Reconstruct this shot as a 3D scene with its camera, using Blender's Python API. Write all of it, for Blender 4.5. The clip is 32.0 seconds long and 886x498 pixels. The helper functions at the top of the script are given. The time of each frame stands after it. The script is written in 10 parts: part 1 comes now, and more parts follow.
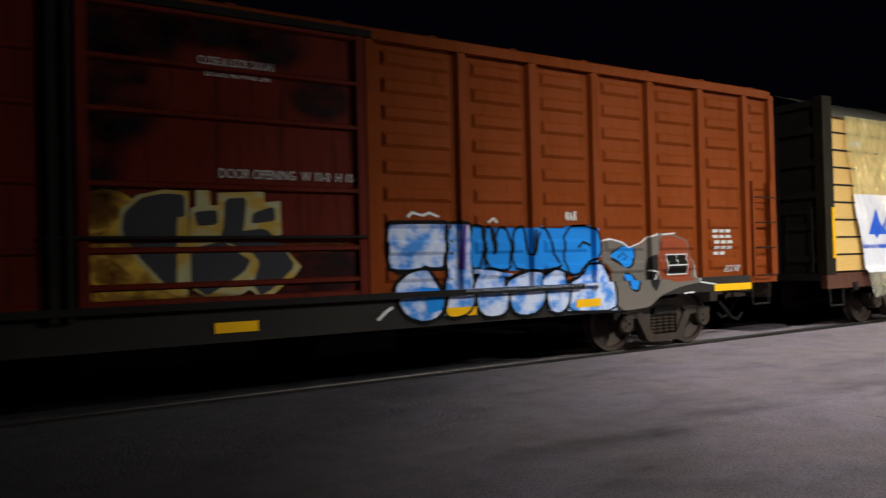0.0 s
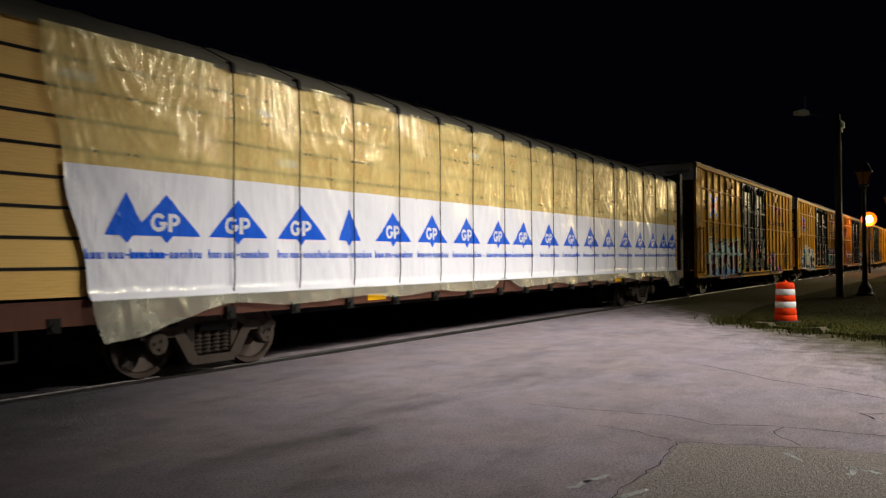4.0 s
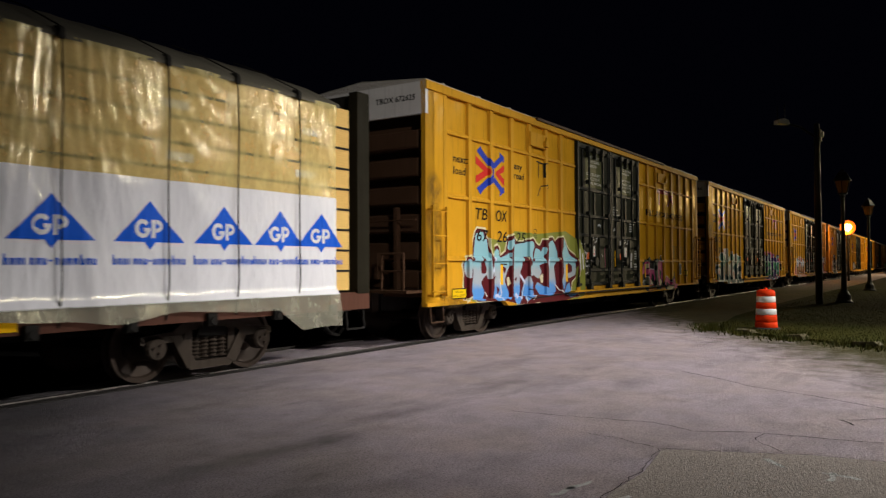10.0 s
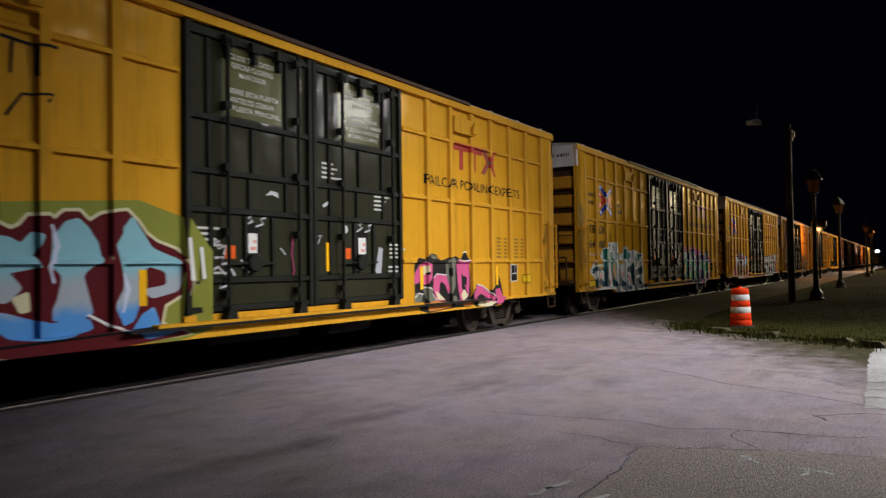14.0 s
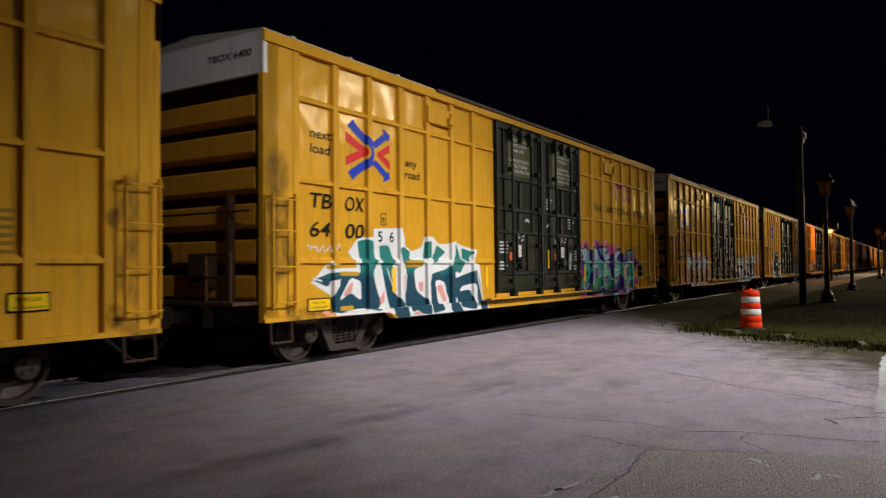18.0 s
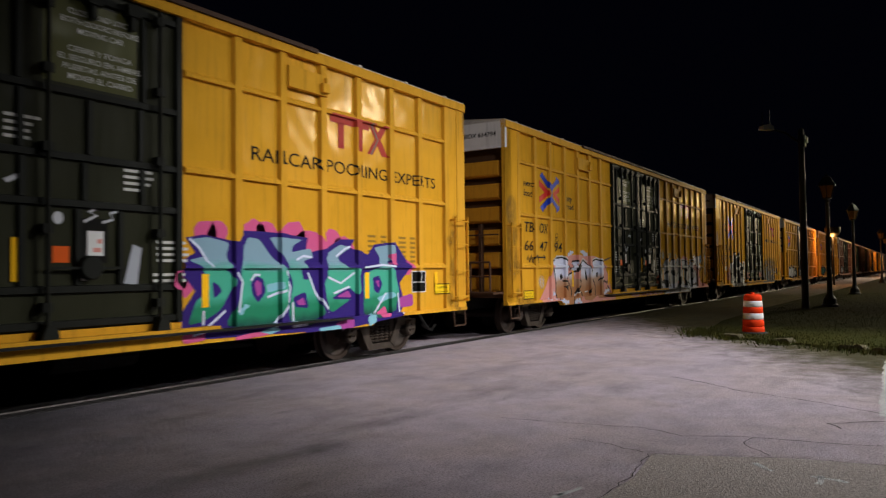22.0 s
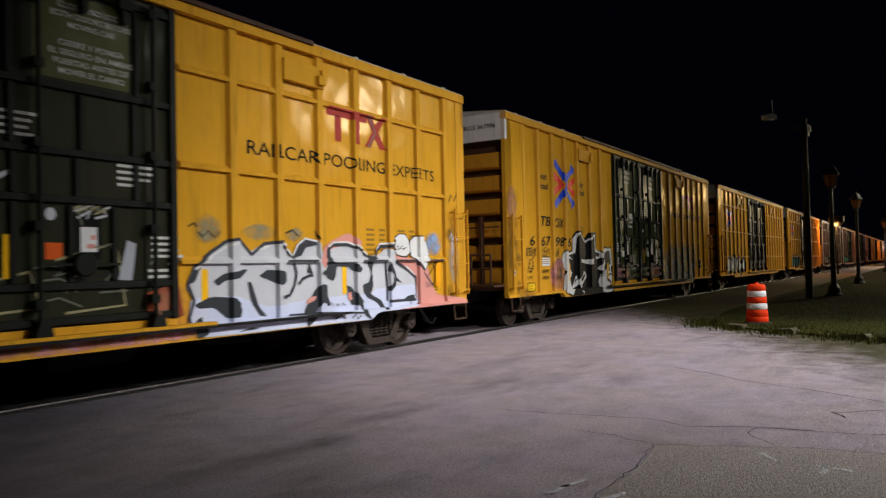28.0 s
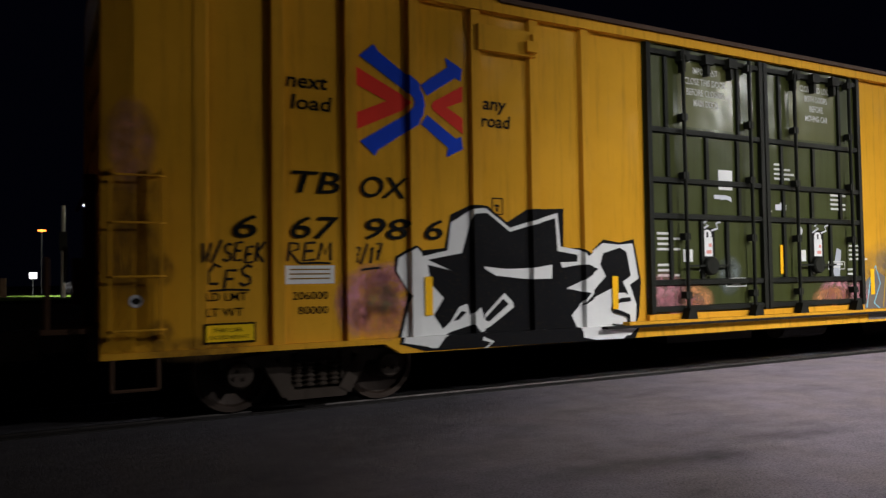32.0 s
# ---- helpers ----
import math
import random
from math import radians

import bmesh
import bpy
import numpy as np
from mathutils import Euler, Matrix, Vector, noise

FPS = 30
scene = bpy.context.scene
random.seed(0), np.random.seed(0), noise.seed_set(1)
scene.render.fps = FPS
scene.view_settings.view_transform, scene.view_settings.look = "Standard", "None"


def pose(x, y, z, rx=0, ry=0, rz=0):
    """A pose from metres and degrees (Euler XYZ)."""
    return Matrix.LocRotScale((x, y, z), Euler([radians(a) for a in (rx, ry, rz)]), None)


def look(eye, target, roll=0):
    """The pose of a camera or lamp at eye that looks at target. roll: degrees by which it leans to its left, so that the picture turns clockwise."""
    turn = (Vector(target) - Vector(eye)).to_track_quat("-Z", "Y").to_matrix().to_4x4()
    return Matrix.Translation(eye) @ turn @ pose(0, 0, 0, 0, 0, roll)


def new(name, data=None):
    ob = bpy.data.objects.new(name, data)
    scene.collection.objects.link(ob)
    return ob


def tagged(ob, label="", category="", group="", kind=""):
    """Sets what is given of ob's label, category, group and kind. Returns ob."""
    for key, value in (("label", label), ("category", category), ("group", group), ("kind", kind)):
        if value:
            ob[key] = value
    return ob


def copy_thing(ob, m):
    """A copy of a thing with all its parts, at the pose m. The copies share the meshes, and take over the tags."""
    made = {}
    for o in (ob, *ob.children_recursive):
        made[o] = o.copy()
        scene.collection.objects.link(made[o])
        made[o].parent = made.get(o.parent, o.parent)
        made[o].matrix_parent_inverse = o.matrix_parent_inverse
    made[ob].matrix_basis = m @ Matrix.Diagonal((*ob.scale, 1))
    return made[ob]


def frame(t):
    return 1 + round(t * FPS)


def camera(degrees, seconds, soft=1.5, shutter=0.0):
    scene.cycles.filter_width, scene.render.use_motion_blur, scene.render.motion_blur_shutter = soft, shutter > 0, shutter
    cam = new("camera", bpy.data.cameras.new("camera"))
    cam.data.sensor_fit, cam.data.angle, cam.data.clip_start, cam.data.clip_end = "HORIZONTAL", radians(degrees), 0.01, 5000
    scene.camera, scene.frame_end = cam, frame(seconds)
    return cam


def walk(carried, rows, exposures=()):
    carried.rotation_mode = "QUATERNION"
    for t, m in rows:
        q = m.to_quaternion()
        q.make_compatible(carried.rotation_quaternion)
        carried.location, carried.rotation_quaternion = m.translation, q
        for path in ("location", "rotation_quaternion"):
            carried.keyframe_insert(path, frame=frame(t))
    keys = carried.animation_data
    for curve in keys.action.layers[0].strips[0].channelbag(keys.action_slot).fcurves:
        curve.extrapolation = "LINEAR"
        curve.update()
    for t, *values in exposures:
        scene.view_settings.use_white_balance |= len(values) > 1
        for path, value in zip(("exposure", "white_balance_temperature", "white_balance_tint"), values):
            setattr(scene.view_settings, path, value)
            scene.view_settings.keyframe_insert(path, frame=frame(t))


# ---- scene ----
# camera: hand-held on the pavement beside the track, turning only
EYE = 1.5
cam = camera(61.2, 32.0, soft=1.3, shutter=0.45)
walk(cam, [
    (0, pose(0, 0, EYE, 90.86, 1.42, -32.16)),
    (0.5, pose(0, 0, EYE, 90.69, 1.40, -36.29)),
    (1, pose(0, 0, EYE, 90.33, 1.41, -44.13)),
    (1.5, pose(0, 0, EYE, 90.44, 1.39, -50.33)),
    (2, pose(0, 0, EYE, 90.64, 1.67, -53.14)),
    (2.5, pose(0, 0, EYE, 91.01, 1.57, -54.19)),
    (4.5, pose(0, 0, EYE, 90.62, -0.01, -55.92)),
    (5, pose(0, 0, EYE, 90.52, 0.05, -57.02)),
    (5.5, pose(0, 0, EYE, 90.46, 0.03, -57.68)),
    (6, pose(0, 0, EYE, 90.63, -0.07, -57.88)),
    (6.5, pose(0, 0, EYE, 91.24, -0.26, -57.98)),
    (7, pose(0, 0, EYE, 91.30, -0.26, -57.86)),
    (7.5, pose(0, 0, EYE, 91.35, -0.12, -57.92)),
    (8, pose(0, 0, EYE, 91.56, 0.08, -57.65)),
    (8.5, pose(0, 0, EYE, 91.63, 0.08, -57.22)),
    (9, pose(0, 0, EYE, 91.49, 0.10, -56.93)),
    (9.5, pose(0, 0, EYE, 91.35, 0.17, -56.73)),
    (10, pose(0, 0, EYE, 91.28, 0.27, -56.65)),
    (10.5, pose(0, 0, EYE, 91.39, 0.35, -56.50)),
    (11, pose(0, 0, EYE, 91.51, 0.45, -56.45)),
    (11.5, pose(0, 0, EYE, 91.58, 0.48, -56.53)),
    (12, pose(0, 0, EYE, 91.51, 0.47, -56.66)),
    (12.5, pose(0, 0, EYE, 91.53, 0.49, -57.26)),
    (13, pose(0, 0, EYE, 91.48, 0.60, -57.82)),
    (13.5, pose(0, 0, EYE, 91.47, 0.67, -58.11)),
    (14, pose(0, 0, EYE, 91.39, 0.83, -58.36)),
    (14.5, pose(0, 0, EYE, 91.27, 0.94, -58.72)),
    (16.5, pose(0, 0, EYE, 91.05, 0.96, -58.17)),
    (17, pose(0, 0, EYE, 91.15, 0.71, -58.03)),
    (17.5, pose(0, 0, EYE, 91.19, 0.60, -57.84)),
    (18, pose(0, 0, EYE, 91.45, 0.58, -57.67)),
    (18.5, pose(0, 0, EYE, 91.66, 0.64, -57.54)),
    (19, pose(0, 0, EYE, 91.81, 0.69, -57.49)),
    (19.5, pose(0, 0, EYE, 91.96, 0.76, -57.49)),
    (20, pose(0, 0, EYE, 91.97, 0.73, -57.52)),
    (20.5, pose(0, 0, EYE, 91.97, 0.75, -57.61)),
    (21, pose(0, 0, EYE, 91.91, 0.63, -57.63)),
    (21.5, pose(0, 0, EYE, 91.89, 0.60, -57.61)),
    (22, pose(0, 0, EYE, 91.81, 0.69, -57.53)),
    (22.5, pose(0, 0, EYE, 91.64, 0.73, -57.59)),
    (23, pose(0, 0, EYE, 91.55, 0.80, -57.70)),
    (23.5, pose(0, 0, EYE, 91.50, 0.91, -57.83)),
    (24, pose(0, 0, EYE, 91.54, 1.00, -57.80)),
    (24.5, pose(0, 0, EYE, 91.49, 1.10, -57.73)),
    (25, pose(0, 0, EYE, 91.40, 1.11, -57.65)),
    (25.5, pose(0, 0, EYE, 91.32, 1.13, -57.53)),
    (27.5, pose(0, 0, EYE, 91.24, 1.23, -57.41)),
    (28, pose(0, 0, EYE, 91.28, 1.24, -57.29)),
    (28.5, pose(0, 0, EYE, 91.30, 1.31, -56.64)),
    (29, pose(0, 0, EYE, 91.29, 1.34, -55.22)),
    (29.5, pose(0, 0, EYE, 91.35, 1.31, -51.75)),
    (30, pose(0, 0, EYE, 91.67, 1.37, -46.87)),
    (30.5, pose(0, 0, EYE, 91.96, 1.57, -41.60)),
    (31, pose(0, 0, EYE, 92.19, 1.77, -35.95)),
    (31.5, pose(0, 0, EYE, 92.27, 1.55, -31.39)),
    (32, pose(0, 0, EYE, 92.09, 0.83, -28.30)),
], exposures=[(0, 0.04, 6100, 9), (3.0, 0.05, 6400, 10), (6.0, 0.1, 6450, 10), (9.0, 0.0, 6500, 10), (13.0, 0.0, 6000, 12), (28.0, 0.0, 6000, 12), (31.0, -0.02, 6000, 13), (32, 0.06, 5900, 13)])

# world: x runs along the track, y across it, z up; top of rail and pavement at 0
SIDE = 7.84            # near face of the box cars
HALF = 1.56            # half the width of a box car
TRACK = SIDE + HALF    # centre line of the track


DRIFT = [(0, 0.103), (1, -0.001), (2, -0.08), (5, 0.017), (6, 0.049), (7, 0.024), (8, 0.02), (9, 0.051), (10, 0.025), (11, -0.019), (12, -0.062), (13, -0.062), (14, -0.048), (17, 0.031), (18, 0.087), (19, 0.076), (20, -0.004), (21, -0.038), (22, -0.05), (23, -0.002), (24, 0.031), (25, 0.026), (28, -0.037), (29, -0.012), (30, -0.041), (31, -0.017), (32, 0.063)]


def run(t):
    """How far the train has rolled along x by t seconds."""
    base = ((0.000161067 * t - 0.0286116) * t - 2.348377) * t - 0.103384
    return base + float(np.interp(t, [a for a, b in DRIFT], [b for a, b in DRIFT]))


# ---- light ----
world = bpy.data.worlds.new("night")
scene.world = world
world.use_nodes = True
sky = world.node_tree.nodes["Background"]
sky.inputs[0].default_value = (0.35, 0.38, 1.0, 1)
sky.inputs[1].default_value = 0.0014


def lamp(name, x, y, z, watts, colour, radius):
    data = bpy.data.lights.new(name, "POINT")
    data.energy, data.color, data.shadow_soft_size = watts, colour, radius
    ob = new(name, data)
    ob.location = (x, y, z)
    return ob


def floodlight(eye, target, watts, degrees, blend, radius, colour=(1.0, 0.95, 0.86)):
    data = bpy.data.lights.new("floodlight", "SPOT")
    data.energy, data.color, data.shadow_soft_size, data.spot_size, data.spot_blend = watts, colour, radius, radians(degrees), blend
    new("floodlight", data).matrix_world = look(eye, target)


# Unseen lamps added to light cars and pavement; only the first matches highlights.
UNSEEN_MASTS = [(38.0, -15.0, 12.0), (18.0, -11.8, 13.5), (1.4, -7.0, 10.0), (54.0, -14.0, 15.0), (125.0, -14.0, 12.0)]
floodlight(UNSEEN_MASTS[0], (11.5, 7.0, 1.0), 11500, 50, 1.0, 0.25)
floodlight(UNSEEN_MASTS[1], (12.7, 0.6, 0.0), 25500, 53, 0.9, 0.2)
floodlight(UNSEEN_MASTS[2], (13.0, 8.0, 3.0), 3800, 50, 0.9, 0.3)
floodlight(UNSEEN_MASTS[3], (46.0, 8.0, 3.5), 9000, 80, 0.8, 0.25, (1.0, 0.88, 0.62))
floodlight(UNSEEN_MASTS[4], (105.0, 8.0, 2.0), 45000, 110, 0.6, 0.25, (1.0, 0.80, 0.48))
lamp("platform_light", 74.3, 6.45, 4.2, 350, (1.0, 0.42, 0.10), 0.2)
lamp("sodium_light", 172.0, 5.3, 7.2, 42000, (1.0, 0.42, 0.10), 0.3)
lamp("yard_light", 215.0, 5.6, 3.9, 16000, (1.0, 0.93, 0.85), 0.3)
floodlight((4.2, 83.6, 8.6), (13.0, 100.0, 0.0), 42000, 120, 0.4, 0.2)

# ---- materials ----
def nodes_of(name):
    mat = bpy.data.materials.new(name)
    mat.use_nodes = True
    tree = mat.node_tree
    return mat, tree, tree.nodes["Principled BSDF"]


def link(tree, a, b):
    tree.links.new(a, b)


def coords(tree, scale=(1, 1, 1), shift=True):
    """Object coordinates, shifted at random from object to object."""
    tc = tree.nodes.new("ShaderNodeTexCoord")
    mp = tree.nodes.new("ShaderNodeMapping")
    mp.inputs["Scale"].default_value = scale
    link(tree, tc.outputs["Object"], mp.inputs["Vector"])
    if shift:
        info = tree.nodes.new("ShaderNodeObjectInfo")
        mul = tree.nodes.new("ShaderNodeMath")
        mul.operation = "MULTIPLY"
        mul.inputs[1].default_value = 37.0
        link(tree, info.outputs["Random"], mul.inputs[0])
        comb = tree.nodes.new("ShaderNodeCombineXYZ")
        for k in range(3):
            link(tree, mul.outputs[0], comb.inputs[k])
        link(tree, comb.outputs[0], mp.inputs["Location"])
    return mp.outputs[0]


def noise_node(tree, vec, scale, detail=5, rough=0.6):
    n = tree.nodes.new("ShaderNodeTexNoise")
    n.inputs["Scale"].default_value, n.inputs["Detail"].default_value, n.inputs["Roughness"].default_value = scale, detail, rough
    link(tree, vec, n.inputs["Vector"])
    return n.outputs["Fac"]


def ramp(tree, fac, lo, hi, a=0.0, b=1.0):
    r = tree.nodes.new("ShaderNodeMapRange")
    r.inputs["From Min"].default_value, r.inputs["From Max"].default_value = lo, hi
    r.inputs["To Min"].default_value, r.inputs["To Max"].default_value = a, b
    link(tree, fac, r.inputs["Value"])
    return r.outputs[0]


def mix(tree, fac, a, b):
    m = tree.nodes.new("ShaderNodeMix")
    m.data_type = "RGBA"
    if isinstance(fac, float):
        m.inputs[0].default_value = fac
    else:
        link(tree, fac, m.inputs[0])
    for sock, val in ((m.inputs[6], a), (m.inputs[7], b)):
        if isinstance(val, tuple):
            sock.default_value = (*val, 1)
        else:
            link(tree, val, sock)
    return m.outputs[2]


def bump(tree, bsdf, *layers):
    """layers: (height, strength, distance), chained."""
    prev = None
    for h, strength, dist in layers:
        b = tree.nodes.new("ShaderNodeBump")
        b.inputs["Strength"].default_value, b.inputs["Distance"].default_value = strength, dist
        link(tree, h, b.inputs["Height"])
        if prev:
            link(tree, prev, b.inputs["Normal"])
        prev = b.outputs[0]
    link(tree, prev, bsdf.inputs["Normal"])


def paint(name, rgb, rough=0.4, grime=0.5, dirt=(0.05, 0.032, 0.018), wave=0.0, fade=0.12, metal=0.0, coat=0.0, spec=0.25):
    """Weathered paint on steel: faded patches, grime that runs down, fine scuffs, and panels that are not quite flat."""
    mat, tree, bsdf = nodes_of(name)
    vec = coords(tree)
    broad = noise_node(tree, vec, 0.9, 4)
    streak = noise_node(tree, coords(tree, (7, 7, 0.45)), 1.6, 6, 0.7)
    fine = noise_node(tree, vec, 26, 6, 0.7)
    faded = tuple(min(1, c * (1 + fade) + 0.03 * fade) for c in rgb)
    col = mix(tree, ramp(tree, broad, 0.38, 0.66), rgb, faded)
    col = mix(tree, ramp(tree, streak, 0.52, 0.80, 0.0, grime), col, dirt)
    col = mix(tree, ramp(tree, fine, 0.60, 0.78, 0.0, grime * 0.8), col, dirt)
    link(tree, col, bsdf.inputs["Base Color"])
    link(tree, ramp(tree, streak, 0.3, 0.75, rough * 0.8, min(1, rough * 1.5)), bsdf.inputs["Roughness"])
    bsdf.inputs["Metallic"].default_value, bsdf.inputs["Specular IOR Level"].default_value = metal, spec
    bump(tree, bsdf, (fine, 0.25, 0.004))
    if wave:
        # the gloss shows the dents of the sheet far more than the paint does
        dents = noise_node(tree, coords(tree, (1, 1, 1)), 1.9, 1, 0.4)
        bump(tree, bsdf, (fine, 0.25, 0.004), (dents, wave * 0.2, 0.03))
        b = tree.nodes.new("ShaderNodeBump")
        b.inputs["Strength"].default_value, b.inputs["Distance"].default_value = wave, 0.030
        link(tree, dents, b.inputs["Height"])
        sheen = tree.nodes.new("ShaderNodeBsdfGlossy")
        sheen.inputs["Roughness"].default_value = 0.19
        sheen.inputs["Color"].default_value = (*(min(1, .45 + c * 1.1) for c in rgb), 1)
        link(tree, b.outputs[0], sheen.inputs["Normal"])
        top = tree.nodes.new("ShaderNodeMixShader")
        top.inputs[0].default_value = coat
        link(tree, bsdf.outputs[0], top.inputs[1])
        link(tree, sheen.outputs[0], top.inputs[2])
        link(tree, top.outputs[0], tree.nodes["Material Output"].inputs["Surface"])
    return mat


def flat_ink(name, rgb, rough=0.45, wear=0.25, under=(0.30, 0.19, 0.04)):
    """Sprayed or stencilled paint: thin, a little uneven, worn through to what lies under it."""
    mat, tree, bsdf = nodes_of(name)
    vec = coords(tree, shift=False)
    cloud = noise_node(tree, vec, 2.2, 4)
    fine = noise_node(tree, vec, 30, 5, 0.7)
    col = mix(tree, ramp(tree, cloud, 0.35, 0.7, 0.0, 0.35), rgb, tuple(c * 0.72 + 0.01 for c in rgb))
    col = mix(tree, ramp(tree, fine, 0.58, 0.75, 0.0, wear), col, under)
    link(tree, col, bsdf.inputs["Base Color"])
    bsdf.inputs["Roughness"].default_value, bsdf.inputs["Specular IOR Level"].default_value = rough, 0.03
    bump(tree, bsdf, (fine, 0.15, 0.003))
    return mat


def clouded(name, a, b):
    """Two sprayed colours fogged into one another."""
    mat, tree, bsdf = nodes_of(name)
    fog = noise_node(tree, coords(tree, shift=False), 4.5, 4, 0.6)
    col = mix(tree, ramp(tree, fog, 0.42, 0.58), a, b)
    link(tree, col, bsdf.inputs["Base Color"])
    bsdf.inputs["Roughness"].default_value, bsdf.inputs["Specular IOR Level"].default_value = 0.5, 0.1
    return mat


def frosted(name, rgb):
    """Frosted glass that lets light from behind shine through."""
    mat, tree, bsdf = nodes_of(name)
    bsdf.inputs["Base Color"].default_value, bsdf.inputs["Roughness"].default_value = (*rgb, 1), .3
    through_it = tree.nodes.new("ShaderNodeBsdfTranslucent")
    through_it.inputs["Color"].default_value = (*rgb, 1)
    both = tree.nodes.new("ShaderNodeMixShader")
    both.inputs[0].default_value = .7
    link(tree, bsdf.outputs[0], both.inputs[1])
    link(tree, through_it.outputs[0], both.inputs[2])
    link(tree, both.outputs[0], tree.nodes["Material Output"].inputs["Surface"])
    return mat


def glow(name, rgb, strength):
    mat, tree, bsdf = nodes_of(name)
    bsdf.inputs["Base Color"].default_value = (*rgb, 1)
    bsdf.inputs["Emission Color"].default_value = (*rgb, 1)
    bsdf.inputs["Emission Strength"].default_value = strength
    return mat


YELLOW = paint("yellow_car_paint", (0.60, 0.305, 0.016), 0.5, 0.42, wave=0.8, coat=0.013, spec=0)
YELLOW_TRIM = paint("yellow_trim_paint", (0.60, 0.305, 0.018), 0.5, 0.52, spec=.02)
YELLOW_END = paint("yellow_end_paint", (0.50, 0.235, 0.016), 0.55, 0.5, spec=.02)
BROWN = paint("brown_car_paint", (0.13, 0.045, 0.02), 0.38, 0.5, wave=0.4, coat=.01)
BROWN_TRIM = paint("brown_trim_paint", (0.14, 0.05, 0.025), 0.4, 0.5)
RED = paint("red_oxide_paint", (0.19, 0.038, 0.004), 0.55, 0.5, dirt=(0.035, 0.012, 0.006), spec=.05)
RED_DOOR = paint("red_door_paint", (0.11, 0.013, 0.006), 0.5, 1.0, dirt=(0.014, 0.006, 0.006), spec=.06)
GREEN = paint("dark_green_door_paint", (0.021, 0.022, 0.010), 0.5, 0.5, dirt=(0.010, 0.009, 0.006), wave=0.9, coat=0.012, spec=.05)
# Door green lightened to hold the sheen on the fourth car's doors.
SHEEN_GREEN = paint("sheen_green_door_paint", (0.042, 0.050, 0.012), 0.45, 0.6, dirt=(0.016, 0.015, 0.008), wave=0.9, coat=0.014, spec=.06)
# Door green raised to olive: reflected light on the upper panel, as colour.
SHEEN_SIGN = paint("sheen_sign_paint", (0.075, 0.078, 0.022), 0.45, 0.4, dirt=(0.03, 0.028, 0.014), wave=0.6, coat=0.014, spec=.06)
GREEN_TRIM = paint("black_green_trim", (0.010, 0.011, 0.008), 0.5, 0.4, dirt=(0.010, 0.008, 0.007), spec=.08)
# Dark brown; on recesses and end fittings it carries their shade as colour.
DARK_END = paint("dark_brown_end", (0.060, 0.030, 0.016), 0.65, 0.6, spec=.08)
GUTTER = paint("brown_gutter_paint", (0.055, 0.030, 0.018), 0.55, 0.4, spec=.1)
ROOF = paint("galvanised_roof", (0.36, 0.33, 0.28), 0.5, 0.5, metal=0.2)
WHITE_BAND = paint("white_end_paint", (0.62, 0.60, 0.58), 0.5, 0.35)
BLACK = paint("black_underframe", (0.012, 0.011, 0.010), 0.7, 0.5, dirt=(0.026, 0.019, 0.013), spec=.1)
IRON = paint("rusty_cast_iron", (0.034, 0.024, 0.017), 0.6, 0.7, dirt=(0.016, 0.011, 0.008), metal=0.2)
WHEEL = paint("worn_wheel_steel", (0.040, 0.027, 0.020), 0.5, 0.5, metal=0.3)
RAIL = paint("polished_rail", (0.035, 0.031, 0.029), 0.45, 0.6, metal=0.6)
SILL_GREY = paint("grimy_grey_sill", (0.020, 0.017, 0.015), 0.6, 0.6, dirt=(.03, .022, .016), spec=.1)
BEAM = paint("olive_bulkhead_paint", (0.013, 0.011, 0.006), 0.6, 0.5, dirt=(0.015, 0.011, 0.008), spec=.05)
BEAM_RED = paint("faded_red_sill", (0.075, 0.022, 0.010), 0.6, 0.8)
ORANGE = flat_ink("orange_reflector", (0.92, 0.50, 0.008), 0.35, 0.1)
INK = flat_ink("black_stencil_ink", (0.008, 0.008, 0.007), 0.5, 0.12)
WHITE_INK = flat_ink("white_stencil_ink", (0.62, 0.62, 0.58), 0.5, 0.35, (0.03, 0.03, 0.02))
PALE_INK = flat_ink("faint_stencil_ink", (0.27, 0.15, 0.02), 0.5, 0.6)
RED_INK = flat_ink("red_emblem_ink", (0.62, 0.030, 0.022), 0.35, 0.15)
BLUE_INK = flat_ink("blue_emblem_ink", (0.022, 0.05, 0.42), 0.35, 0.1)
FRESH_RED = flat_ink("fresh_red_emblem", (0.80, 0.05, 0.03), 0.35, 0.05)
FRESH_BLUE = flat_ink("fresh_blue_emblem", (0.02, 0.07, 0.62), 0.35, 0.05)
FADED_RED = flat_ink("faded_red_emblem", (0.40, 0.045, 0.03), 0.4, 0.6)
PLATE = flat_ink("white_plate", (0.74, 0.74, 0.72), 0.4, 0.1, (0.3, 0.3, 0.3))
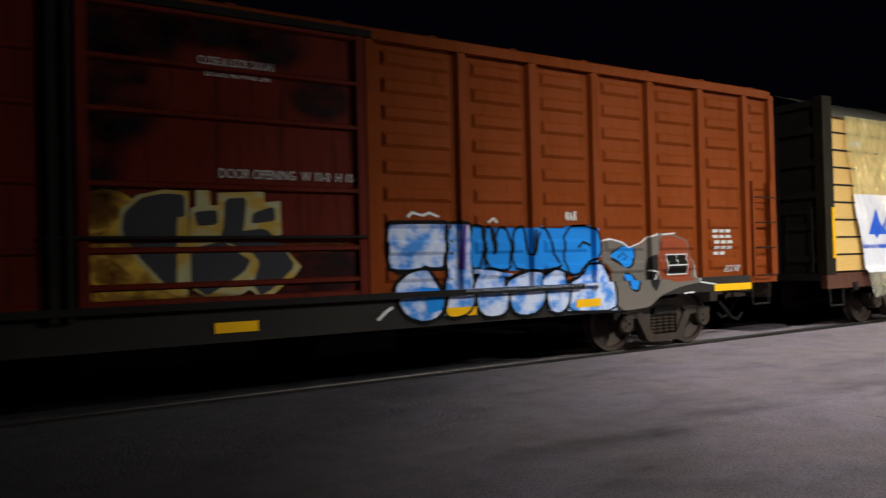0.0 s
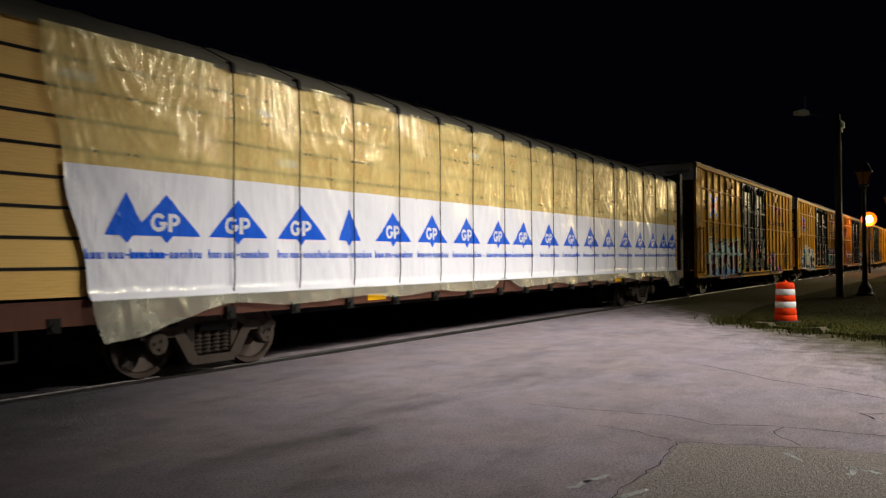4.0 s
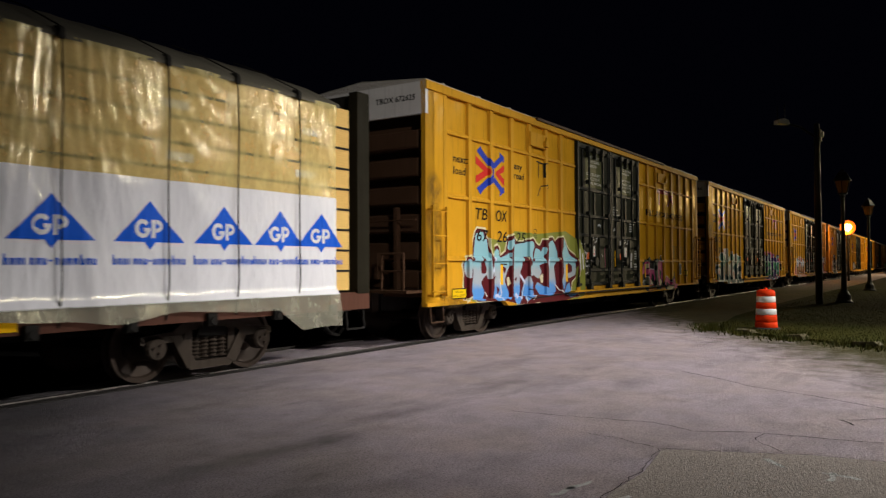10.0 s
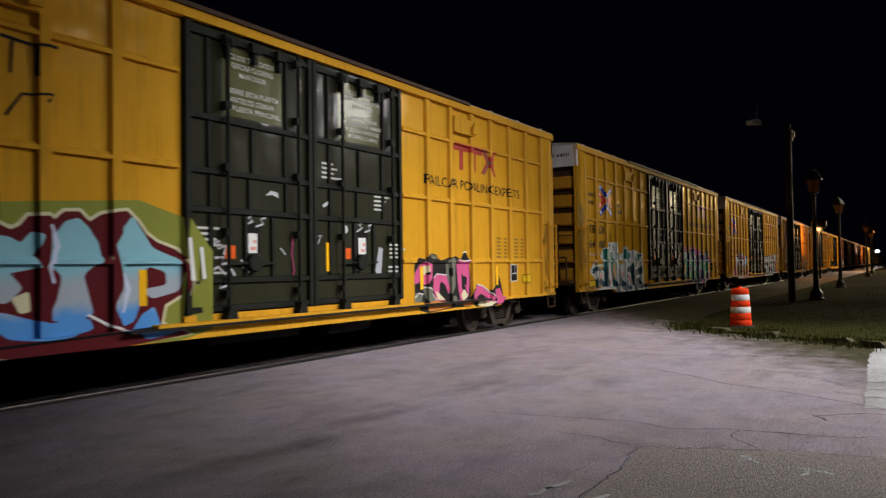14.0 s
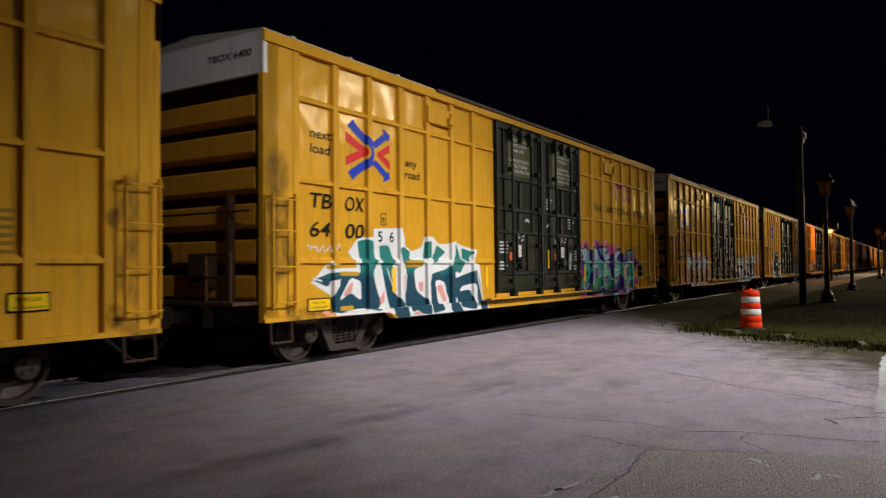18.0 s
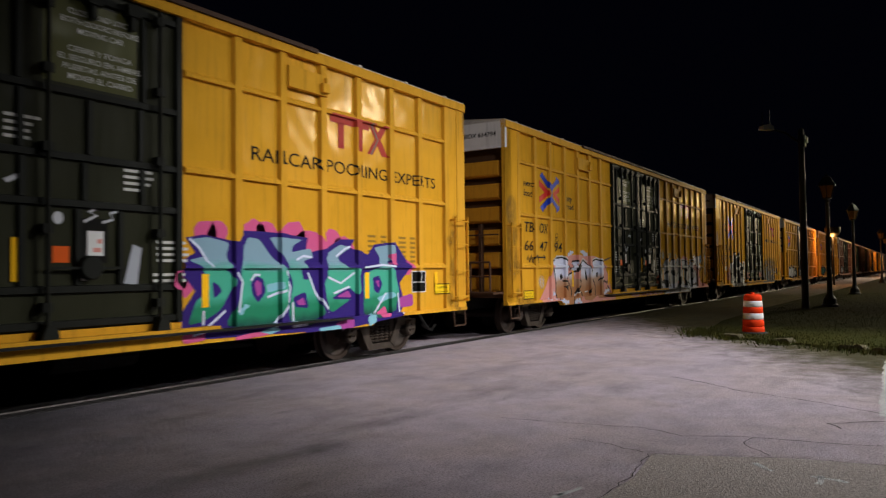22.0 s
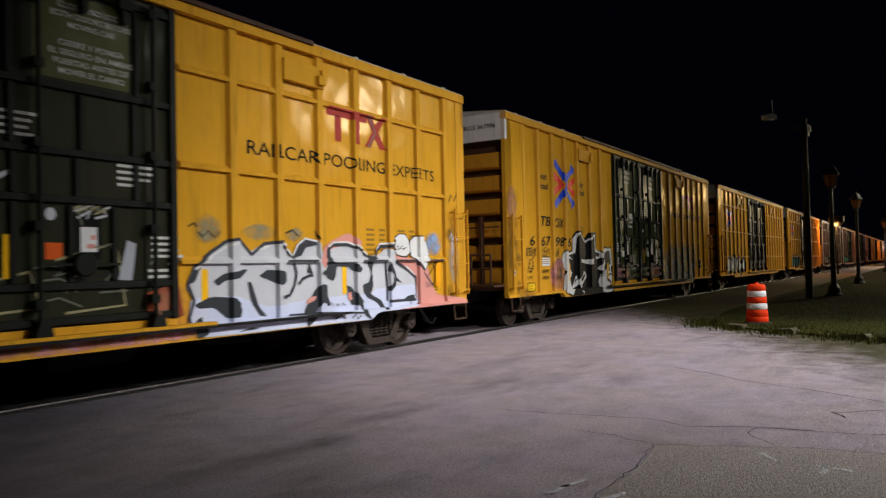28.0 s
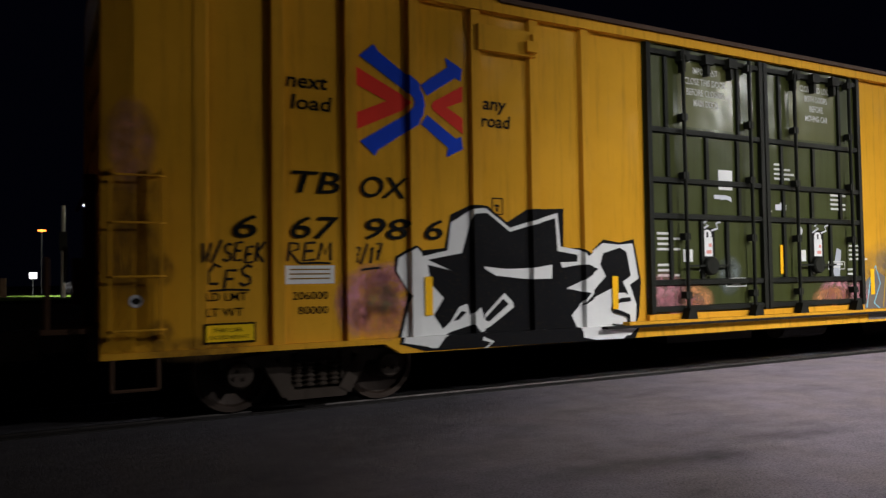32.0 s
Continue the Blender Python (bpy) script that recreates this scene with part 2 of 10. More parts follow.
SPRAY = {k: flat_ink("spray_" + k, c, 0.42, 0.12) for k, c in {
    "sky": (0.22, 0.47, 0.56), "blue": (0.10, 0.30, 0.66), "deep": (0.025, 0.26, 0.78), "ice": (0.50, 0.56, 0.72), "maroon": (0.10, 0.012, 0.016),
    "lime": (0.24, 0.26, 0.045), "cream": (0.66, 0.62, 0.40), "white": (0.72, 0.72, 0.70), "black": (0.008, 0.008, 0.009),
    "teal": (0.015, 0.13, 0.13), "navy": (0.012, 0.05, 0.075), "green": (0.03, 0.26, 0.15), "mint": (0.16, 0.52, 0.40), "violet": (0.10, 0.04, 0.26), "purple": (0.34, 0.06, 0.28),
    "pink": (0.60, 0.10, 0.25), "rose": (0.68, 0.30, 0.25), "grey": (0.40, 0.42, 0.46), "tan": (0.42, 0.20, 0.09), "steel": (0.16, 0.14, 0.12), "mustard": (0.46, 0.28, 0.025), "khaki": (0.16, 0.17, 0.13), "soot": (0.020, 0.019, 0.019), "sign": (0.85, 0.56, 0.006), "amber": (0.82, 0.36, 0.005), "coal": (0.05, 0.052, 0.06), "chalk": (0.56, 0.57, 0.60), "ash": (0.26, 0.42, 0.56), "sage": (0.36, 0.33, 0.17), "rust": (0.26, 0.06, 0.025), "indigo": (0.035, 0.018, 0.16), "frost": (0.60, 0.64, 0.80), "slate": (0.045, 0.050, 0.056), "flame": (0.75, 0.12, 0.015), "blush": (0.60, 0.23, 0.05)}.items()}
def fogged(name, rgb, full=0.8, grain=5.0, stretch=(1, 1, 1)):
    """A puff of thin spray or rubbed-in dirt that fades out towards its rim."""
    mat, tree, bsdf = nodes_of(name)
    tc = tree.nodes.new("ShaderNodeTexCoord")
    split = tree.nodes.new("ShaderNodeSeparateXYZ")
    link(tree, tc.outputs["Generated"], split.inputs[0])
    flat = tree.nodes.new("ShaderNodeCombineXYZ")
    link(tree, split.outputs[0], flat.inputs[0])
    link(tree, split.outputs[2], flat.inputs[1])
    far = tree.nodes.new("ShaderNodeVectorMath")
    far.operation = "DISTANCE"
    far.inputs[1].default_value = (0.5, 0.5, 0)
    link(tree, flat.outputs[0], far.inputs[0])
    rim = ramp(tree, far.outputs["Value"], 0.30, 0.5, 1.0, 0.0)
    speck = ramp(tree, noise_node(tree, coords(tree, stretch), grain, 6, 0.7), 0.36, 0.62, 0.15, 1.0)
    both = tree.nodes.new("ShaderNodeMath")
    both.operation = "MULTIPLY"
    link(tree, rim, both.inputs[0])
    link(tree, speck, both.inputs[1])
    link(tree, ramp(tree, both.outputs[0], 0.0, 1.0, 0.0, full), bsdf.inputs["Alpha"])
    bsdf.inputs["Base Color"].default_value = (*rgb, 1)
    bsdf.inputs["Roughness"].default_value, bsdf.inputs["Specular IOR Level"].default_value = 0.55, 0.1
    return mat


SPRAY["rosemist"] = fogged("thin_rose_spray", (0.64, 0.29, 0.17), .5)
SPRAY["pinkmist"] = fogged("thin_pink_spray", (0.66, 0.30, 0.34), .85)
SPRAY["blushmist"] = fogged("thin_blush_spray", (0.66, 0.30, 0.12), .8)
SPRAY["sagemist"] = fogged("thin_sage_spray", (0.30, 0.28, 0.16), .85)
SPRAY["bluemist"] = fogged("thin_blue_spray", (0.22, 0.36, 0.58), .95)
SPRAY["ashmist"] = fogged("thin_grey_spray", (0.12, 0.14, 0.13), .9)
SPRAY["chalkmist"] = fogged("chalky_drips", (0.56, 0.60, 0.58), .5, 3.0, (9, 9, .7))
SPRAY["smut"] = fogged("rubbed_in_dirt", (0.09, 0.055, 0.02), .5, 6.0, (1.6, 1.6, .8))
SPRAY["sootmist"] = fogged("rubbed_in_soot", (0.006, 0.005, 0.008), .95, 2.6, (.7, .7, 1.3))
SPRAY["rustmist"] = fogged("rust_bloom", (0.16, 0.055, 0.012), .85, 5.0)


def fading(name, *steps):
    """One sprayed fill that passes from colour to colour with height; steps: (height, colour), from the top down."""
    mat, tree, bsdf = nodes_of(name)
    vec = coords(tree, shift=False)
    apart = tree.nodes.new("ShaderNodeSeparateXYZ")
    link(tree, vec, apart.inputs[0])
    ragged = tree.nodes.new("ShaderNodeMath")
    ragged.operation = "MULTIPLY_ADD"
    ragged.inputs[1].default_value = .30
    link(tree, noise_node(tree, vec, 2.6, 4, .6), ragged.inputs[0])
    link(tree, apart.outputs[2], ragged.inputs[2])
    col = steps[0][1]
    for z, rgb in steps[1:]:
        col = mix(tree, ramp(tree, ragged.outputs[0], z + .23, z + .07, 0, 1), col, rgb)
    col = mix(tree, ramp(tree, noise_node(tree, vec, 30, 5, .7), .60, .76, 0, .14), col, (.12, .09, .05))
    link(tree, col, bsdf.inputs["Base Color"])
    bsdf.inputs["Roughness"].default_value, bsdf.inputs["Specular IOR Level"].default_value = .42, .12
    return mat


SPRAY["skyfade"] = fading("sky_to_blue_spray", (9, (.24, .48, .56)), (1.46, (.36, .41, .46)), (1.08, (.09, .29, .66)))
SPRAY["tealdark"] = fading("teal_to_navy_spray", (9, (.020, .17, .145)), (1.42, (.012, .055, .085)))
SPRAY["greenfade"] = fading("grey_blue_to_green_spray", (9, (.20, .32, .40)), (1.62, (.06, .36, .24)), (1.12, (.018, .20, .10)), (.86, (.012, .06, .05)))
SPRAY["beardfade"] = fading("frost_to_brown_spray", (9, (.62, .65, .80)), (1.34, (.45, .27, .17)), (1.12, (.42, .18, .07)))
SPRAY["worngold"] = clouded("spray_worn_gold", (0.62, 0.40, 0.05), (0.34, 0.17, 0.03))
SPRAY["wornsage"] = clouded("spray_worn_sage", (0.46, 0.44, 0.24), (0.50, 0.33, 0.06))
SPRAY["goldmist"] = fogged("thin_gold_spray", (0.55, 0.30, 0.03), .7)
SPRAY["cloud"] = clouded("spray_cloud", (0.62, 0.68, 0.86), (0.07, 0.27, 0.74))


# ---- building tools ----
class Shape:
    """A heap of simple solids that becomes one mesh."""

    def __init__(self):
        self.v, self.f = [], []

    def add(self, verts, faces):
        n = len(self.v)
        self.v += verts
        self.f += [tuple(n + i for i in f) for f in faces]
        return self

    def box(self, x0, x1, y0, y1, z0, z1):
        v = [(x, y, z) for x in (x0, x1) for y in (y0, y1) for z in (z0, z1)]
        return self.add(v, [(0, 1, 3, 2), (4, 6, 7, 5), (0, 4, 5, 1), (2, 3, 7, 6), (0, 2, 6, 4), (1, 5, 7, 3)])

    def prism(self, outline, a, b, axis):
        """outline: points in the two other axes, in order; pulled from a to b along the axis."""
        def at(p, w):
            q = list(p)
            q.insert(axis, w)
            return tuple(q)
        n = len(outline)
        v = [at(p, a) for p in outline] + [at(p, b) for p in outline]
        f = [tuple(range(n)), tuple(range(2 * n - 1, n - 1, -1))]
        f += [(i, i + n, (i + 1) % n + n, (i + 1) % n) for i in range(n)]
        return self.add(v, f)

    def rod(self, p, q, r, n=8):
        p, q = Vector(p), Vector(q)
        d = (q - p).normalized()
        u = d.orthogonal().normalized()
        w = d.cross(u)
        ring = [(math.cos(2 * math.pi * k / n), math.sin(2 * math.pi * k / n)) for k in range(n)]
        v = [tuple(p + r * (c * u + s * w)) for c, s in ring] + [tuple(q + r * (c * u + s * w)) for c, s in ring]
        f = [tuple(range(n - 1, -1, -1)), tuple(range(n, 2 * n))] + [(i, (i + 1) % n, (i + 1) % n + n, i + n) for i in range(n)]
        return self.add(v, f)

    def pipe(self, points, r, n=6):
        for a, b in zip(points, points[1:]):
            self.rod(a, b, r, n)
        return self

    def turned(self, centre, profile, axis=2, n=24):
        """A body turned about an axis: profile of (radius, height)."""
        c = Vector(centre)
        v = []
        for r, h in profile:
            for k in range(n):
                a = 2 * math.pi * k / n
                p = [r * math.cos(a), r * math.sin(a)]
                p.insert(axis, h)
                v.append(tuple(c + Vector(p)))
        f = []
        for j in range(len(profile) - 1):
            for k in range(n):
                f.append((j * n + k, j * n + (k + 1) % n, (j + 1) * n + (k + 1) % n, (j + 1) * n + k))
        f += [tuple(range(n)), tuple(range((len(profile) - 1) * n, len(profile) * n))]
        return self.add(v, f)

    def mesh(self, name, mat, smooth=False):
        me = bpy.data.meshes.new(name)
        me.from_pydata(self.v, [], self.f)
        bm = bmesh.new()
        bm.from_mesh(me)
        bmesh.ops.recalc_face_normals(bm, faces=bm.faces)
        bm.to_mesh(me)
        bm.free()
        me.materials.append(mat)
        if smooth:
            me.polygons.foreach_set("use_smooth", [True] * len(me.polygons))
        return me


MESHES = {}


def shared(key, build, mat, smooth=False):
    """One mesh for all alike parts."""
    key = (key, mat.name)
    if key not in MESHES:
        MESHES[key] = build().mesh(key[0], mat, smooth)
    return MESHES[key]


def part(name, me, parent, label="", m=None):
    ob = new(name, me)
    ob.parent = parent
    if m is not None:
        ob.matrix_basis = m
    return tagged(ob, label) if label else ob


def solid(name, shape, mat, parent, label="", smooth=False):
    return part(name, shape.mesh(name, mat, smooth), parent, label)


def thing(name, label, category, at=(0, 0, 0), group="", kind=""):
    ob = new(name)
    ob.location = at
    return tagged(ob, label, category, group, kind)


# ---- paint and lettering that follow the relief of a car's side ----
def text_mesh(words, size, italic=0.0, bold=0.0, align="LEFT", spacing=1.0):
    cu = bpy.data.curves.new("lettering", "FONT")
    cu.body, cu.size, cu.shear, cu.offset, cu.align_x, cu.space_character = words, size, italic, bold, align, spacing
    cu.resolution_u = 3
    ob = bpy.data.objects.new("lettering", cu)
    scene.collection.objects.link(ob)
    me = bpy.data.meshes.new_from_object(ob.evaluated_get(bpy.context.evaluated_depsgraph_get()))
    bpy.data.objects.remove(ob)
    return me


def drape(bm, relief, lift):
    """Lay a flat figure (x, z) on the side of a car: cut it where the relief breaks, then push it onto the surface."""
    xs, zs, depth, face = relief
    lo = [min(v.co[k] for v in bm.verts) for k in (0, 2)]
    hi = [max(v.co[k] for v in bm.verts) for k in (0, 2)]
    for k, cuts in ((0, xs), (1, zs)):
        for c in cuts:
            if lo[k] + 1e-4 < c < hi[k] - 1e-4:
                no = (1, 0, 0) if k == 0 else (0, 0, 1)
                co = (c, 0, 0) if k == 0 else (0, 0, c)
                bmesh.ops.bisect_plane(bm, geom=bm.verts[:] + bm.edges[:] + bm.faces[:], plane_co=co, plane_no=no, dist=1e-5)
    for v in bm.verts:
        v.co.y = face - depth(v.co.x, v.co.z) - lift


def figure(name, polys, mat, parent, relief, lift=0.005, label=""):
    """Painted areas, each a ring of (x, z) corners."""
    bm = bmesh.new()
    for ring in polys:
        face = bm.faces.new([bm.verts.new((x, 0, z)) for x, z in ring])
        face.normal_update()
        bmesh.ops.triangulate(bm, faces=[face])
    drape(bm, relief, lift)
    bmesh.ops.recalc_face_normals(bm, faces=bm.faces)
    me = bpy.data.meshes.new(name)
    bm.to_mesh(me)
    bm.free()
    me.materials.append(mat)
    return part(name, me, parent, label)


def lettering(name, lines, mat, parent, relief, lift=0.005, label=""):
    """lines: (words, x, z of the base line, height, italic, bold[, width]); each line is a part of its own."""
    made = None
    for words, x, z, size, italic, bold, *width in lines:
        me = text_mesh(words, size / 0.70, italic, bold * size)
        bm = bmesh.new()
        bm.from_mesh(me)
        bpy.data.meshes.remove(me)
        if not bm.verts:
            bm.free()
            continue
        w = max(v.co.x for v in bm.verts) - min(v.co.x for v in bm.verts)
        k = width[0] / w if width else 1.0
        for v in bm.verts:
            v.co = (x + v.co.x * k, 0, z + v.co.y)
        bmesh.ops.triangulate(bm, faces=bm.faces[:])
        drape(bm, relief, lift)
        me = bpy.data.meshes.new(name)
        bm.to_mesh(me)
        bm.free()
        me.materials.append(mat)
        made = part(name, me, parent, label)
    return made


def figures(name, polys, mat, parent, relief, lift=0.005, label=""):
    """The same, each area a part of its own."""
    for ring in polys:
        figure(name, [ring], mat, parent, relief, lift, label)


def bar(x, z, w, h, slant=0.0):
    return [(x, z), (x + w, z), (x + w + slant * h, z + h), (x + slant * h, z + h)]


def band(points, width):
    """A brush stroke of even width along a line of (x, z) points."""
    left, right = [], []
    n = len(points)
    for i in range(n):
        a, b = Vector(points[max(0, i - 1)]), Vector(points[min(n - 1, i + 1)])
        d = (b - a).normalized()
        no = Vector((-d.y, d.x)) * width / 2
        p = Vector(points[i])
        left.append(tuple(p + no))
        right.append(tuple(p - no))
    return [[left[i], right[i], right[i + 1], left[i + 1]] for i in range(n - 1)]


def grown(ring, by):
    """A ring pushed outwards, for an outline."""
    n = len(ring)
    area = sum(ring[i][0] * ring[(i + 1) % n][1] - ring[(i + 1) % n][0] * ring[i][1] for i in range(n))
    sgn = 1 if area > 0 else -1
    out = []
    for i in range(n):
        a, p, b = Vector(ring[i - 1]), Vector(ring[i]), Vector(ring[(i + 1) % n])
        d1, d2 = (p - a).normalized(), (b - p).normalized()
        n1, n2 = Vector((d1.y, -d1.x)) * sgn, Vector((d2.y, -d2.x)) * sgn
        m = (n1 + n2)
        m = m / max(0.55, m.dot(n1)) if m.length > 1e-4 else n1
        out.append(tuple(p + m * by))
    return out

# ---- the train: running gear ----
WHEEL_R = 0.457
WHEELSETS = []     # (wheelset, x on its truck)
CARS = []          # (car, x of its rear end at the start)


def side_frame():
    """Cast side frame of a freight truck, seen from the side, 1.78 m between the axles."""
    s = Shape()
    y0, y1 = -1.10, -0.94
    s.prism([(-1.10, 0.62), (-0.62, 0.66), (-0.42, 0.80), (0.42, 0.80), (0.62, 0.66), (1.10, 0.62), (1.10, 0.52), (0.60, 0.52), (0.40, 0.66), (-0.40, 0.66), (-0.60, 0.52), (-1.10, 0.52)], y0, y1, 1)
    for k in (-1, 1):
        s.prism([(k * 0.66, 0.60), (k * 0.50, 0.62), (k * 0.26, 0.24), (k * 0.40, 0.16)], y0 - 0.01, y1, 1)
        s.prism([(k * 0.30, 0.68), (k * 0.42, 0.66), (k * 0.42, 0.30), (k * 0.30, 0.30)], y0 + 0.02, y1, 1)
        s.turned((k * 0.89, -1.08, WHEEL_R), [(0.13, -0.08), (0.155, -0.05), (0.155, 0.10), (0.11, 0.16)], 1, 14)
        s.prism([(k * 0.72, 0.56), (k * 1.06, 0.56), (k * 1.04, 0.44), (k * 0.98, 0.60), (k * 0.78, 0.60)], y0, y1, 1)
    s.prism([(-0.42, 0.24), (0.42, 0.24), (0.34, 0.13), (-0.34, 0.13)], y0, y1, 1)
    return s


def springs():
    s = Shape()
    for x in SPRINGS:
        s.turned((x, -1.02, 0), spring_profile(), 2, 10)
    return s


SPRINGS = (-0.22, -0.075, 0.075, 0.22)


def spring_profile():
    return [(r, 0.262 + k * 0.052 + h) for k in range(6) for r, h in ((0.05, 0.0), (0.073, 0.010), (0.075, 0.022), (0.05, 0.036))]


def spring():
    return Shape().turned((0, -1.02, 0), spring_profile(), 2, 10)


def bolster():
    return Shape().prism([(-0.26, 0.56), (0.26, 0.56), (0.22, 0.68), (-0.22, 0.68)], -1.12, 1.12, 1).box(-0.3, 0.3, -0.5, 0.5, 0.5, 0.8)


def wheelset_mesh():
    s = Shape()
    for k in (-1, 1):
        s.turned((0, k * 0.745, 0), [(WHEEL_R + 0.028, -k * 0.055), (WHEEL_R + 0.024, -k * 0.032), (WHEEL_R, -k * 0.02), (WHEEL_R - 0.01, k * 0.075), (WHEEL_R - 0.07, k * 0.075), (WHEEL_R - 0.09, k * 0.03), (0.20, -k * 0.005), (0.13, k * 0.06), (0.10, k * 0.09)], 1, 28)
        for a in range(3):
            w = 2 * math.pi * a / 3
            s.rod((0.06 * math.cos(w), k * 1.14, 0.06 * math.sin(w)), (0.06 * math.cos(w), k * 1.185, 0.06 * math.sin(w)), 0.022, 6)
    s.rod((0, -1.15, 0), (0, 1.15, 0), 0.085, 12)
    return s


def truck(car, x, roll=True):
    t = new("truck")
    t.parent = car
    t.location = (x, 0, 0)
    part("side_frame", shared("side_frame", side_frame, IRON), t)
    part("side_frame", shared("side_frame", side_frame, IRON), t, m=pose(0, 0, 0, 0, 0, 180))
    if roll:
        for k in SPRINGS:
            part("spring", shared("spring", spring, IRON), t, m=pose(k, 0, 0))
    else:
        part("spring_nest", shared("spring_nest", springs, IRON), t)
    part("spring_nest", shared("spring_nest", springs, IRON), t, m=pose(0, 0, 0, 0, 0, 180))
    part("bolster", shared("bolster", bolster, BLACK), t)
    for k in (-0.89, 0.89):
        w = part("wheelset", shared("wheelset", wheelset_mesh, WHEEL, False), t, m=pose(k, 0, WHEEL_R))
        if roll:
            WHEELSETS.append((w, k))
    return t


def coupler_mesh():
    s = Shape()
    s.box(-0.02, 0.55, -0.09, 0.09, 0.72, 0.92)
    s.prism([(0.50, -0.14), (0.86, -0.16), (0.90, -0.02), (0.74, 0.0), (0.74, 0.10), (0.92, 0.12), (0.88, 0.20), (0.52, 0.18)], 0.66, 0.98, 2)
    s.box(-0.15, 0.05, -0.30, 0.30, 0.62, 1.02)
    return s


def cut_lever():
    return Shape().pipe([(0.06, -1.35, 0.95), (0.10, -1.2, 0.78), (0.12, -0.5, 0.80), (0.35, -0.25, 0.72), (0.55, -0.1, 0.62)], 0.016)


def air_hose():
    return Shape().pipe([(0.05, -0.32, 0.62), (0.25, -0.30, 0.46), (0.5, -0.26, 0.28), (0.72, -0.22, 0.24), (0.90, -0.18, 0.34)], 0.030, 8)


def end_gear(car, length):
    for m in (pose(length, 0, 0), pose(0, 0, 0, 0, 0, 180)):
        part("coupler", shared("coupler", coupler_mesh, IRON), car, m=m)
        part("cut_lever", shared("cut_lever", cut_lever, IRON), car, m=m)
        part("air_hose", shared("air_hose", air_hose, BLACK), car, m=m)


def stirrup():
    return Shape().pipe([(0.0, 0, 0.74), (0.0, -0.02, 0.44), (0.42, -0.02, 0.44), (0.42, 0, 0.74)], 0.018)


def underframe(length):
    s = Shape()
    s.box(0.2, length - 0.2, -0.32, 0.32, 0.62, 0.95)
    for k in range(9):
        x = 4.4 + k * (length - 8.8) / 8
        s.box(x - 0.06, x + 0.06, -HALF + 0.12, HALF - 0.12, 0.72, 0.95)
    s.box(length * 0.42, length * 0.52, -0.9, -0.35, 0.42, 0.78)
    s.rod((length * 0.56, -0.75, 0.55), (length * 0.62, -0.75, 0.55), 0.2, 12)
    s.pipe([(4.2, -0.5, 0.5), (length - 4.2, -0.5, 0.5)], 0.025)
    return s


# ---- yellow box cars ----
BOX_L, BOX_H = 18.9, 4.97
BAYS = [0.68, 1.60, 2.49, 3.41, 4.30, 5.18, 6.05, 6.93]
SMOOTH_BAYS = [0.93, 1.74, 2.58, 3.38, 4.23, 5.10, 5.94, 6.93]     # the car without ribs


def both_halves(bays):
    return bays[:-1] + [BOX_L - x for x in bays[:-1]]


RIBS = [1.64, 2.87, 4.11]
DOOR_L, DOOR_R = 7.0, BOX_L - 7.0
PANEL_Y = -(HALF - 0.085)
POST_OUT, RIB_OUT = 0.062, 0.056     # how far posts and ribs stand out


def box_relief(ribbed):
    """Depth of the paint surface in front of the panels, and the lines where it breaks."""
    xs, zs = [], []
    posts = both_halves(BAYS if ribbed else SMOOTH_BAYS)
    for p in posts:
        xs += [p - 0.085, p - 0.065, p + 0.065, p + 0.085]
    if ribbed:
        for r in RIBS:
            zs += [r - 0.05, r - 0.045, r, r + 0.05]
    xs += [DOOR_L, DOOR_R]
    zs += [0.80, 0.803]

    def depth(x, z):
        d = 0.0
        if x < posts[0] or x > BOX_L - posts[0]:
            d = 0.055
        if DOOR_L + 0.001 < x < DOOR_R - 0.001:
            return 0.092
        for p in posts:
            a = abs(x - p)
            if a < 0.085:
                d = max(d, POST_OUT * min(1, (0.085 - a) / 0.02))
        if ribbed:
            for r in RIBS:
                a = z - r
                if -0.05 < a < 0.05:
                    d = max(d, RIB_OUT * min(1, (0.05 - a) / 0.05, (a + 0.05) / 0.005))
        if z < 0.802:
            d = max(d, 0.09)
        return d
    return xs, zs, depth, PANEL_Y


def post_mesh():
    y = PANEL_Y
    return Shape().prism([(-0.085, y), (-0.065, y - POST_OUT), (0.065, y - POST_OUT), (0.085, y)], 0.80, 4.81, 2)


def rib_mesh():
    y = PANEL_Y
    return Shape().prism([(y, -0.05), (y - RIB_OUT, -0.045), (y - RIB_OUT, 0.0), (y, 0.05)], 0.68, 6.93, 0)


def panel_mesh(w):
    return lambda: Shape().box(0.0, w, PANEL_Y, PANEL_Y + 0.03, 0.80, 4.82)


def sill_mesh():
    y = -HALF - 0.006
    L = BOX_L
    return Shape().prism([(0, 0.74), (2.95, 0.74), (3.15, 0.62), (L - 3.15, 0.62), (L - 2.95, 0.74), (L, 0.74), (L, 0.80), (0, 0.80)], y, y + 0.12, 1)


def chord_mesh():
    s = Shape().prism([(-HALF - 0.01, 4.80), (-HALF - 0.01, 4.95), (-HALF + 0.03, 4.98), (-HALF + 0.14, 4.98), (-HALF + 0.14, 4.80)], 0, BOX_L, 0)
    return s


def gutter_mesh():
    return Shape().prism([(-HALF - 0.05, 4.93), (-HALF - 0.05, 4.99), (-HALF + 0.02, 4.99), (-HALF + 0.02, 4.93)], 4.55, 14.4, 0)


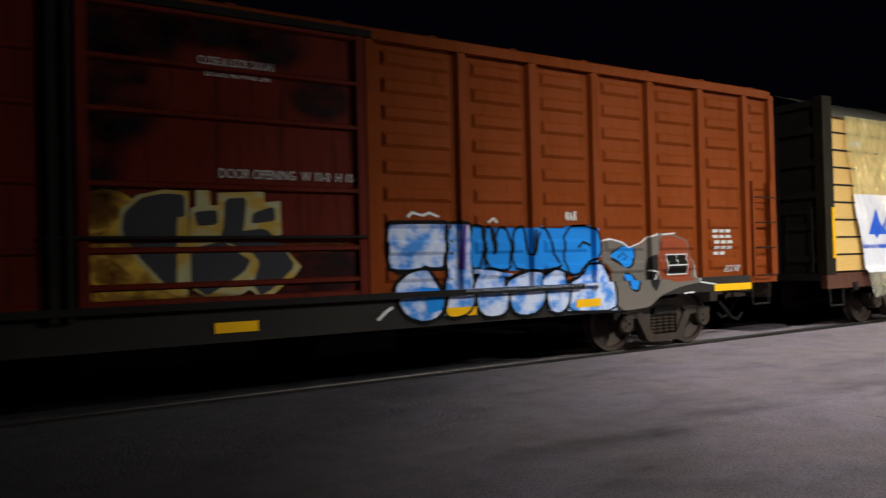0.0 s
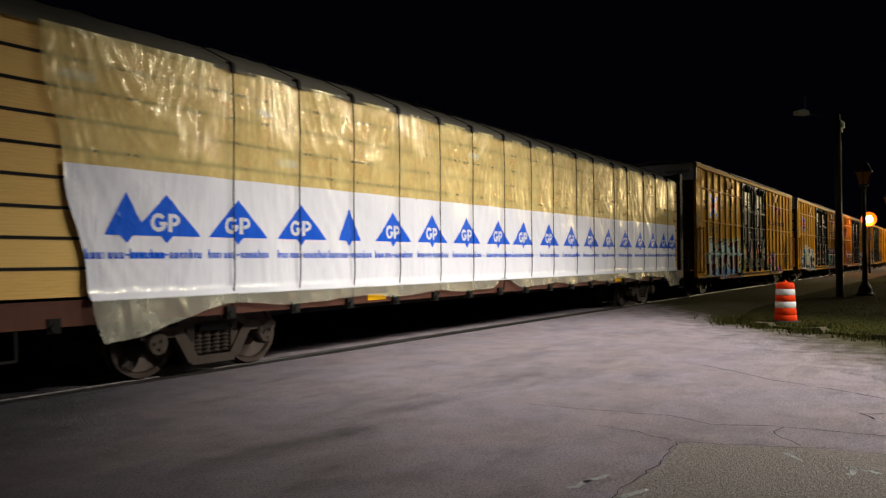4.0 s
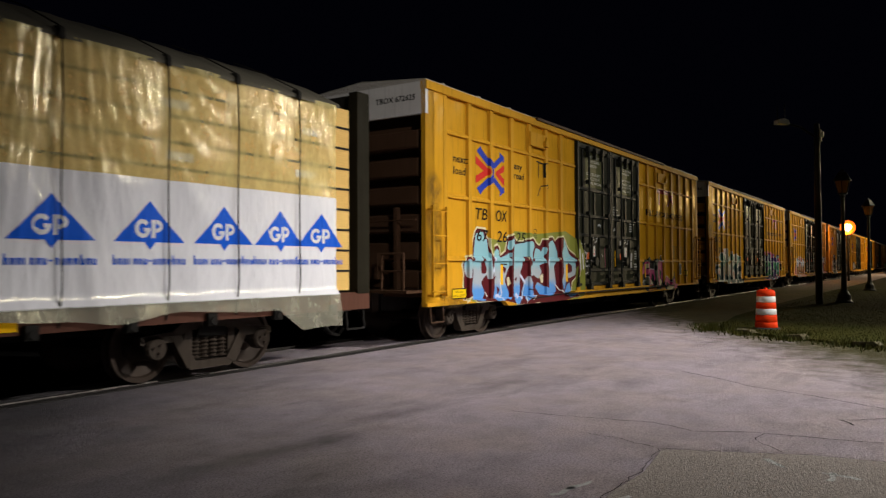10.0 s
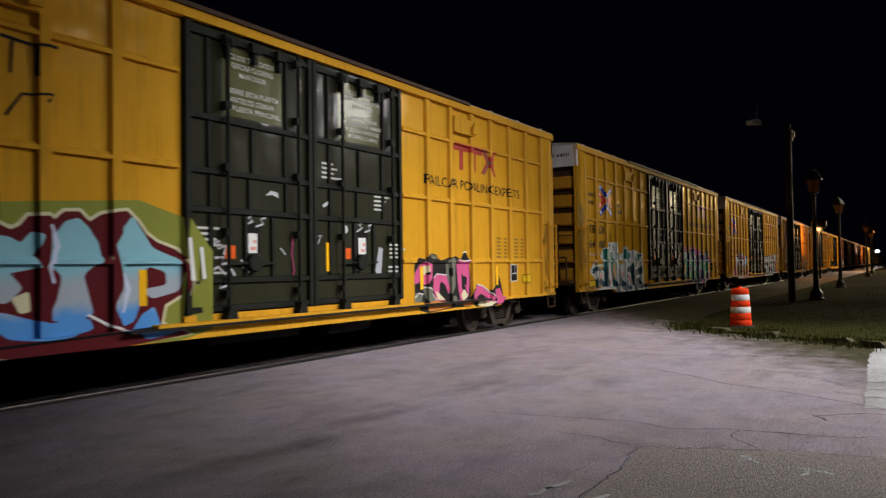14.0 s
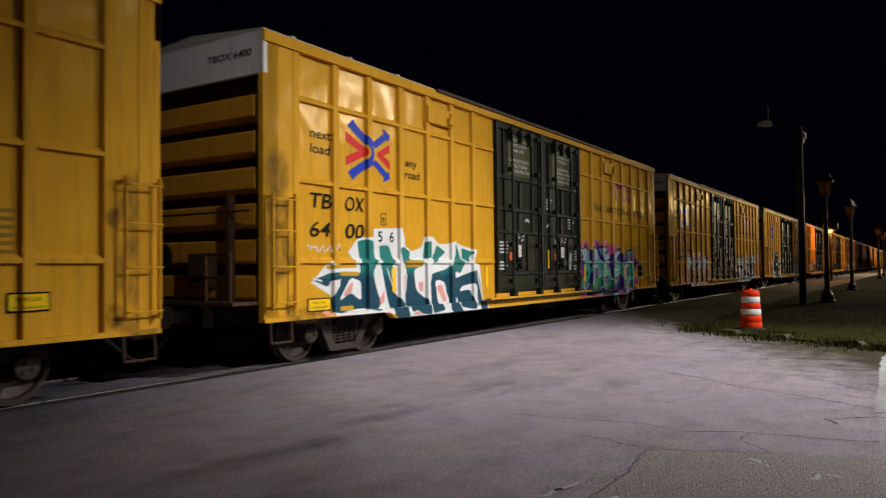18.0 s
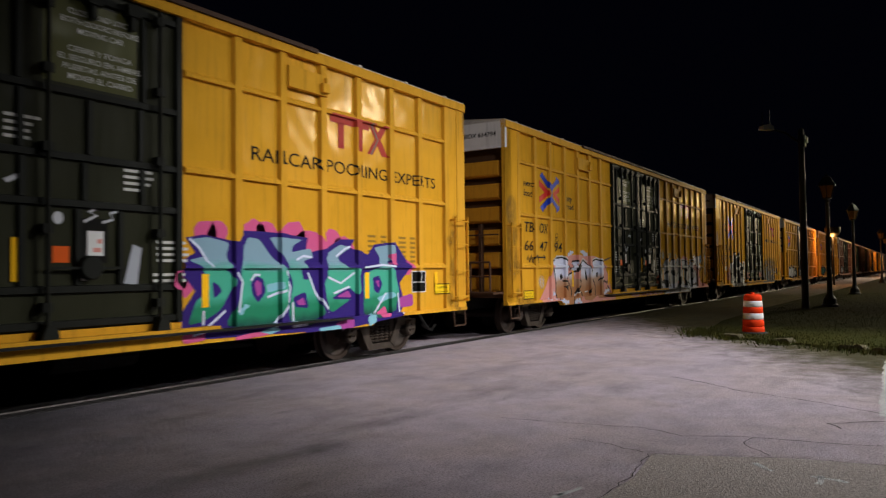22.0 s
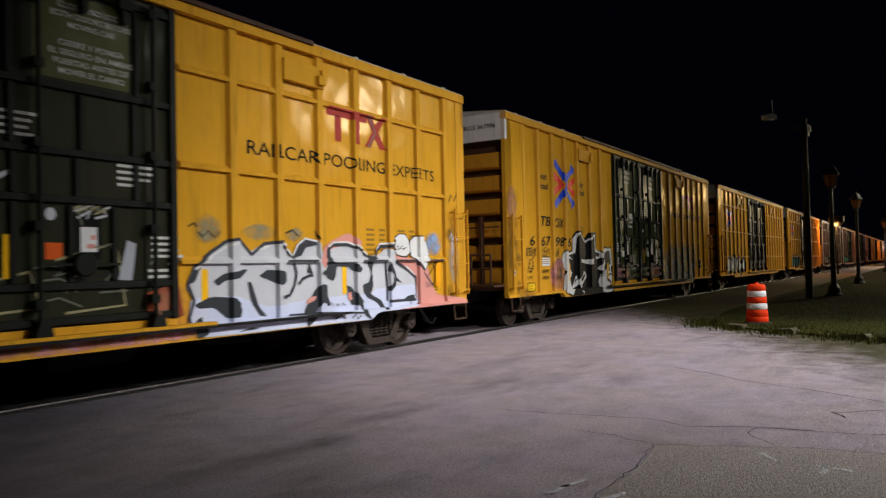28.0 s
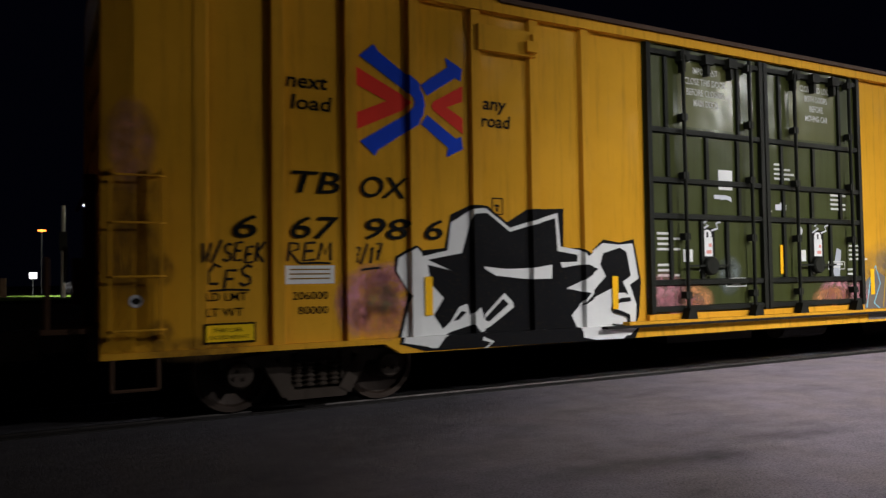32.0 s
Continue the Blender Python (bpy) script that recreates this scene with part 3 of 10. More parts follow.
def roof_mesh():
    s = Shape().prism([(-HALF + 0.02, 4.95), (-HALF + 0.02, 4.985), (0, 5.12), (HALF - 0.02, 4.985), (HALF - 0.02, 4.95)], 0.0, BOX_L, 0)
    for k in range(14):
        x = 0.65 + k * (BOX_L - 1.3) / 13
        s.prism([(-HALF + 0.04, 4.98), (-HALF + 0.04, 5.02), (0, 5.155), (HALF - 0.04, 5.02), (HALF - 0.04, 4.98)], x - 0.04, x + 0.04, 0)
    return s


def core_mesh():
    return Shape().box(0.30, BOX_L - 0.30, PANEL_Y + 0.03, -PANEL_Y - 0.03, 0.95, 4.95)


def end_mesh():
    """Back sheet of the corrugated end, set deep for dark gaps; at x = 0, facing -x."""
    return Shape().box(0.28, 0.30, -HALF + 0.09, HALF - 0.09, 0.9, 4.9)


def end_rib_mesh():
    return Shape().prism([(0.28, 0.03), (0.06, 0.05), (0.03, 0.08), (0.03, 0.36), (0.06, 0.39), (0.28, 0.41)], -HALF + 0.24, HALF - 0.24, 1)


def end_post_mesh():
    return Shape().box(0.0, 0.30, -HALF + 0.03, -HALF + 0.12, 0.74, 4.90)


def end_band_mesh():
    return Shape().prism([(-HALF + 0.02, 4.34), (HALF - 0.02, 4.34), (HALF - 0.02, 4.97), (0, 5.10), (-HALF + 0.02, 4.97)], 0.0, 0.08, 0)


def door_mesh():
    """One plug door leaf, at its left edge."""
    s = Shape().box(0, 2.42, PANEL_Y - 0.02, PANEL_Y + 0.05, 0.92, 4.80)
    return s


DOOR_BARS = [(0.36, 3.6, 4.62), (1.86, 3.6, 4.62), (0.38, 2.88, 3.5), (1.16, 2.88, 3.5), (1.82, 2.88, 3.5), (0.40, 2.36, 2.78), (1.10, 2.36, 2.78), (1.84, 2.36, 2.78), (0.40, 1.41, 2.26), (1.02, 1.41, 2.26), (1.55, 1.41, 2.26)]


def door_parts(door):
    """Ribs, edge posts and stiffeners of a door leaf."""
    for z in (0.95, 1.33, 2.28, 2.80, 3.52, 4.64):
        part("door_rib", shared("door_rib", lambda: Shape().prism([(PANEL_Y - .02, -.01), (PANEL_Y - .07, 0), (PANEL_Y - .07, .07), (PANEL_Y - .02, .08)], 0.08, 2.34, 0), GREEN_TRIM), door, m=pose(0, 0, z))
    for x in (0.0, 2.34):
        part("door_post", shared("door_post", lambda: Shape().box(0, 0.08, PANEL_Y - 0.085, PANEL_Y - 0.02, 0.93, 4.78), GREEN_TRIM), door, m=pose(x, 0, 0))
    part("sign_panel", shared("sign_panel", lambda: Shape().box(.66, 1.80, PANEL_Y - .023, PANEL_Y - .02, 3.64, 4.60), SHEEN_SIGN), door, "panel with stencilled words, lightened for its sheen")
    for x, a, b in DOOR_BARS:
        part("stiffener", shared("stiffener_%g" % round(b - a, 2), lambda: Shape().box(0, 0.06, PANEL_Y - 0.06, PANEL_Y - 0.02, 0, b - a), GREEN_TRIM), door, m=pose(x, 0, a))


def lock_rod():
    s = Shape().rod((0, PANEL_Y - 0.13, 0.86), (0, PANEL_Y - 0.13, 4.74), 0.028, 8)
    for z in (1.18, 2.02, 2.9, 3.75, 4.62):
        s.box(-0.055, 0.055, PANEL_Y - 0.15, PANEL_Y - 0.05, z - 0.05, z + 0.05)
    s.prism([(-0.10, 0.80), (0.12, 0.80), (0.09, 0.95), (-0.03, 1.0)], PANEL_Y - 0.19, PANEL_Y - 0.06, 1)
    return s


def door_handle():
    s = Shape().box(-0.45, 0.45, PANEL_Y - 0.11, PANEL_Y - 0.09, 1.585, 1.615)
    s.turned((0, PANEL_Y - 0.09, 1.6), [(0.12, -0.05), (0.14, -0.03), (0.14, 0.03)], 1, 14)
    return s


def door_roller():
    return Shape().box(-0.09, 0.09, PANEL_Y - 0.15, PANEL_Y - 0.02, 4.58, 4.72).box(-0.03, 0.03, PANEL_Y - 0.12, PANEL_Y - 0.02, 4.42, 4.6)


def door_track():
    y = PANEL_Y
    s = Shape().box(DOOR_L - 0.5, DOOR_R + 0.5, y - 0.20, y - 0.06, 0.80, 0.84)
    s.box(DOOR_L, DOOR_R, y - 0.05, y + 0.04, 0.80, 0.92)
    return s


def ladder_mesh():
    s = Shape()
    for x in (0.0, 0.46):
        s.box(x - 0.011, x + 0.011, -HALF - 0.10, -HALF - 0.05, 0.92, 2.62)
    for z in (0.95, 2.55):
        for x in (0.0, 0.46):
            s.box(x - 0.02, x + 0.02, -HALF - 0.10, -HALF + 0.08, z - 0.02, z + 0.02)
    return s


def rung_mesh():
    return Shape().pipe([(-0.03, -HALF - 0.08, 0), (0.02, -HALF - 0.12, 0), (0.44, -HALF - 0.12, 0), (0.50, -HALF - 0.08, 0)], 0.012)


def hatch_mesh():
    y = PANEL_Y
    return Shape().box(0, 0.86, y - 0.10, y - 0.02, 4.30, 4.62).box(0.68, 0.84, y - 0.17, y - 0.10, 4.34, 4.48).rod((0.80, y - 0.12, 4.36), (0.80, y - 0.12, 4.58), 0.03)


def end_railing():
    return Shape().pipe([(-0.45, -1.35, 1.05), (-0.45, -1.35, 1.72), (-0.45, -0.85, 1.72), (-0.45, -0.85, 1.05)], 0.025).pipe([(-0.45, -1.35, 1.4), (-0.45, -0.85, 1.4)], 0.02)


def brake_wheel():
    s = Shape().turned((-0.25, 0.35, 1.7), [(0.20, -0.02), (0.22, 0.0), (0.20, 0.02)], 0, 16)
    return s


END_FITTINGS = (("end_railing", end_railing), ("end_step", lambda: Shape().box(-0.5, 0.02, -1.45, 0.9, 1.0, 1.05)), ("brake_housing", lambda: Shape().box(-0.2, 0.02, -0.55, -0.15, 1.25, 1.75)),
                ("grab_bar", lambda: Shape().pipe([(-0.12, -1.4, 2.35), (-0.12, 0.6, 2.35)], 0.018)), ("end_stay", lambda: Shape().box(-0.12, 0.0, -0.95, -0.88, 1.05, 2.6)), ("brake_wheel", brake_wheel))


def yellow_boxcar(x0, body, trim, end, ribbed=True, label="", roll=True):
    car = thing("boxcar", label, "freight car", (x0, TRACK, 0), "cars of the train")
    CARS.append((car, x0))
    part("body_core", shared("body_core", core_mesh, BLACK), car)
    part("roof", shared("roof", roof_mesh, ROOF), car)
    part("underframe", shared("underframe", lambda: underframe(BOX_L), BLACK), car)
    flip = pose(BOX_L, 0, 0, 0, 0, 180)
    bays = BAYS if ribbed else SMOOTH_BAYS
    edges = [0.0] + bays[:-1] + [DOOR_L]
    for turn in (None, flip):
        base = turn or Matrix.Identity(4)
        for half in (0, 1):
            for i in range(8):
                a, b = edges[i], edges[i + 1]
                w = round(b - a, 3)
                x = a if half == 0 else BOX_L - b
                y = -0.055 if i == 0 else 0.0
                part("side_panel", shared("side_panel_%g" % w, panel_mesh(w), body), car, m=base @ pose(x, y, 0))
            if ribbed:
                for z in RIBS:
                    part("rib", shared("rib", rib_mesh, trim), car, m=base @ (pose(0, 0, z) if half == 0 else pose(BOX_L - 7.61, 0, z)))
        for p in both_halves(bays):
            part("post", shared("post", post_mesh, trim), car, m=base @ pose(p, 0, 0))
        part("side_sill", shared("side_sill", sill_mesh, trim), car, m=base)
        part("top_chord", shared("top_chord", chord_mesh, trim), car, m=base)
        # Shade between the end ribs is put into the wall's dark colour.
        part("end_wall", shared("end_wall", end_mesh, DARK_END), car, "recessed end wall, coloured dark for the shade in it", m=base)
        for k in range(6):
            part("end_rib", shared("end_rib", end_rib_mesh, end), car, m=base @ pose(0, 0, 1.02 + k * 0.53))
        part("end_post", shared("end_post", end_post_mesh, trim), car, m=base)
        part("end_post", shared("end_post", end_post_mesh, trim), car, m=base @ pose(0, 2 * HALF - 0.14, 0))
        part("end_band", shared("end_band", end_band_mesh, WHITE_BAND), car, m=base)
        # Fittings are darkened in colour for the shade between the cars.
        for key, build in END_FITTINGS:
            part(key, shared(key, build, BLACK if key == "brake_wheel" else DARK_END), car, m=base)
        part("gutter", shared("gutter", gutter_mesh, GUTTER), car, m=base)
        part("door_track", shared("door_track", door_track, trim), car, m=base)
        # Black strip stands in for the shadow below the door track.
        part("track_lip", shared("track_lip", lambda: Shape().box(DOOR_L - .9, DOOR_R + 3.2, PANEL_Y - .215, PANEL_Y - .10, .765, .798), BLACK), car, m=base)
        for k in (0, 1):
            # Doors of the car without ribs take the green lightened for sheen.
            d = part("door", shared("door", door_mesh, GREEN if ribbed else SHEEN_GREEN), car, m=base @ pose(DOOR_L + 0.02 + k * 2.45, 0, 0))
            if turn is None:
                door_parts(d)
                for x in (0.66, 2.06):
                    part("lock_rod", shared("lock_rod", lock_rod, GREEN_TRIM), d, m=pose(x, 0, 0))
                part("handle", shared("handle", door_handle, GREEN_TRIM), d, m=pose(1.17, 0, 0))
                for x in (0.7, 1.2, 1.7):
                    part("roller", shared("roller", door_roller, GREEN_TRIM), d, m=pose(x, 0, 0))
        for x in (0.08, BOX_L - 0.54):
            lad = part("ladder", shared("ladder", ladder_mesh, trim), car, m=base @ pose(x, 0, 0))
            for z in (1.02, 1.54, 2.06, 2.52):
                part("rung", shared("rung", rung_mesh, trim), lad, m=pose(0, 0, z))
            part("stirrup", shared("stirrup", stirrup, GUTTER), car, m=base @ pose(x + 0.02, -HALF, 0))
        for x in (4.25, BOX_L - 4.25 - 0.86):
            part("hatch_box", shared("hatch_box", hatch_mesh, trim), car, m=base @ pose(x, 0, 0))
    end_gear(car, BOX_L)
    for x in (2.30, BOX_L - 2.30):
        truck(car, x, roll)
    return car

# ---- lettering and emblems of the yellow cars ----
def emblem(car, rel, x, z, w, h, red=RED_INK, blue=BLUE_INK):
    """Crossed red and blue arrows."""
    def p(*pts):
        return [(x + a * w, z + b * h) for a, b in pts]
    figure("emblem_red", [p((0, .78), (.42, .57), (.48, .5), (.42, .43), (0, .22), (0, .37), (.27, .5), (0, .62))], red, car, rel, 0.006, "red arrow of the emblem")
    figure("emblem_red", [p((1, .72), (.71, .54), (.69, .5), (.71, .46), (1, .26), (1, .41), (.84, .5), (1, .57))], red, car, rel, 0.006, "red arrow of the emblem")
    figure("emblem_blue", [p((.03, .88), (.16, 1.0), (.20, .94), (.54, .70), (.61, .60), (.63, .5), (.61, .40), (.54, .30), (.20, .06), (.16, 0), (.03, .12), (.09, .16), (.44, .39), (.50, .46), (.51, .5), (.50, .54), (.44, .61), (.09, .84))], blue, car, rel, 0.008, "blue arrow of the emblem")
    figure("emblem_blue", [p((.59, .68), (.85, .88), (.83, .97), (1, .88), (.98, .76), (.93, .79), (.65, .59))], blue, car, rel, 0.008)
    figure("emblem_blue", [p((.59, .32), (.65, .41), (.93, .21), (.98, .24), (1, .12), (.83, .03), (.85, .12))], blue, car, rel, 0.008)


def marks(car, rel, number, smooth=False, mark_x=(.98, 1.84), num_x=(.98, 1.84, 2.70)):
    """Reporting marks, slogans and data panels."""
    if smooth:
        lettering("slogan", [("next", 1.83, 3.60, 0.16, .12, .030, .48), ("load", 1.88, 3.36, 0.16, .12, .030, .48), ("any", 4.34, 3.58, 0.16, .12, .030, .36), ("road", 4.31, 3.36, 0.16, .12, .030, .44)], INK, car, rel)
        emblem(car, rel, 2.66, 2.90, 1.40, 1.30, FRESH_RED, FRESH_BLUE)
        rows = [("TB", 1.83, 2.44, .24, .2, .014, .56), ("OX", 2.66, 2.42, .24, .2, .014, .60)]
        for w, x in zip(number, (1.22, 1.84, 2.68, 3.46)):
            rows.append((w, x, 1.94, .24, .2, .014, .56 if len(w) > 1 else .25))
    else:
        lettering("slogan", [("next", 1.02, 3.56, 0.15, .1, .022, .50), ("load", 1.02, 3.32, 0.15, .1, .022, .48), ("any", 3.58, 3.68 - .3 * (mark_x[0] < 1), 0.15, .1, .022, .40), ("road", 3.56, 3.46 - .3 * (mark_x[0] < 1), 0.15, .1, .022, .50)], INK, car, rel)
        emblem(car, rel, 1.90, 2.98, 1.22, 1.02)
        rows = [("TB", mark_x[0], 2.46, .24, .14, .006, .50), ("OX", mark_x[1], 2.46, .24, .14, .006, .50)]
        for w, x in zip(number, num_x):
            rows.append((w, x, 2.01, .24, .14, .006, .48))
    lettering("reporting_mark", rows, INK, car, rel, 0.017, "black stencilled reporting marks")


def slogan_right(car, rel, x=13.1, w=4.75, ex=14.8, ew=1.55, cots=17.05, sign=None):
    lettering("slogan", [("RAILCAR POOLING EXPERTS", x, 3.13, .20, 0, .004, w)], INK, car, rel, 0.006, "black stencilled slogan")
    y, k = 3.55, ew / 1.7
    figures("emblem", [bar(ex, y + .40, 1.12 * k, .14), bar(ex + .22 * k, y, .15, .42), bar(ex + .72 * k, y, .15, .42), [(ex + 1.08 * k, y + .54), (ex + 1.27 * k, y + .54), (ex + 1.7 * k, y), (ex + 1.5 * k, y)]], FADED_RED, car, rel, 0.006, "faded red emblem")
    figure("emblem_arm", [[(ex + 1.68 * k, y + .54), (ex + 1.5 * k, y + .54), (ex + 1.05 * k, y), (ex + 1.22 * k, y)]], FADED_RED, car, rel, 0.008)
    figure("emblem_chevron", band([(ex + 1.16 * k, y + .54), (ex + 1.38 * k, y + .27), (ex + 1.16 * k, y)], .035), SPRAY["khaki"], car, rel, 0.010)
    bars = []
    for cx in (15.75, 16.65):
        for k in range(6):
            bars += [bar(cx, 2.12 - k * .085, .22, .04), bar(cx + .36, 2.12 - k * .085, .16, .04)]
    figures("data_panel", bars, PALE_INK, car, rel)
    figure("consolidated_stencil", [bar(cots, 1.14, .46, .40)], SPRAY["white"], car, rel, .005)
    figures("stencil_black", [bar(cots + .018, 1.158, .424, .165), bar(cots + .018, 1.338, .205, .185), bar(cots + .238, 1.338, .095, .185), bar(cots + .347, 1.338, .095, .185)], INK, car, rel, .007)
    sx, sz = sign or (cots + .75, 1.08)
    figure("sign_border", [bar(sx, sz, .46, .21)], INK, car, rel, .014)
    figure("clearance_sign", [bar(sx + .02, sz + .02, .42, .17)], SPRAY["sign"], car, rel, .016, "yellow clearance sign")
    lettering("clearance_text", [("THIS CAR", sx + .08, sz + .115, .042, 0, .0, .28), ("EXCESS HEIGHT", sx + .05, sz + .04, .022, 0, .01, .36)], INK, car, rel, .018)


def door_words(car, rel, spanish=True):
    a = ["CLOSE THIS DOOR", "BEFORE CLOSING", "MAIN DOOR", "", "CIERRE ESTA PUERTA", "ANTES DE CERRAR", "LA PUERTA PRINCIPAL"] if spanish else ["IMPORTANT", "CLOSE THIS DOOR", "BEFORE CLOSING", "MAIN DOOR"]
    b = ["CLOSE AND LOCK", "BOTH DOORS BEFORE", "MOVING CAR", "", "CIERRE Y PONGA", "EL SEGURO EN AMBAS", "PUERTAS ANTES DE", "MOVER EL CARRO"] if spanish else ["CLOSE AND LOCK", "BOTH DOORS", "BEFORE", "MOVING CAR"]
    rows = []
    for words, mid in ((a, 8.24), (b, 10.80)):
        step = .84 / len(words) if spanish else .16
        for i, w in enumerate(words):
            if w:
                wide = .057 * len(w)
                rows.append((w, mid - wide / 2, 4.44 - i * step, step * .62, 0, .010, wide))
    flat = ([], [], lambda x, z: 0.024, PANEL_Y)
    lettering("door_instruction", rows, WHITE_INK, car, flat, .004, "white stencilled door instructions")
    bars = []
    for x, z, n in ((7.20, 2.05, 4), (7.20, 1.60, 3), (9.72, 3.18, 4), (11.10, 2.74, 4), (11.55, 1.9, 4), (11.5, 1.5, 3)):
        for k in range(n):
            bars.append(bar(x, z - k * .075, random.uniform(.22, .5), .034))
    for x in (8.02, 10.52):
        bars += [bar(x, 1.52, .14, .04), bar(x + .03, 1.46, .10, .03), bar(x + .03, 1.34, .05, .06)]
    figures("door_notice", bars, WHITE_INK, car, flat, .004)
    for x in (7.70, 10.24):
        figure("door_placard", [bar(x, 1.66, .19, .18)], SPRAY["flame"] if spanish else SPRAY["white"], car, flat, .004)
        figure("door_card_holder", [bar(x + .33, 1.66, .32, .50)], INK, car, flat, .003)
        figure("door_card", [bar(x + .40, 1.74, .20, .28)], PLATE, car, flat, .006)
        figure("door_card_print", [bar(x + .47, 1.78, .10, .05), bar(x + .52, 1.88, .06, .05)], SPRAY["rose"], car, flat, .008)
        for k in (0, 1):
            figure("chalk_mark", band([(x + .36 + k * .22, 2.12), (x + .52 + k * .2, 2.2 - .04 * k), (x + .42 + k * .26, 2.23), (x + .58 + k * .2, 2.32 - .06 * k)], .03), SPRAY["chalk"], car, flat, .006)
    figure("door_round_mark", [blob(10.30, 2.15, .06, .07, 14, 0)], SPRAY["chalk"], car, flat, .005)
    figure("leaning_card", [[(11.10, 1.42), (11.28, 1.40), (11.34, 1.84), (11.22, 1.88)]], SPRAY["grey"], car, flat, .006)
    figures("chalk_mark", [[(8.48, 2.58), (8.58, 2.66), (8.72, 2.64), (8.74, 2.56), (8.62, 2.60)], [(9.72, 2.52), (9.92, 2.62), (9.90, 2.56), (9.76, 2.48)]], SPRAY["chalk"], car, flat, .005)
    figure("door_reflector", [bar(9.80, 1.46, .10, .46)], ORANGE, car, ([], [], lambda x, z: 0.03, PANEL_Y), .006)


def reflectors(car, rel, xs):
    for x in xs:
        figure("reflector", [bar(x, 1.08, .11, .44)], ORANGE, car, rel, .014, "yellow reflective strip")


# ---- sprayed lettering shapes ----
def spray(car, rel, name, layers, x=0.0, z=0.0, label=""):
    """layers: (colour, rings), each layer over the one before."""
    for i, (colour, rings) in enumerate(layers):
        figure(name, [[(x + a, z + b) for a, b in r] for r in rings], SPRAY[colour], car, rel, 0.004 + 0.0016 * (i + 1), label if i == 0 else "")


def blob(cx, cz, rx, rz, n=14, wob=0.12, seed=0):
    rnd = random.Random(seed)
    return [(cx + rx * math.cos(2 * math.pi * k / n) * (1 + rnd.uniform(-wob, wob)), cz + rz * math.sin(2 * math.pi * k / n) * (1 + rnd.uniform(-wob, wob))) for k in range(n)]


# ---- the first car: red oxide box car ----
RED_X0, RED_L, RED_H = -6.95, 18.63, 4.24
RED_FACE = -(HALF - 0.06)


def red_relief(posts):
    xs = []
    for p in posts:
        xs += [p - 0.09, p - 0.06, p + 0.06, p + 0.09]

    def depth(x, z):
        d = 0.0
        for p in posts:
            a = abs(x - p)
            if a < 0.09:
                d = max(d, 0.07 * min(1, (0.09 - a) / 0.03))
        side = min(abs(x - p) for p in posts)
        for k in range(4):
            a = abs(z - (1.335 + k * .325))
            d = max(d, .03 * max(0, min(1, (.095 - a) / .045, (side - .16) / .05)))
        if z < 1.13:
            d = max(d, 0.085)
        return d
    for p in posts:
        xs += [p - .21, p - .16, p + .16, p + .21]
    cuts = [1.335 + k * .325 + e for k in range(4) for e in (-.095, -.05, .05, .095)]
    return xs, [1.129, 1.132] + cuts, depth, RED_FACE


def pressed_panel(w):
    """Side sheet with nine pressed swages."""
    def build():
        xs = [0, .17, w - .17, w]
        zs = [1.12] + [z for k in range(9) for z in (1.24 + k * .325, 1.43 + k * .325)] + [4.16]
        n = len(zs)
        v = [(x, RED_FACE, z) for x in xs for z in zs]
        f = []
        for i in range(3):
            for j in range(n - 1):
                q = (i * n + j, (i + 1) * n + j, (i + 1) * n + j + 1, i * n + j + 1)
                if i == 1 and j % 2 == 1:
                    m, y, z = len(v), RED_FACE - .03, zs[j]
                    v += [(.21, y, z + .045), (w - .21, y, z + .045), (w - .21, y, z + .145), (.21, y, z + .145)]
                    f += [(m, m + 1, m + 2, m + 3)] + [(q[k], q[(k + 1) % 4], m + (k + 1) % 4, m + k) for k in range(4)]
                else:
                    f.append(q)
        return Shape().add(v, f)
    return build


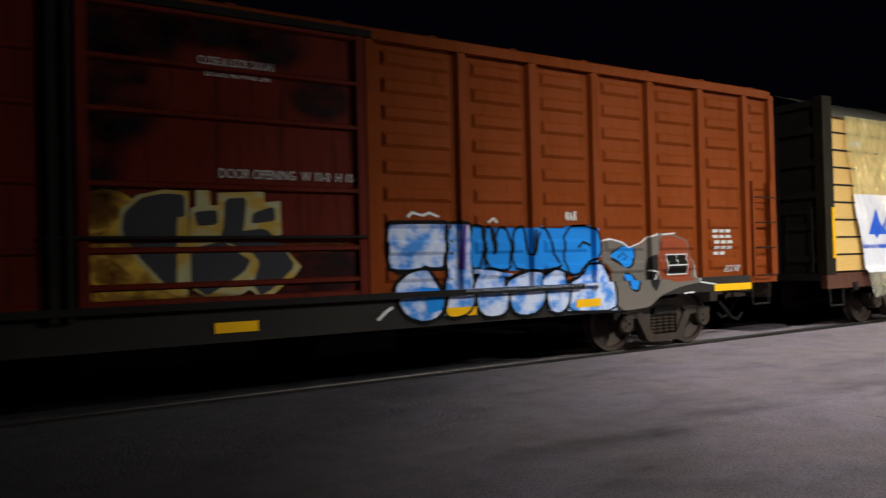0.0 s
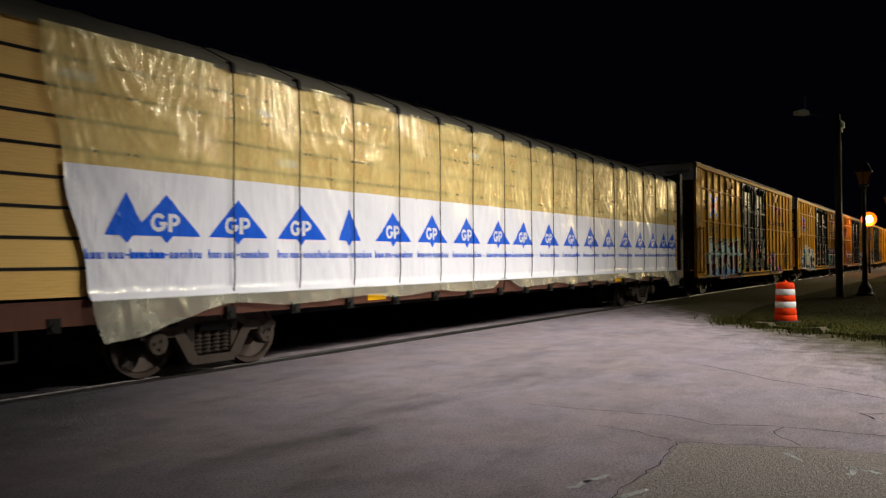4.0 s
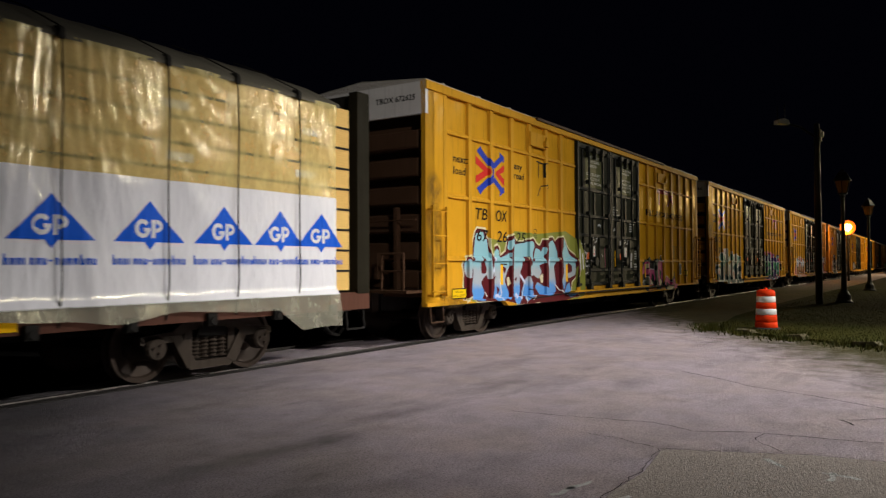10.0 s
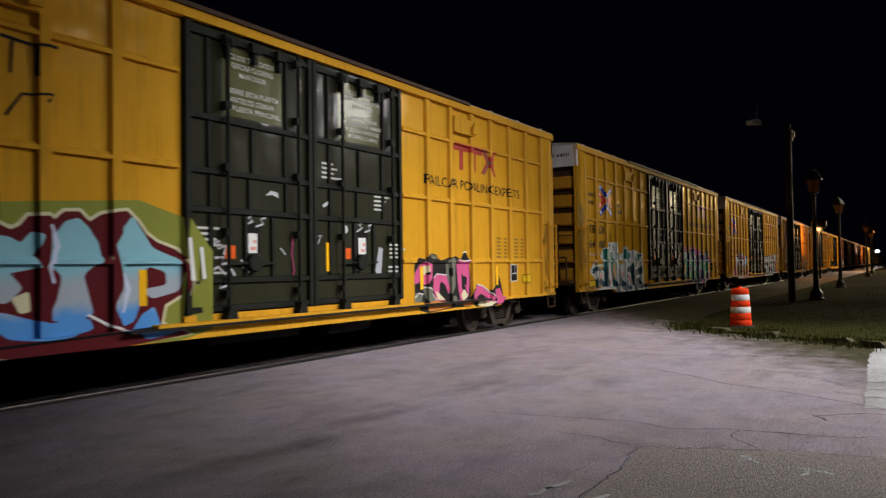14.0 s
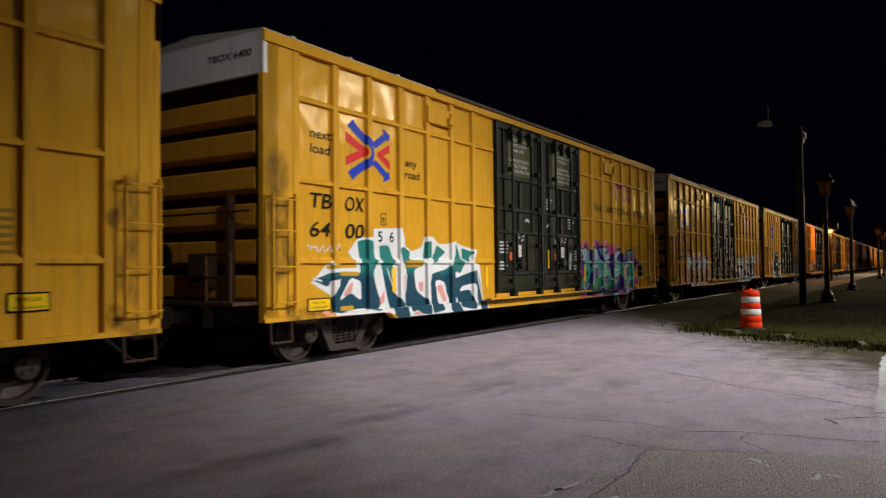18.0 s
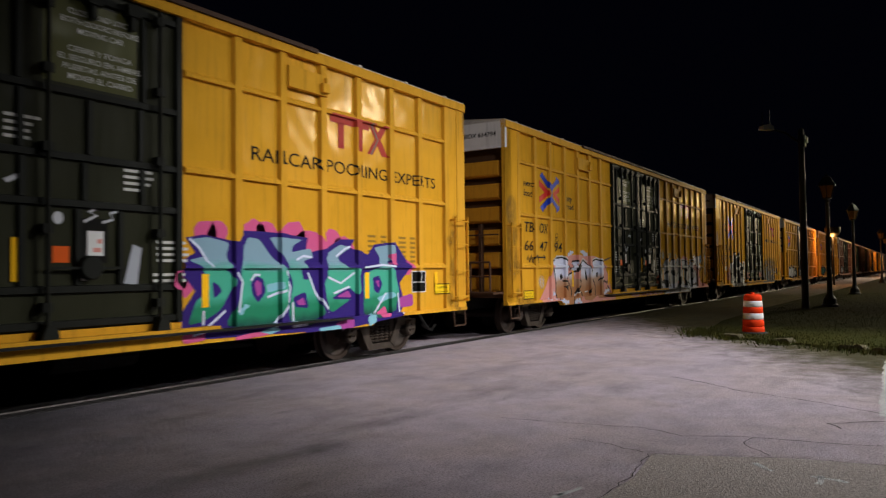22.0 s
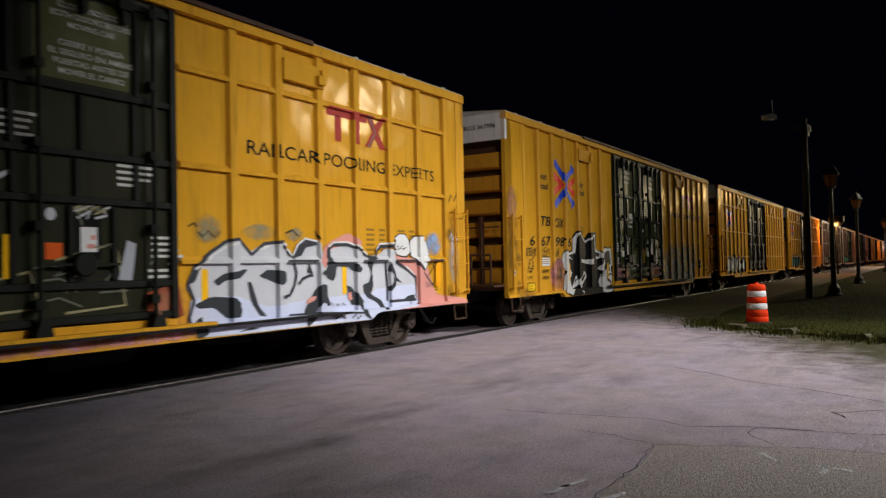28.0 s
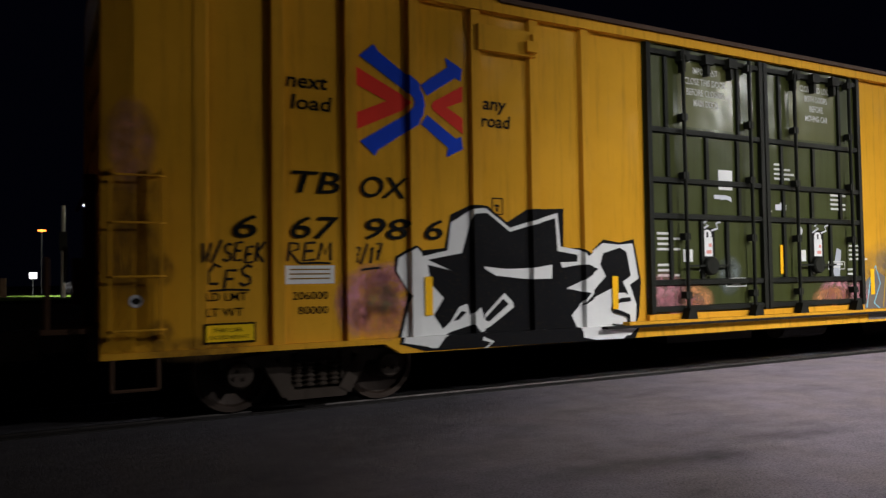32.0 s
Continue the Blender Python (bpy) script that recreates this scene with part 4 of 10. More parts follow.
def red_boxcar():
    car = thing("boxcar", "red oxide box car with sprayed lettering and pressed side panels", "freight car", (RED_X0, TRACK, 0), "cars of the train")
    CARS.append((car, RED_X0))
    L = RED_L
    half = [0.03, 0.74, 1.86, 3.00, 4.13, 5.26, 6.40, 7.70]          # posts from the end to the door
    posts = [L - p for p in half] + [p for p in half]
    rel = red_relief(posts)
    solid("body_core", Shape().box(0.06, L - .06, RED_FACE + .02, -RED_FACE - .02, 1.0, 4.2), BLACK, car)
    roof = Shape().prism([(-HALF + .02, 4.18), (-HALF + .02, 4.25), (0, 4.42), (HALF - .02, 4.25), (HALF - .02, 4.18)], 0, L, 0)
    for k in range(15):
        x = .5 + k * (L - 1) / 14
        roof.prism([(-HALF + .03, 4.24), (-HALF + .03, 4.29), (0, 4.46), (HALF - .03, 4.29), (HALF - .03, 4.24)], x - .05, x + .05, 0)
    solid("roof", roof, RED, car)
    part("underframe", shared("underframe_red", lambda: underframe(L), BLACK), car)
    for base in (Matrix.Identity(4), pose(L, 0, 0, 0, 0, 180)):
        for side in (0, 1):
            for a, b in zip(half, half[1:]):
                w = round(b - a, 2)
                part("side_panel", shared("pressed_panel_%g" % w, pressed_panel(w), RED), car, m=base @ pose(a if side == 0 else L - b, 0, 0))
        for p in posts:
            part("post", shared("red_post", lambda: Shape().prism([(-.09, RED_FACE), (-.06, RED_FACE - .07), (.06, RED_FACE - .07), (.09, RED_FACE)], 1.12, 4.18, 2), RED), car, m=base @ pose(p, 0, 0))
        part("top_chord", shared("red_chord", lambda: Shape().prism([(-HALF - .02, 4.12), (-HALF - .02, 4.24), (-HALF + .02, 4.27), (-HALF + .12, 4.27), (-HALF + .12, 4.12)], .12, L - .12, 0), RED), car, m=base)
        y = RED_FACE - .085
        part("side_sill", shared("red_sill", lambda: Shape().prism([(.75, .90), (2.6, .90), (3.0, .88), (3.75, .70), (L - 3.75, .70), (L - 3.0, .88), (L - 2.6, .90), (L - .75, .90), (L - .75, 1.13), (.75, 1.13)], y, y + .1, 1), SILL_GREY), car, m=base)
        for x in (0, L - .75):
            part("end_sill", shared("red_end_sill", lambda: Shape().box(0, .75, y + .02, y + .1, 1.0, 1.13), RED), car, m=base @ pose(x, 0, 0))
        for k in range(8):
            part("end_rib", shared("red_end_rib", lambda: Shape().prism([(0.05, 0), (-.01, .09), (-.01, .2), (0.05, .29)], -HALF + .15, HALF - .15, 1), RED), car, m=base @ pose(0, 0, 1.15 + k * .37))
        part("end_wall", shared("red_end", lambda: Shape().box(.05, .08, -HALF + .08, HALF - .08, 1.0, 4.2), RED), car, m=base)
        d0, d1 = 7.80, 10.83
        door = Shape().box(d0, d1, RED_FACE - .05, RED_FACE + .03, 1.12, 4.14)
        dr = part("door", shared("red_door", lambda: door, RED_DOOR), car, "dark red sliding door with horizontal ribs", m=base)
        for z in (1.14, 1.30, 1.66, 1.77, 2.31, 3.04, 3.55, 4.08):
            part("door_rib", shared("red_rib", lambda: Shape().prism([(RED_FACE - .05, -.035), (RED_FACE - .10, -.01), (RED_FACE - .10, .03), (RED_FACE - .05, .05)], d0 + .1, d1 - .1, 0), RED_DOOR), dr, m=pose(0, 0, z))
        for x in (d0, d1 - .1):
            part("door_post", shared("red_door_post", lambda: Shape().box(0, .1, RED_FACE - .11, RED_FACE - .05, 1.12, 4.14), RED_DOOR), dr, m=pose(x, 0, 0))
        leaf = part("door", shared("red_plain_door", lambda: Shape().box(4.72, 7.52, RED_FACE - .10, RED_FACE + .02, 1.12, 4.13), RED_DOOR), car, "sooty dark red sliding door", m=base)
        for z in (1.14, 1.66, 2.31, 3.04, 3.55, 4.08):
            part("door_rib", shared("red_leaf_rib", lambda: Shape().prism([(RED_FACE - .10, -.035), (RED_FACE - .13, -.01), (RED_FACE - .13, .03), (RED_FACE - .10, .05)], 4.8, 7.45, 0), RED_DOOR), leaf, m=pose(0, 0, z))
        for x, w in ((d0 - .25, .08), (d0 - .1, .06)):
            part("lock_bar", shared("red_lock_%g" % w, lambda: Shape().box(0, w, RED_FACE - .16, RED_FACE - .06, 1.0, 4.1), BLACK), dr, m=pose(x, 0, 0))
        part("lock_rod", shared("red_lock_rod", lambda: Shape().box(d0 - .3, d1, RED_FACE - .15, RED_FACE - .12, 1.78, 1.81), BLACK), dr)
        part("door_rail", shared("red_rail", lambda: Shape().box(4.1, d1 + 3.3, RED_FACE - .17, RED_FACE - .06, 1.06, 1.13).box(d0 - .4, d1 + .1, RED_FACE - .12, RED_FACE, 4.12, 4.2), BLACK), car, m=base)
        for x in (.14, L - .62):
            lad = part("ladder", shared("red_ladder", lambda: Shape().box(-.03, .03, RED_FACE - .1, RED_FACE - .05, 1.1, 2.7).box(.45, .51, RED_FACE - .1, RED_FACE - .05, 1.1, 2.7), RED), car, m=base @ pose(x, 0, 0))
            for z in (1.12, 1.58, 2.0, 2.42):
                part("rung", shared("rung", rung_mesh, BLACK), lad, m=pose(0, 0, z))
            part("stirrup", shared("stirrup", stirrup, BLACK), car, m=base @ pose(x, -HALF + .05, .2))
    end_gear(car, L)
    for x in (2.30, L - 2.30):
        truck(car, x)
    # words
    lettering("door_size", [("DOOR OPENING  W 10-0  H 10-3", 9.14, 2.42, .10, 0, .008, 1.62)], WHITE_INK, car, ([], [], lambda x, z: .053, RED_FACE), .01, "white stencilled door size")
    lettering("door_notice", [("CLOSE & LOCK DOORS", 8.95, 3.60, .085, 0, .008, .82), ("BEFORE MOVING CAR", 9.02, 3.48, .085, 0, .008, .70)], PLATE, car, ([], [], lambda x, z: .053, RED_FACE), .004)
    bars = [bar(17.05 + (k % 3) * .16, 1.84 - (k // 3) * .09, .12, .05) for k in range(14)]
    figures("data_panel", bars, WHITE_INK, car, rel, .012)
    lettering("class_mark", [("BS198", 17.28, 1.20, .11, 0, .01, .36)], WHITE_INK, car, rel, .036)
    figure("stencil_frame", [bar(15.92, 1.19, .46, .32)], PLATE, car, rel, .034)
    figures("stencil_black", [bar(15.935, 1.345, .205, .15), bar(16.155, 1.345, .21, .15), bar(15.935, 1.205, .43, .125)], INK, car, rel, .036)
    figures("reflector", [bar(x, .80, .46, .11) for x in (9.06, 11.88, 14.02)], ORANGE, car, ([], [], lambda x, z: .085, RED_FACE), .012, "orange reflective strips on the sill")
    figure("end_reflector", [bar(16.95, .90, .93, .11)], ORANGE, car, ([], [], lambda x, z: .085, RED_FACE), .014)
    paint_red_car(car, rel)
    return car


# ---- the second car: flat car with wrapped lumber ----
BEAM_X0, BEAM_L = 13.23, 22.75


# ---- sprayed pieces ----
def rounded(ring, cut=.25):
    """Corners cut once, for bubble shapes."""
    out = []
    for (ax, az), (bx, bz) in zip(ring, ring[1:] + ring[:1]):
        out += [(ax + (bx - ax) * cut, az + (bz - az) * cut), (bx + (ax - bx) * cut, bz + (az - bz) * cut)]
    return out


def on_the_side(ring, rel):
    """Keep a sprayed shape above the lower edge of a box car's sill."""
    if rel[3] != PANEL_Y:
        return ring
    return [(x, max(z, .741 - .12 * max(0, min(1, (min(x, BOX_L - x) - 2.95) / .2)))) for x, z in ring]


def coat(car, rel, level, colour, *rings, grow=0.0, soft=0):
    """One colour of a sprayed piece, over the levels below it."""
    rings = [grown(list(r), grow) if grow else list(r) for r in rings]
    if soft:
        rings = [rounded(r, .13) for r in rings]
    for i, ring in enumerate(rings):
        figure("sprayed_patch", [on_the_side(ring, rel)], SPRAY[colour], car, rel, .004 + .0016 * level + .0001 * i)


def outline(car, rel, level, colour, width, ring):
    """A drawn line round a bubble shape."""
    ring = rounded(list(ring))
    return figure("sprayed_outline", band(ring + ring[:2], width), SPRAY[colour], car, rel, .004 + .0016 * level)


def stroke(car, rel, level, colour, width, line):
    return figure("sprayed_stroke", [on_the_side(q, rel) for q in band(line, width)], SPRAY[colour], car, rel, .004 + .0016 * level)


def paint_red_car(car, rel):
    """Blue and white piece with black outlines; grey tag beside it; yellow and charcoal piece on the door."""
    flat = ([], [], lambda x, z: .06, RED_FACE)

    for x, z, rx, rz in ((7.86, 1.95, .55, .45), (8.2, 1.3, .7, .32)):
        coat(car, flat, .4, "goldmist", blob(x, z, rx, rz, 14, .08, int(x * 100)))
    coat(car, flat, 1, "worngold", [(7.77, 2.02), (7.89, 2.22), (8.02, 2.27), (8.18, 2.25), (8.31, 2.16), (8.30, 1.70), (8.52, 1.40), (8.72, 1.28), (8.81, 1.27), (8.81, 1.18), (8.63, 1.15), (8.43, 1.06), (8.06, 1.10), (7.99, 1.28), (7.84, 1.47), (7.81, 1.68), (7.75, 1.85)], soft=1)
    coat(car, flat, 1.8, "rustmist", [(7.82, 1.65), (8.11, 1.58), (8.30, 1.41), (8.38, 1.32), (8.00, 1.32), (7.85, 1.48)], [(8.06, 2.14), (8.19, 2.08), (8.16, 1.95), (8.07, 1.95)], [(8.27, 1.16), (8.43, 1.17), (8.40, 1.10), (8.21, 1.11)])
    coat(car, flat, 2.4, "wornsage", [(8.16, 1.83), (8.18, 2.07), (8.34, 2.22), (8.59, 2.28), (8.83, 2.27), (8.82, 1.70), (8.80, 1.18), (8.69, 1.21), (8.55, 1.28), (8.28, 1.63)], [(8.85, 2.09), (8.90, 2.12), (8.90, 2.28), (9.04, 2.30), (9.05, 2.13), (9.12, 2.13), (9.13, 2.26), (9.62, 2.29), (9.63, 2.17), (9.80, 2.19), (9.81, 1.83), (9.74, 1.78), (10.03, 1.47), (9.95, 1.37), (9.61, 1.10), (9.45, 1.24), (9.29, 1.16), (9.04, 1.14), (8.81, 1.30), (8.82, 1.70)])
    coat(car, flat, 3.4, "coal", [(8.19, 1.85), (8.21, 2.04), (8.37, 2.19), (8.59, 2.24), (8.79, 2.23), (8.79, 2.01), (8.71, 2.00), (8.70, 1.28), (8.58, 1.33), (8.31, 1.65)], [(8.88, 2.06), (9.12, 2.08), (9.12, 1.93), (8.91, 1.91)], [(9.20, 2.20), (9.43, 2.22), (9.40, 1.92), (9.33, 1.69), (9.14, 1.78), (9.18, 1.91)], [(9.50, 2.06), (9.73, 2.13), (9.74, 1.97), (9.47, 1.94)], [(8.84, 1.68), (9.18, 1.76), (9.33, 1.63), (9.46, 1.55), (9.40, 1.44), (9.17, 1.29), (9.00, 1.19), (8.84, 1.31)], [(9.35, 1.86), (9.63, 1.89), (9.79, 1.73), (9.96, 1.48), (9.70, 1.24), (9.56, 1.17), (9.48, 1.29), (9.56, 1.53), (9.48, 1.63), (9.30, 1.69)], soft=1)

    coat(car, rel, 1, "black", [(11.14, 1.94), (11.17, 1.96), (11.93, 1.97), (11.97, 1.95), (11.94, 1.45), (11.9, 1.4), (11.73, 1.4), (11.64, 1.43), (11.56, 1.39), (11.26, 1.38), (11.15, 1.42), (11.13, 1.67)], [(11.43, 1.38), (11.67, 1.41), (11.73, 1.33), (11.86, 1.18), (11.89, 0.99), (11.81, 0.81), (11.59, 0.74), (11.34, 0.82), (11.22, 0.98), (11.21, 1.16), (11.29, 1.29)], [(11.98, 1.95), (12.15, 1.97), (12.32, 1.94), (12.29, 1.38), (12.39, 1.31), (12.34, 0.97), (12.23, 0.82), (12.01, 0.77), (11.86, 0.82), (11.92, 1.03), (11.96, 1.37)], [(12.39, 1.22), (12.44, 1.35), (12.64, 1.39), (12.84, 1.32), (12.88, 1.2), (12.86, 0.87), (12.76, 0.76), (12.49, 0.75), (12.36, 0.86), (12.33, 1.08)], [(12.88, 1.2), (13.1, 1.3), (13.19, 1.31), (13.34, 1.35), (13.5, 1.28), (13.49, 0.95), (13.35, 0.77), (13.08, 0.73), (12.91, 0.81), (12.86, 0.98)], [(13.5, 1.25), (13.74, 1.37), (13.92, 1.27), (13.93, 1.01), (13.87, 0.81), (13.7, 0.72), (13.53, 0.79), (13.48, 1.03)], [(13.99, 1.16), (14.2, 1.22), (14.29, 1.39), (14.55, 1.41), (14.72, 1.26), (14.8, 0.97), (14.79, 0.72), (14.18, 0.73), (13.87, 0.76), (13.92, 1.01)], grow=0.03)
    coat(car, rel, 2, "cloud", [(11.14, 1.94), (11.17, 1.96), (11.93, 1.97), (11.97, 1.95), (11.94, 1.45), (11.9, 1.4), (11.73, 1.4), (11.64, 1.43), (11.56, 1.39), (11.26, 1.38), (11.15, 1.42), (11.13, 1.67)], [(11.43, 1.38), (11.67, 1.41), (11.73, 1.33), (11.86, 1.18), (11.89, 0.99), (11.81, 0.81), (11.59, 0.74), (11.34, 0.82), (11.22, 0.98), (11.21, 1.16), (11.29, 1.29)], [(11.98, 1.95), (12.15, 1.97), (12.32, 1.94), (12.29, 1.38), (12.39, 1.31), (12.34, 0.97), (12.23, 0.82), (12.01, 0.77), (11.86, 0.82), (11.92, 1.03), (11.96, 1.37)])
    coat(car, rel, 3, "cloud", [(12.39, 1.22), (12.44, 1.35), (12.64, 1.39), (12.84, 1.32), (12.88, 1.2), (12.86, 0.87), (12.76, 0.76), (12.49, 0.75), (12.36, 0.86), (12.33, 1.08)], [(12.88, 1.2), (13.1, 1.3), (13.19, 1.31), (13.34, 1.35), (13.5, 1.28), (13.49, 0.95), (13.35, 0.77), (13.08, 0.73), (12.91, 0.81), (12.86, 0.98)], [(13.5, 1.25), (13.74, 1.37), (13.92, 1.27), (13.93, 1.01), (13.87, 0.81), (13.7, 0.72), (13.53, 0.79), (13.48, 1.03)], [(13.99, 1.16), (14.2, 1.22), (14.29, 1.39), (14.55, 1.41), (14.72, 1.26), (14.8, 0.97), (14.79, 0.72), (14.18, 0.73), (13.87, 0.76), (13.92, 1.01)])
    coat(car, rel, 3.5, "deep", [(12.30, 1.36), (14.45, 1.30), (14.5, 1.90), (12.33, 1.91)])
    coat(car, rel, 4, "deep", [(12.34, 1.93), (12.41, 1.94), (12.46, 1.93), (12.53, 1.91), (12.51, 1.39), (12.3, 1.38)], [(12.55, 1.9), (12.61, 1.93), (12.67, 1.87), (12.68, 1.57), (12.71, 1.56), (12.73, 1.85), (12.82, 1.93), (12.95, 1.85), (12.97, 1.42), (12.86, 1.33), (12.55, 1.4)], [(13.0, 1.85), (13.12, 1.93), (13.21, 1.91), (13.24, 1.57), (13.34, 1.53), (13.38, 1.79), (13.51, 1.94), (13.64, 1.82), (13.67, 1.59), (13.79, 1.46), (13.83, 1.37), (13.49, 1.32), (13.15, 1.34), (12.99, 1.38)], [(13.89, 1.93), (14.4, 1.94), (14.52, 1.79), (14.53, 1.5), (14.27, 1.39), (14.09, 1.22), (13.89, 1.32)])
    coat(car, rel, 5, "violet", [(12.17, 1.95), (12.23, 1.94), (12.2, 1.37), (12.14, 1.38)])
    coat(car, rel, 6, "deep", [(11.57, 1.18), (11.87, 1.15), (11.83, 0.89), (11.62, 0.86)])
    outline(car, rel, 7, "black", 0.035, [(11.14, 1.94), (11.17, 1.96), (11.93, 1.97), (11.97, 1.95), (11.94, 1.45), (11.9, 1.4), (11.73, 1.4), (11.64, 1.43), (11.56, 1.39), (11.26, 1.38), (11.15, 1.42), (11.13, 1.67)])
    outline(car, rel, 7, "black", 0.035, [(11.43, 1.38), (11.67, 1.41), (11.73, 1.33), (11.86, 1.18), (11.89, 0.99), (11.81, 0.81), (11.59, 0.74), (11.34, 0.82), (11.22, 0.98), (11.21, 1.16), (11.29, 1.29)])
    outline(car, rel, 7, "black", 0.035, [(11.98, 1.95), (12.15, 1.97), (12.32, 1.94), (12.29, 1.38), (12.39, 1.31), (12.34, 0.97), (12.23, 0.82), (12.01, 0.77), (11.86, 0.82), (11.92, 1.03), (11.96, 1.37)])
    outline(car, rel, 7, "black", 0.035, [(12.39, 1.22), (12.44, 1.35), (12.64, 1.39), (12.84, 1.32), (12.88, 1.2), (12.86, 0.87), (12.76, 0.76), (12.49, 0.75), (12.36, 0.86), (12.33, 1.08)])
    outline(car, rel, 7, "black", 0.035, [(12.88, 1.2), (13.1, 1.3), (13.19, 1.31), (13.34, 1.35), (13.5, 1.28), (13.49, 0.95), (13.35, 0.77), (13.08, 0.73), (12.91, 0.81), (12.86, 0.98)])
    outline(car, rel, 7, "black", 0.035, [(13.5, 1.25), (13.74, 1.37), (13.92, 1.27), (13.93, 1.01), (13.87, 0.81), (13.7, 0.72), (13.53, 0.79), (13.48, 1.03)])
    outline(car, rel, 7, "black", 0.035, [(13.99, 1.16), (14.2, 1.22), (14.29, 1.39), (14.55, 1.41), (14.72, 1.26), (14.8, 0.97), (14.79, 0.72), (14.18, 0.73), (13.87, 0.76), (13.92, 1.01)])
    outline(car, rel, 7, "black", 0.035, [(12.34, 1.93), (12.41, 1.94), (12.46, 1.93), (12.53, 1.91), (12.51, 1.39), (12.3, 1.38)])
    outline(car, rel, 7, "black", 0.035, [(12.55, 1.9), (12.61, 1.93), (12.67, 1.87), (12.68, 1.57), (12.71, 1.56), (12.73, 1.85), (12.82, 1.93), (12.95, 1.85), (12.97, 1.42), (12.86, 1.33), (12.55, 1.4)])
    outline(car, rel, 7, "black", 0.035, [(13.0, 1.85), (13.12, 1.93), (13.21, 1.91), (13.24, 1.57), (13.34, 1.53), (13.38, 1.79), (13.51, 1.94), (13.64, 1.82), (13.67, 1.59), (13.79, 1.46), (13.83, 1.37), (13.49, 1.32), (13.15, 1.34), (12.99, 1.38)])
    outline(car, rel, 7, "black", 0.035, [(13.89, 1.93), (14.4, 1.94), (14.52, 1.79), (14.53, 1.5), (14.27, 1.39), (14.09, 1.22), (13.89, 1.32)])
    stroke(car, rel, 8, "black", 0.04, [(12.69, 1.9), (12.7, 1.56)])
    stroke(car, rel, 8, "black", 0.04, [(13.35, 1.88), (13.32, 1.55)])
    stroke(car, rel, 8, "black", 0.04, [(12.56, 1.65), (12.55, 1.39)])
    stroke(car, rel, 8, "black", 0.04, [(14.13, 1.63), (14.22, 1.71), (14.39, 1.66)])
    stroke(car, rel, 8, "black", 0.04, [(11.23, 1.37), (11.35, 1.35)])
    stroke(car, rel, 9, "white", 0.035, [(11.4, 2.03), (11.48, 2.09), (11.62, 2.05), (11.72, 2.09), (11.84, 2.04)])
    stroke(car, rel, 9, "white", 0.035, [(13.94, 2.01), (13.96, 2.13)])
    stroke(car, rel, 9, "white", 0.035, [(14.02, 2.01), (14.02, 2.12)])
    stroke(car, rel, 9, "white", 0.035, [(14.08, 2.01), (14.11, 2.14)])
    stroke(car, rel, 9, "white", 0.035, [(10.94, 0.82), (11.06, 0.92), (11.14, 0.96)])
    stroke(car, rel, 9, "white", 0.035, [(12.59, 1.97), (12.68, 2.03), (12.73, 1.97)])
    coat(car, rel, 10, "cloud", [(12.37, 1.32), (12.39, 1.38), (12.96, 1.3), (12.93, 1.26)])

    coat(car, rel, 1, "steel", [(14.57, 1.72), (14.76, 1.75), (14.97, 1.72), (15.13, 1.63), (15.4, 1.66), (15.56, 1.78), (15.77, 1.83), (16.08, 1.83), (16.39, 1.74), (16.48, 1.51), (16.61, 1.29), (16.65, 1.06), (16.18, 1.01), (15.73, 0.89), (15.48, 0.73), (14.95, 0.7), (14.8, 0.8), (14.79, 1.29), (14.62, 1.42)], soft=1)
    coat(car, rel, 2, "rust", [(15.83, 1.78), (16.08, 1.8), (16.36, 1.72), (16.46, 1.53), (16.53, 1.28), (16.49, 1.09), (16.05, 1.08), (15.83, 1.14), (15.76, 1.35)], soft=1)
    outline(car, rel, 3, "black", 0.05, [(14.75, 1.5), (14.99, 1.64), (15.22, 1.62), (15.28, 1.49), (15.15, 1.32), (14.98, 1.37)])
    outline(car, rel, 3, "black", 0.05, [(15.03, 1.23), (15.18, 1.22), (15.29, 1.11), (15.24, 0.97), (15.1, 1.02)])
    coat(car, rel, 4, "deep", [(14.75, 1.5), (14.99, 1.64), (15.22, 1.62), (15.26, 1.49), (15.15, 1.35), (15.03, 1.32), (14.92, 1.44)], [(15.03, 1.23), (15.18, 1.22), (15.27, 1.11), (15.22, 0.99), (15.1, 1.02), (15.08, 1.14)], soft=1)
    coat(car, rel, 5, "soot", [(15.55, 1.48), (15.67, 1.52), (15.74, 1.35), (15.71, 1.1), (15.62, 0.95), (15.51, 1.06), (15.47, 1.27)], soft=1)
    stroke(car, rel, 6, "white", 0.022, [(14.61, 1.72), (14.76, 1.75), (14.97, 1.7), (15.12, 1.62), (15.34, 1.68), (15.56, 1.78), (15.78, 1.83)])
    stroke(car, rel, 6, "white", 0.022, [(15.86, 1.81), (16.15, 1.83)])
    stroke(car, rel, 6, "white", 0.022, [(16.56, 1.33), (16.62, 1.06), (17.0, 1.01)])
    stroke(car, rel, 6, "white", 0.022, [(15.54, 1.27), (15.68, 1.25), (15.61, 1.13)])
    stroke(car, rel, 6, "white", 0.022, [(16.23, 0.9), (16.46, 0.91)])
    stroke(car, rel, 7, "khaki", 0.03, [(15.47, 1.36), (15.43, 1.11), (15.52, 0.89)])
    stroke(car, rel, 7, "khaki", 0.03, [(15.74, 1.51), (15.75, 1.1)])
    stroke(car, rel, 8, "black", 0.02, [(14.92, 1.47), (15.01, 1.55), (15.1, 1.48), (15.03, 1.44)])
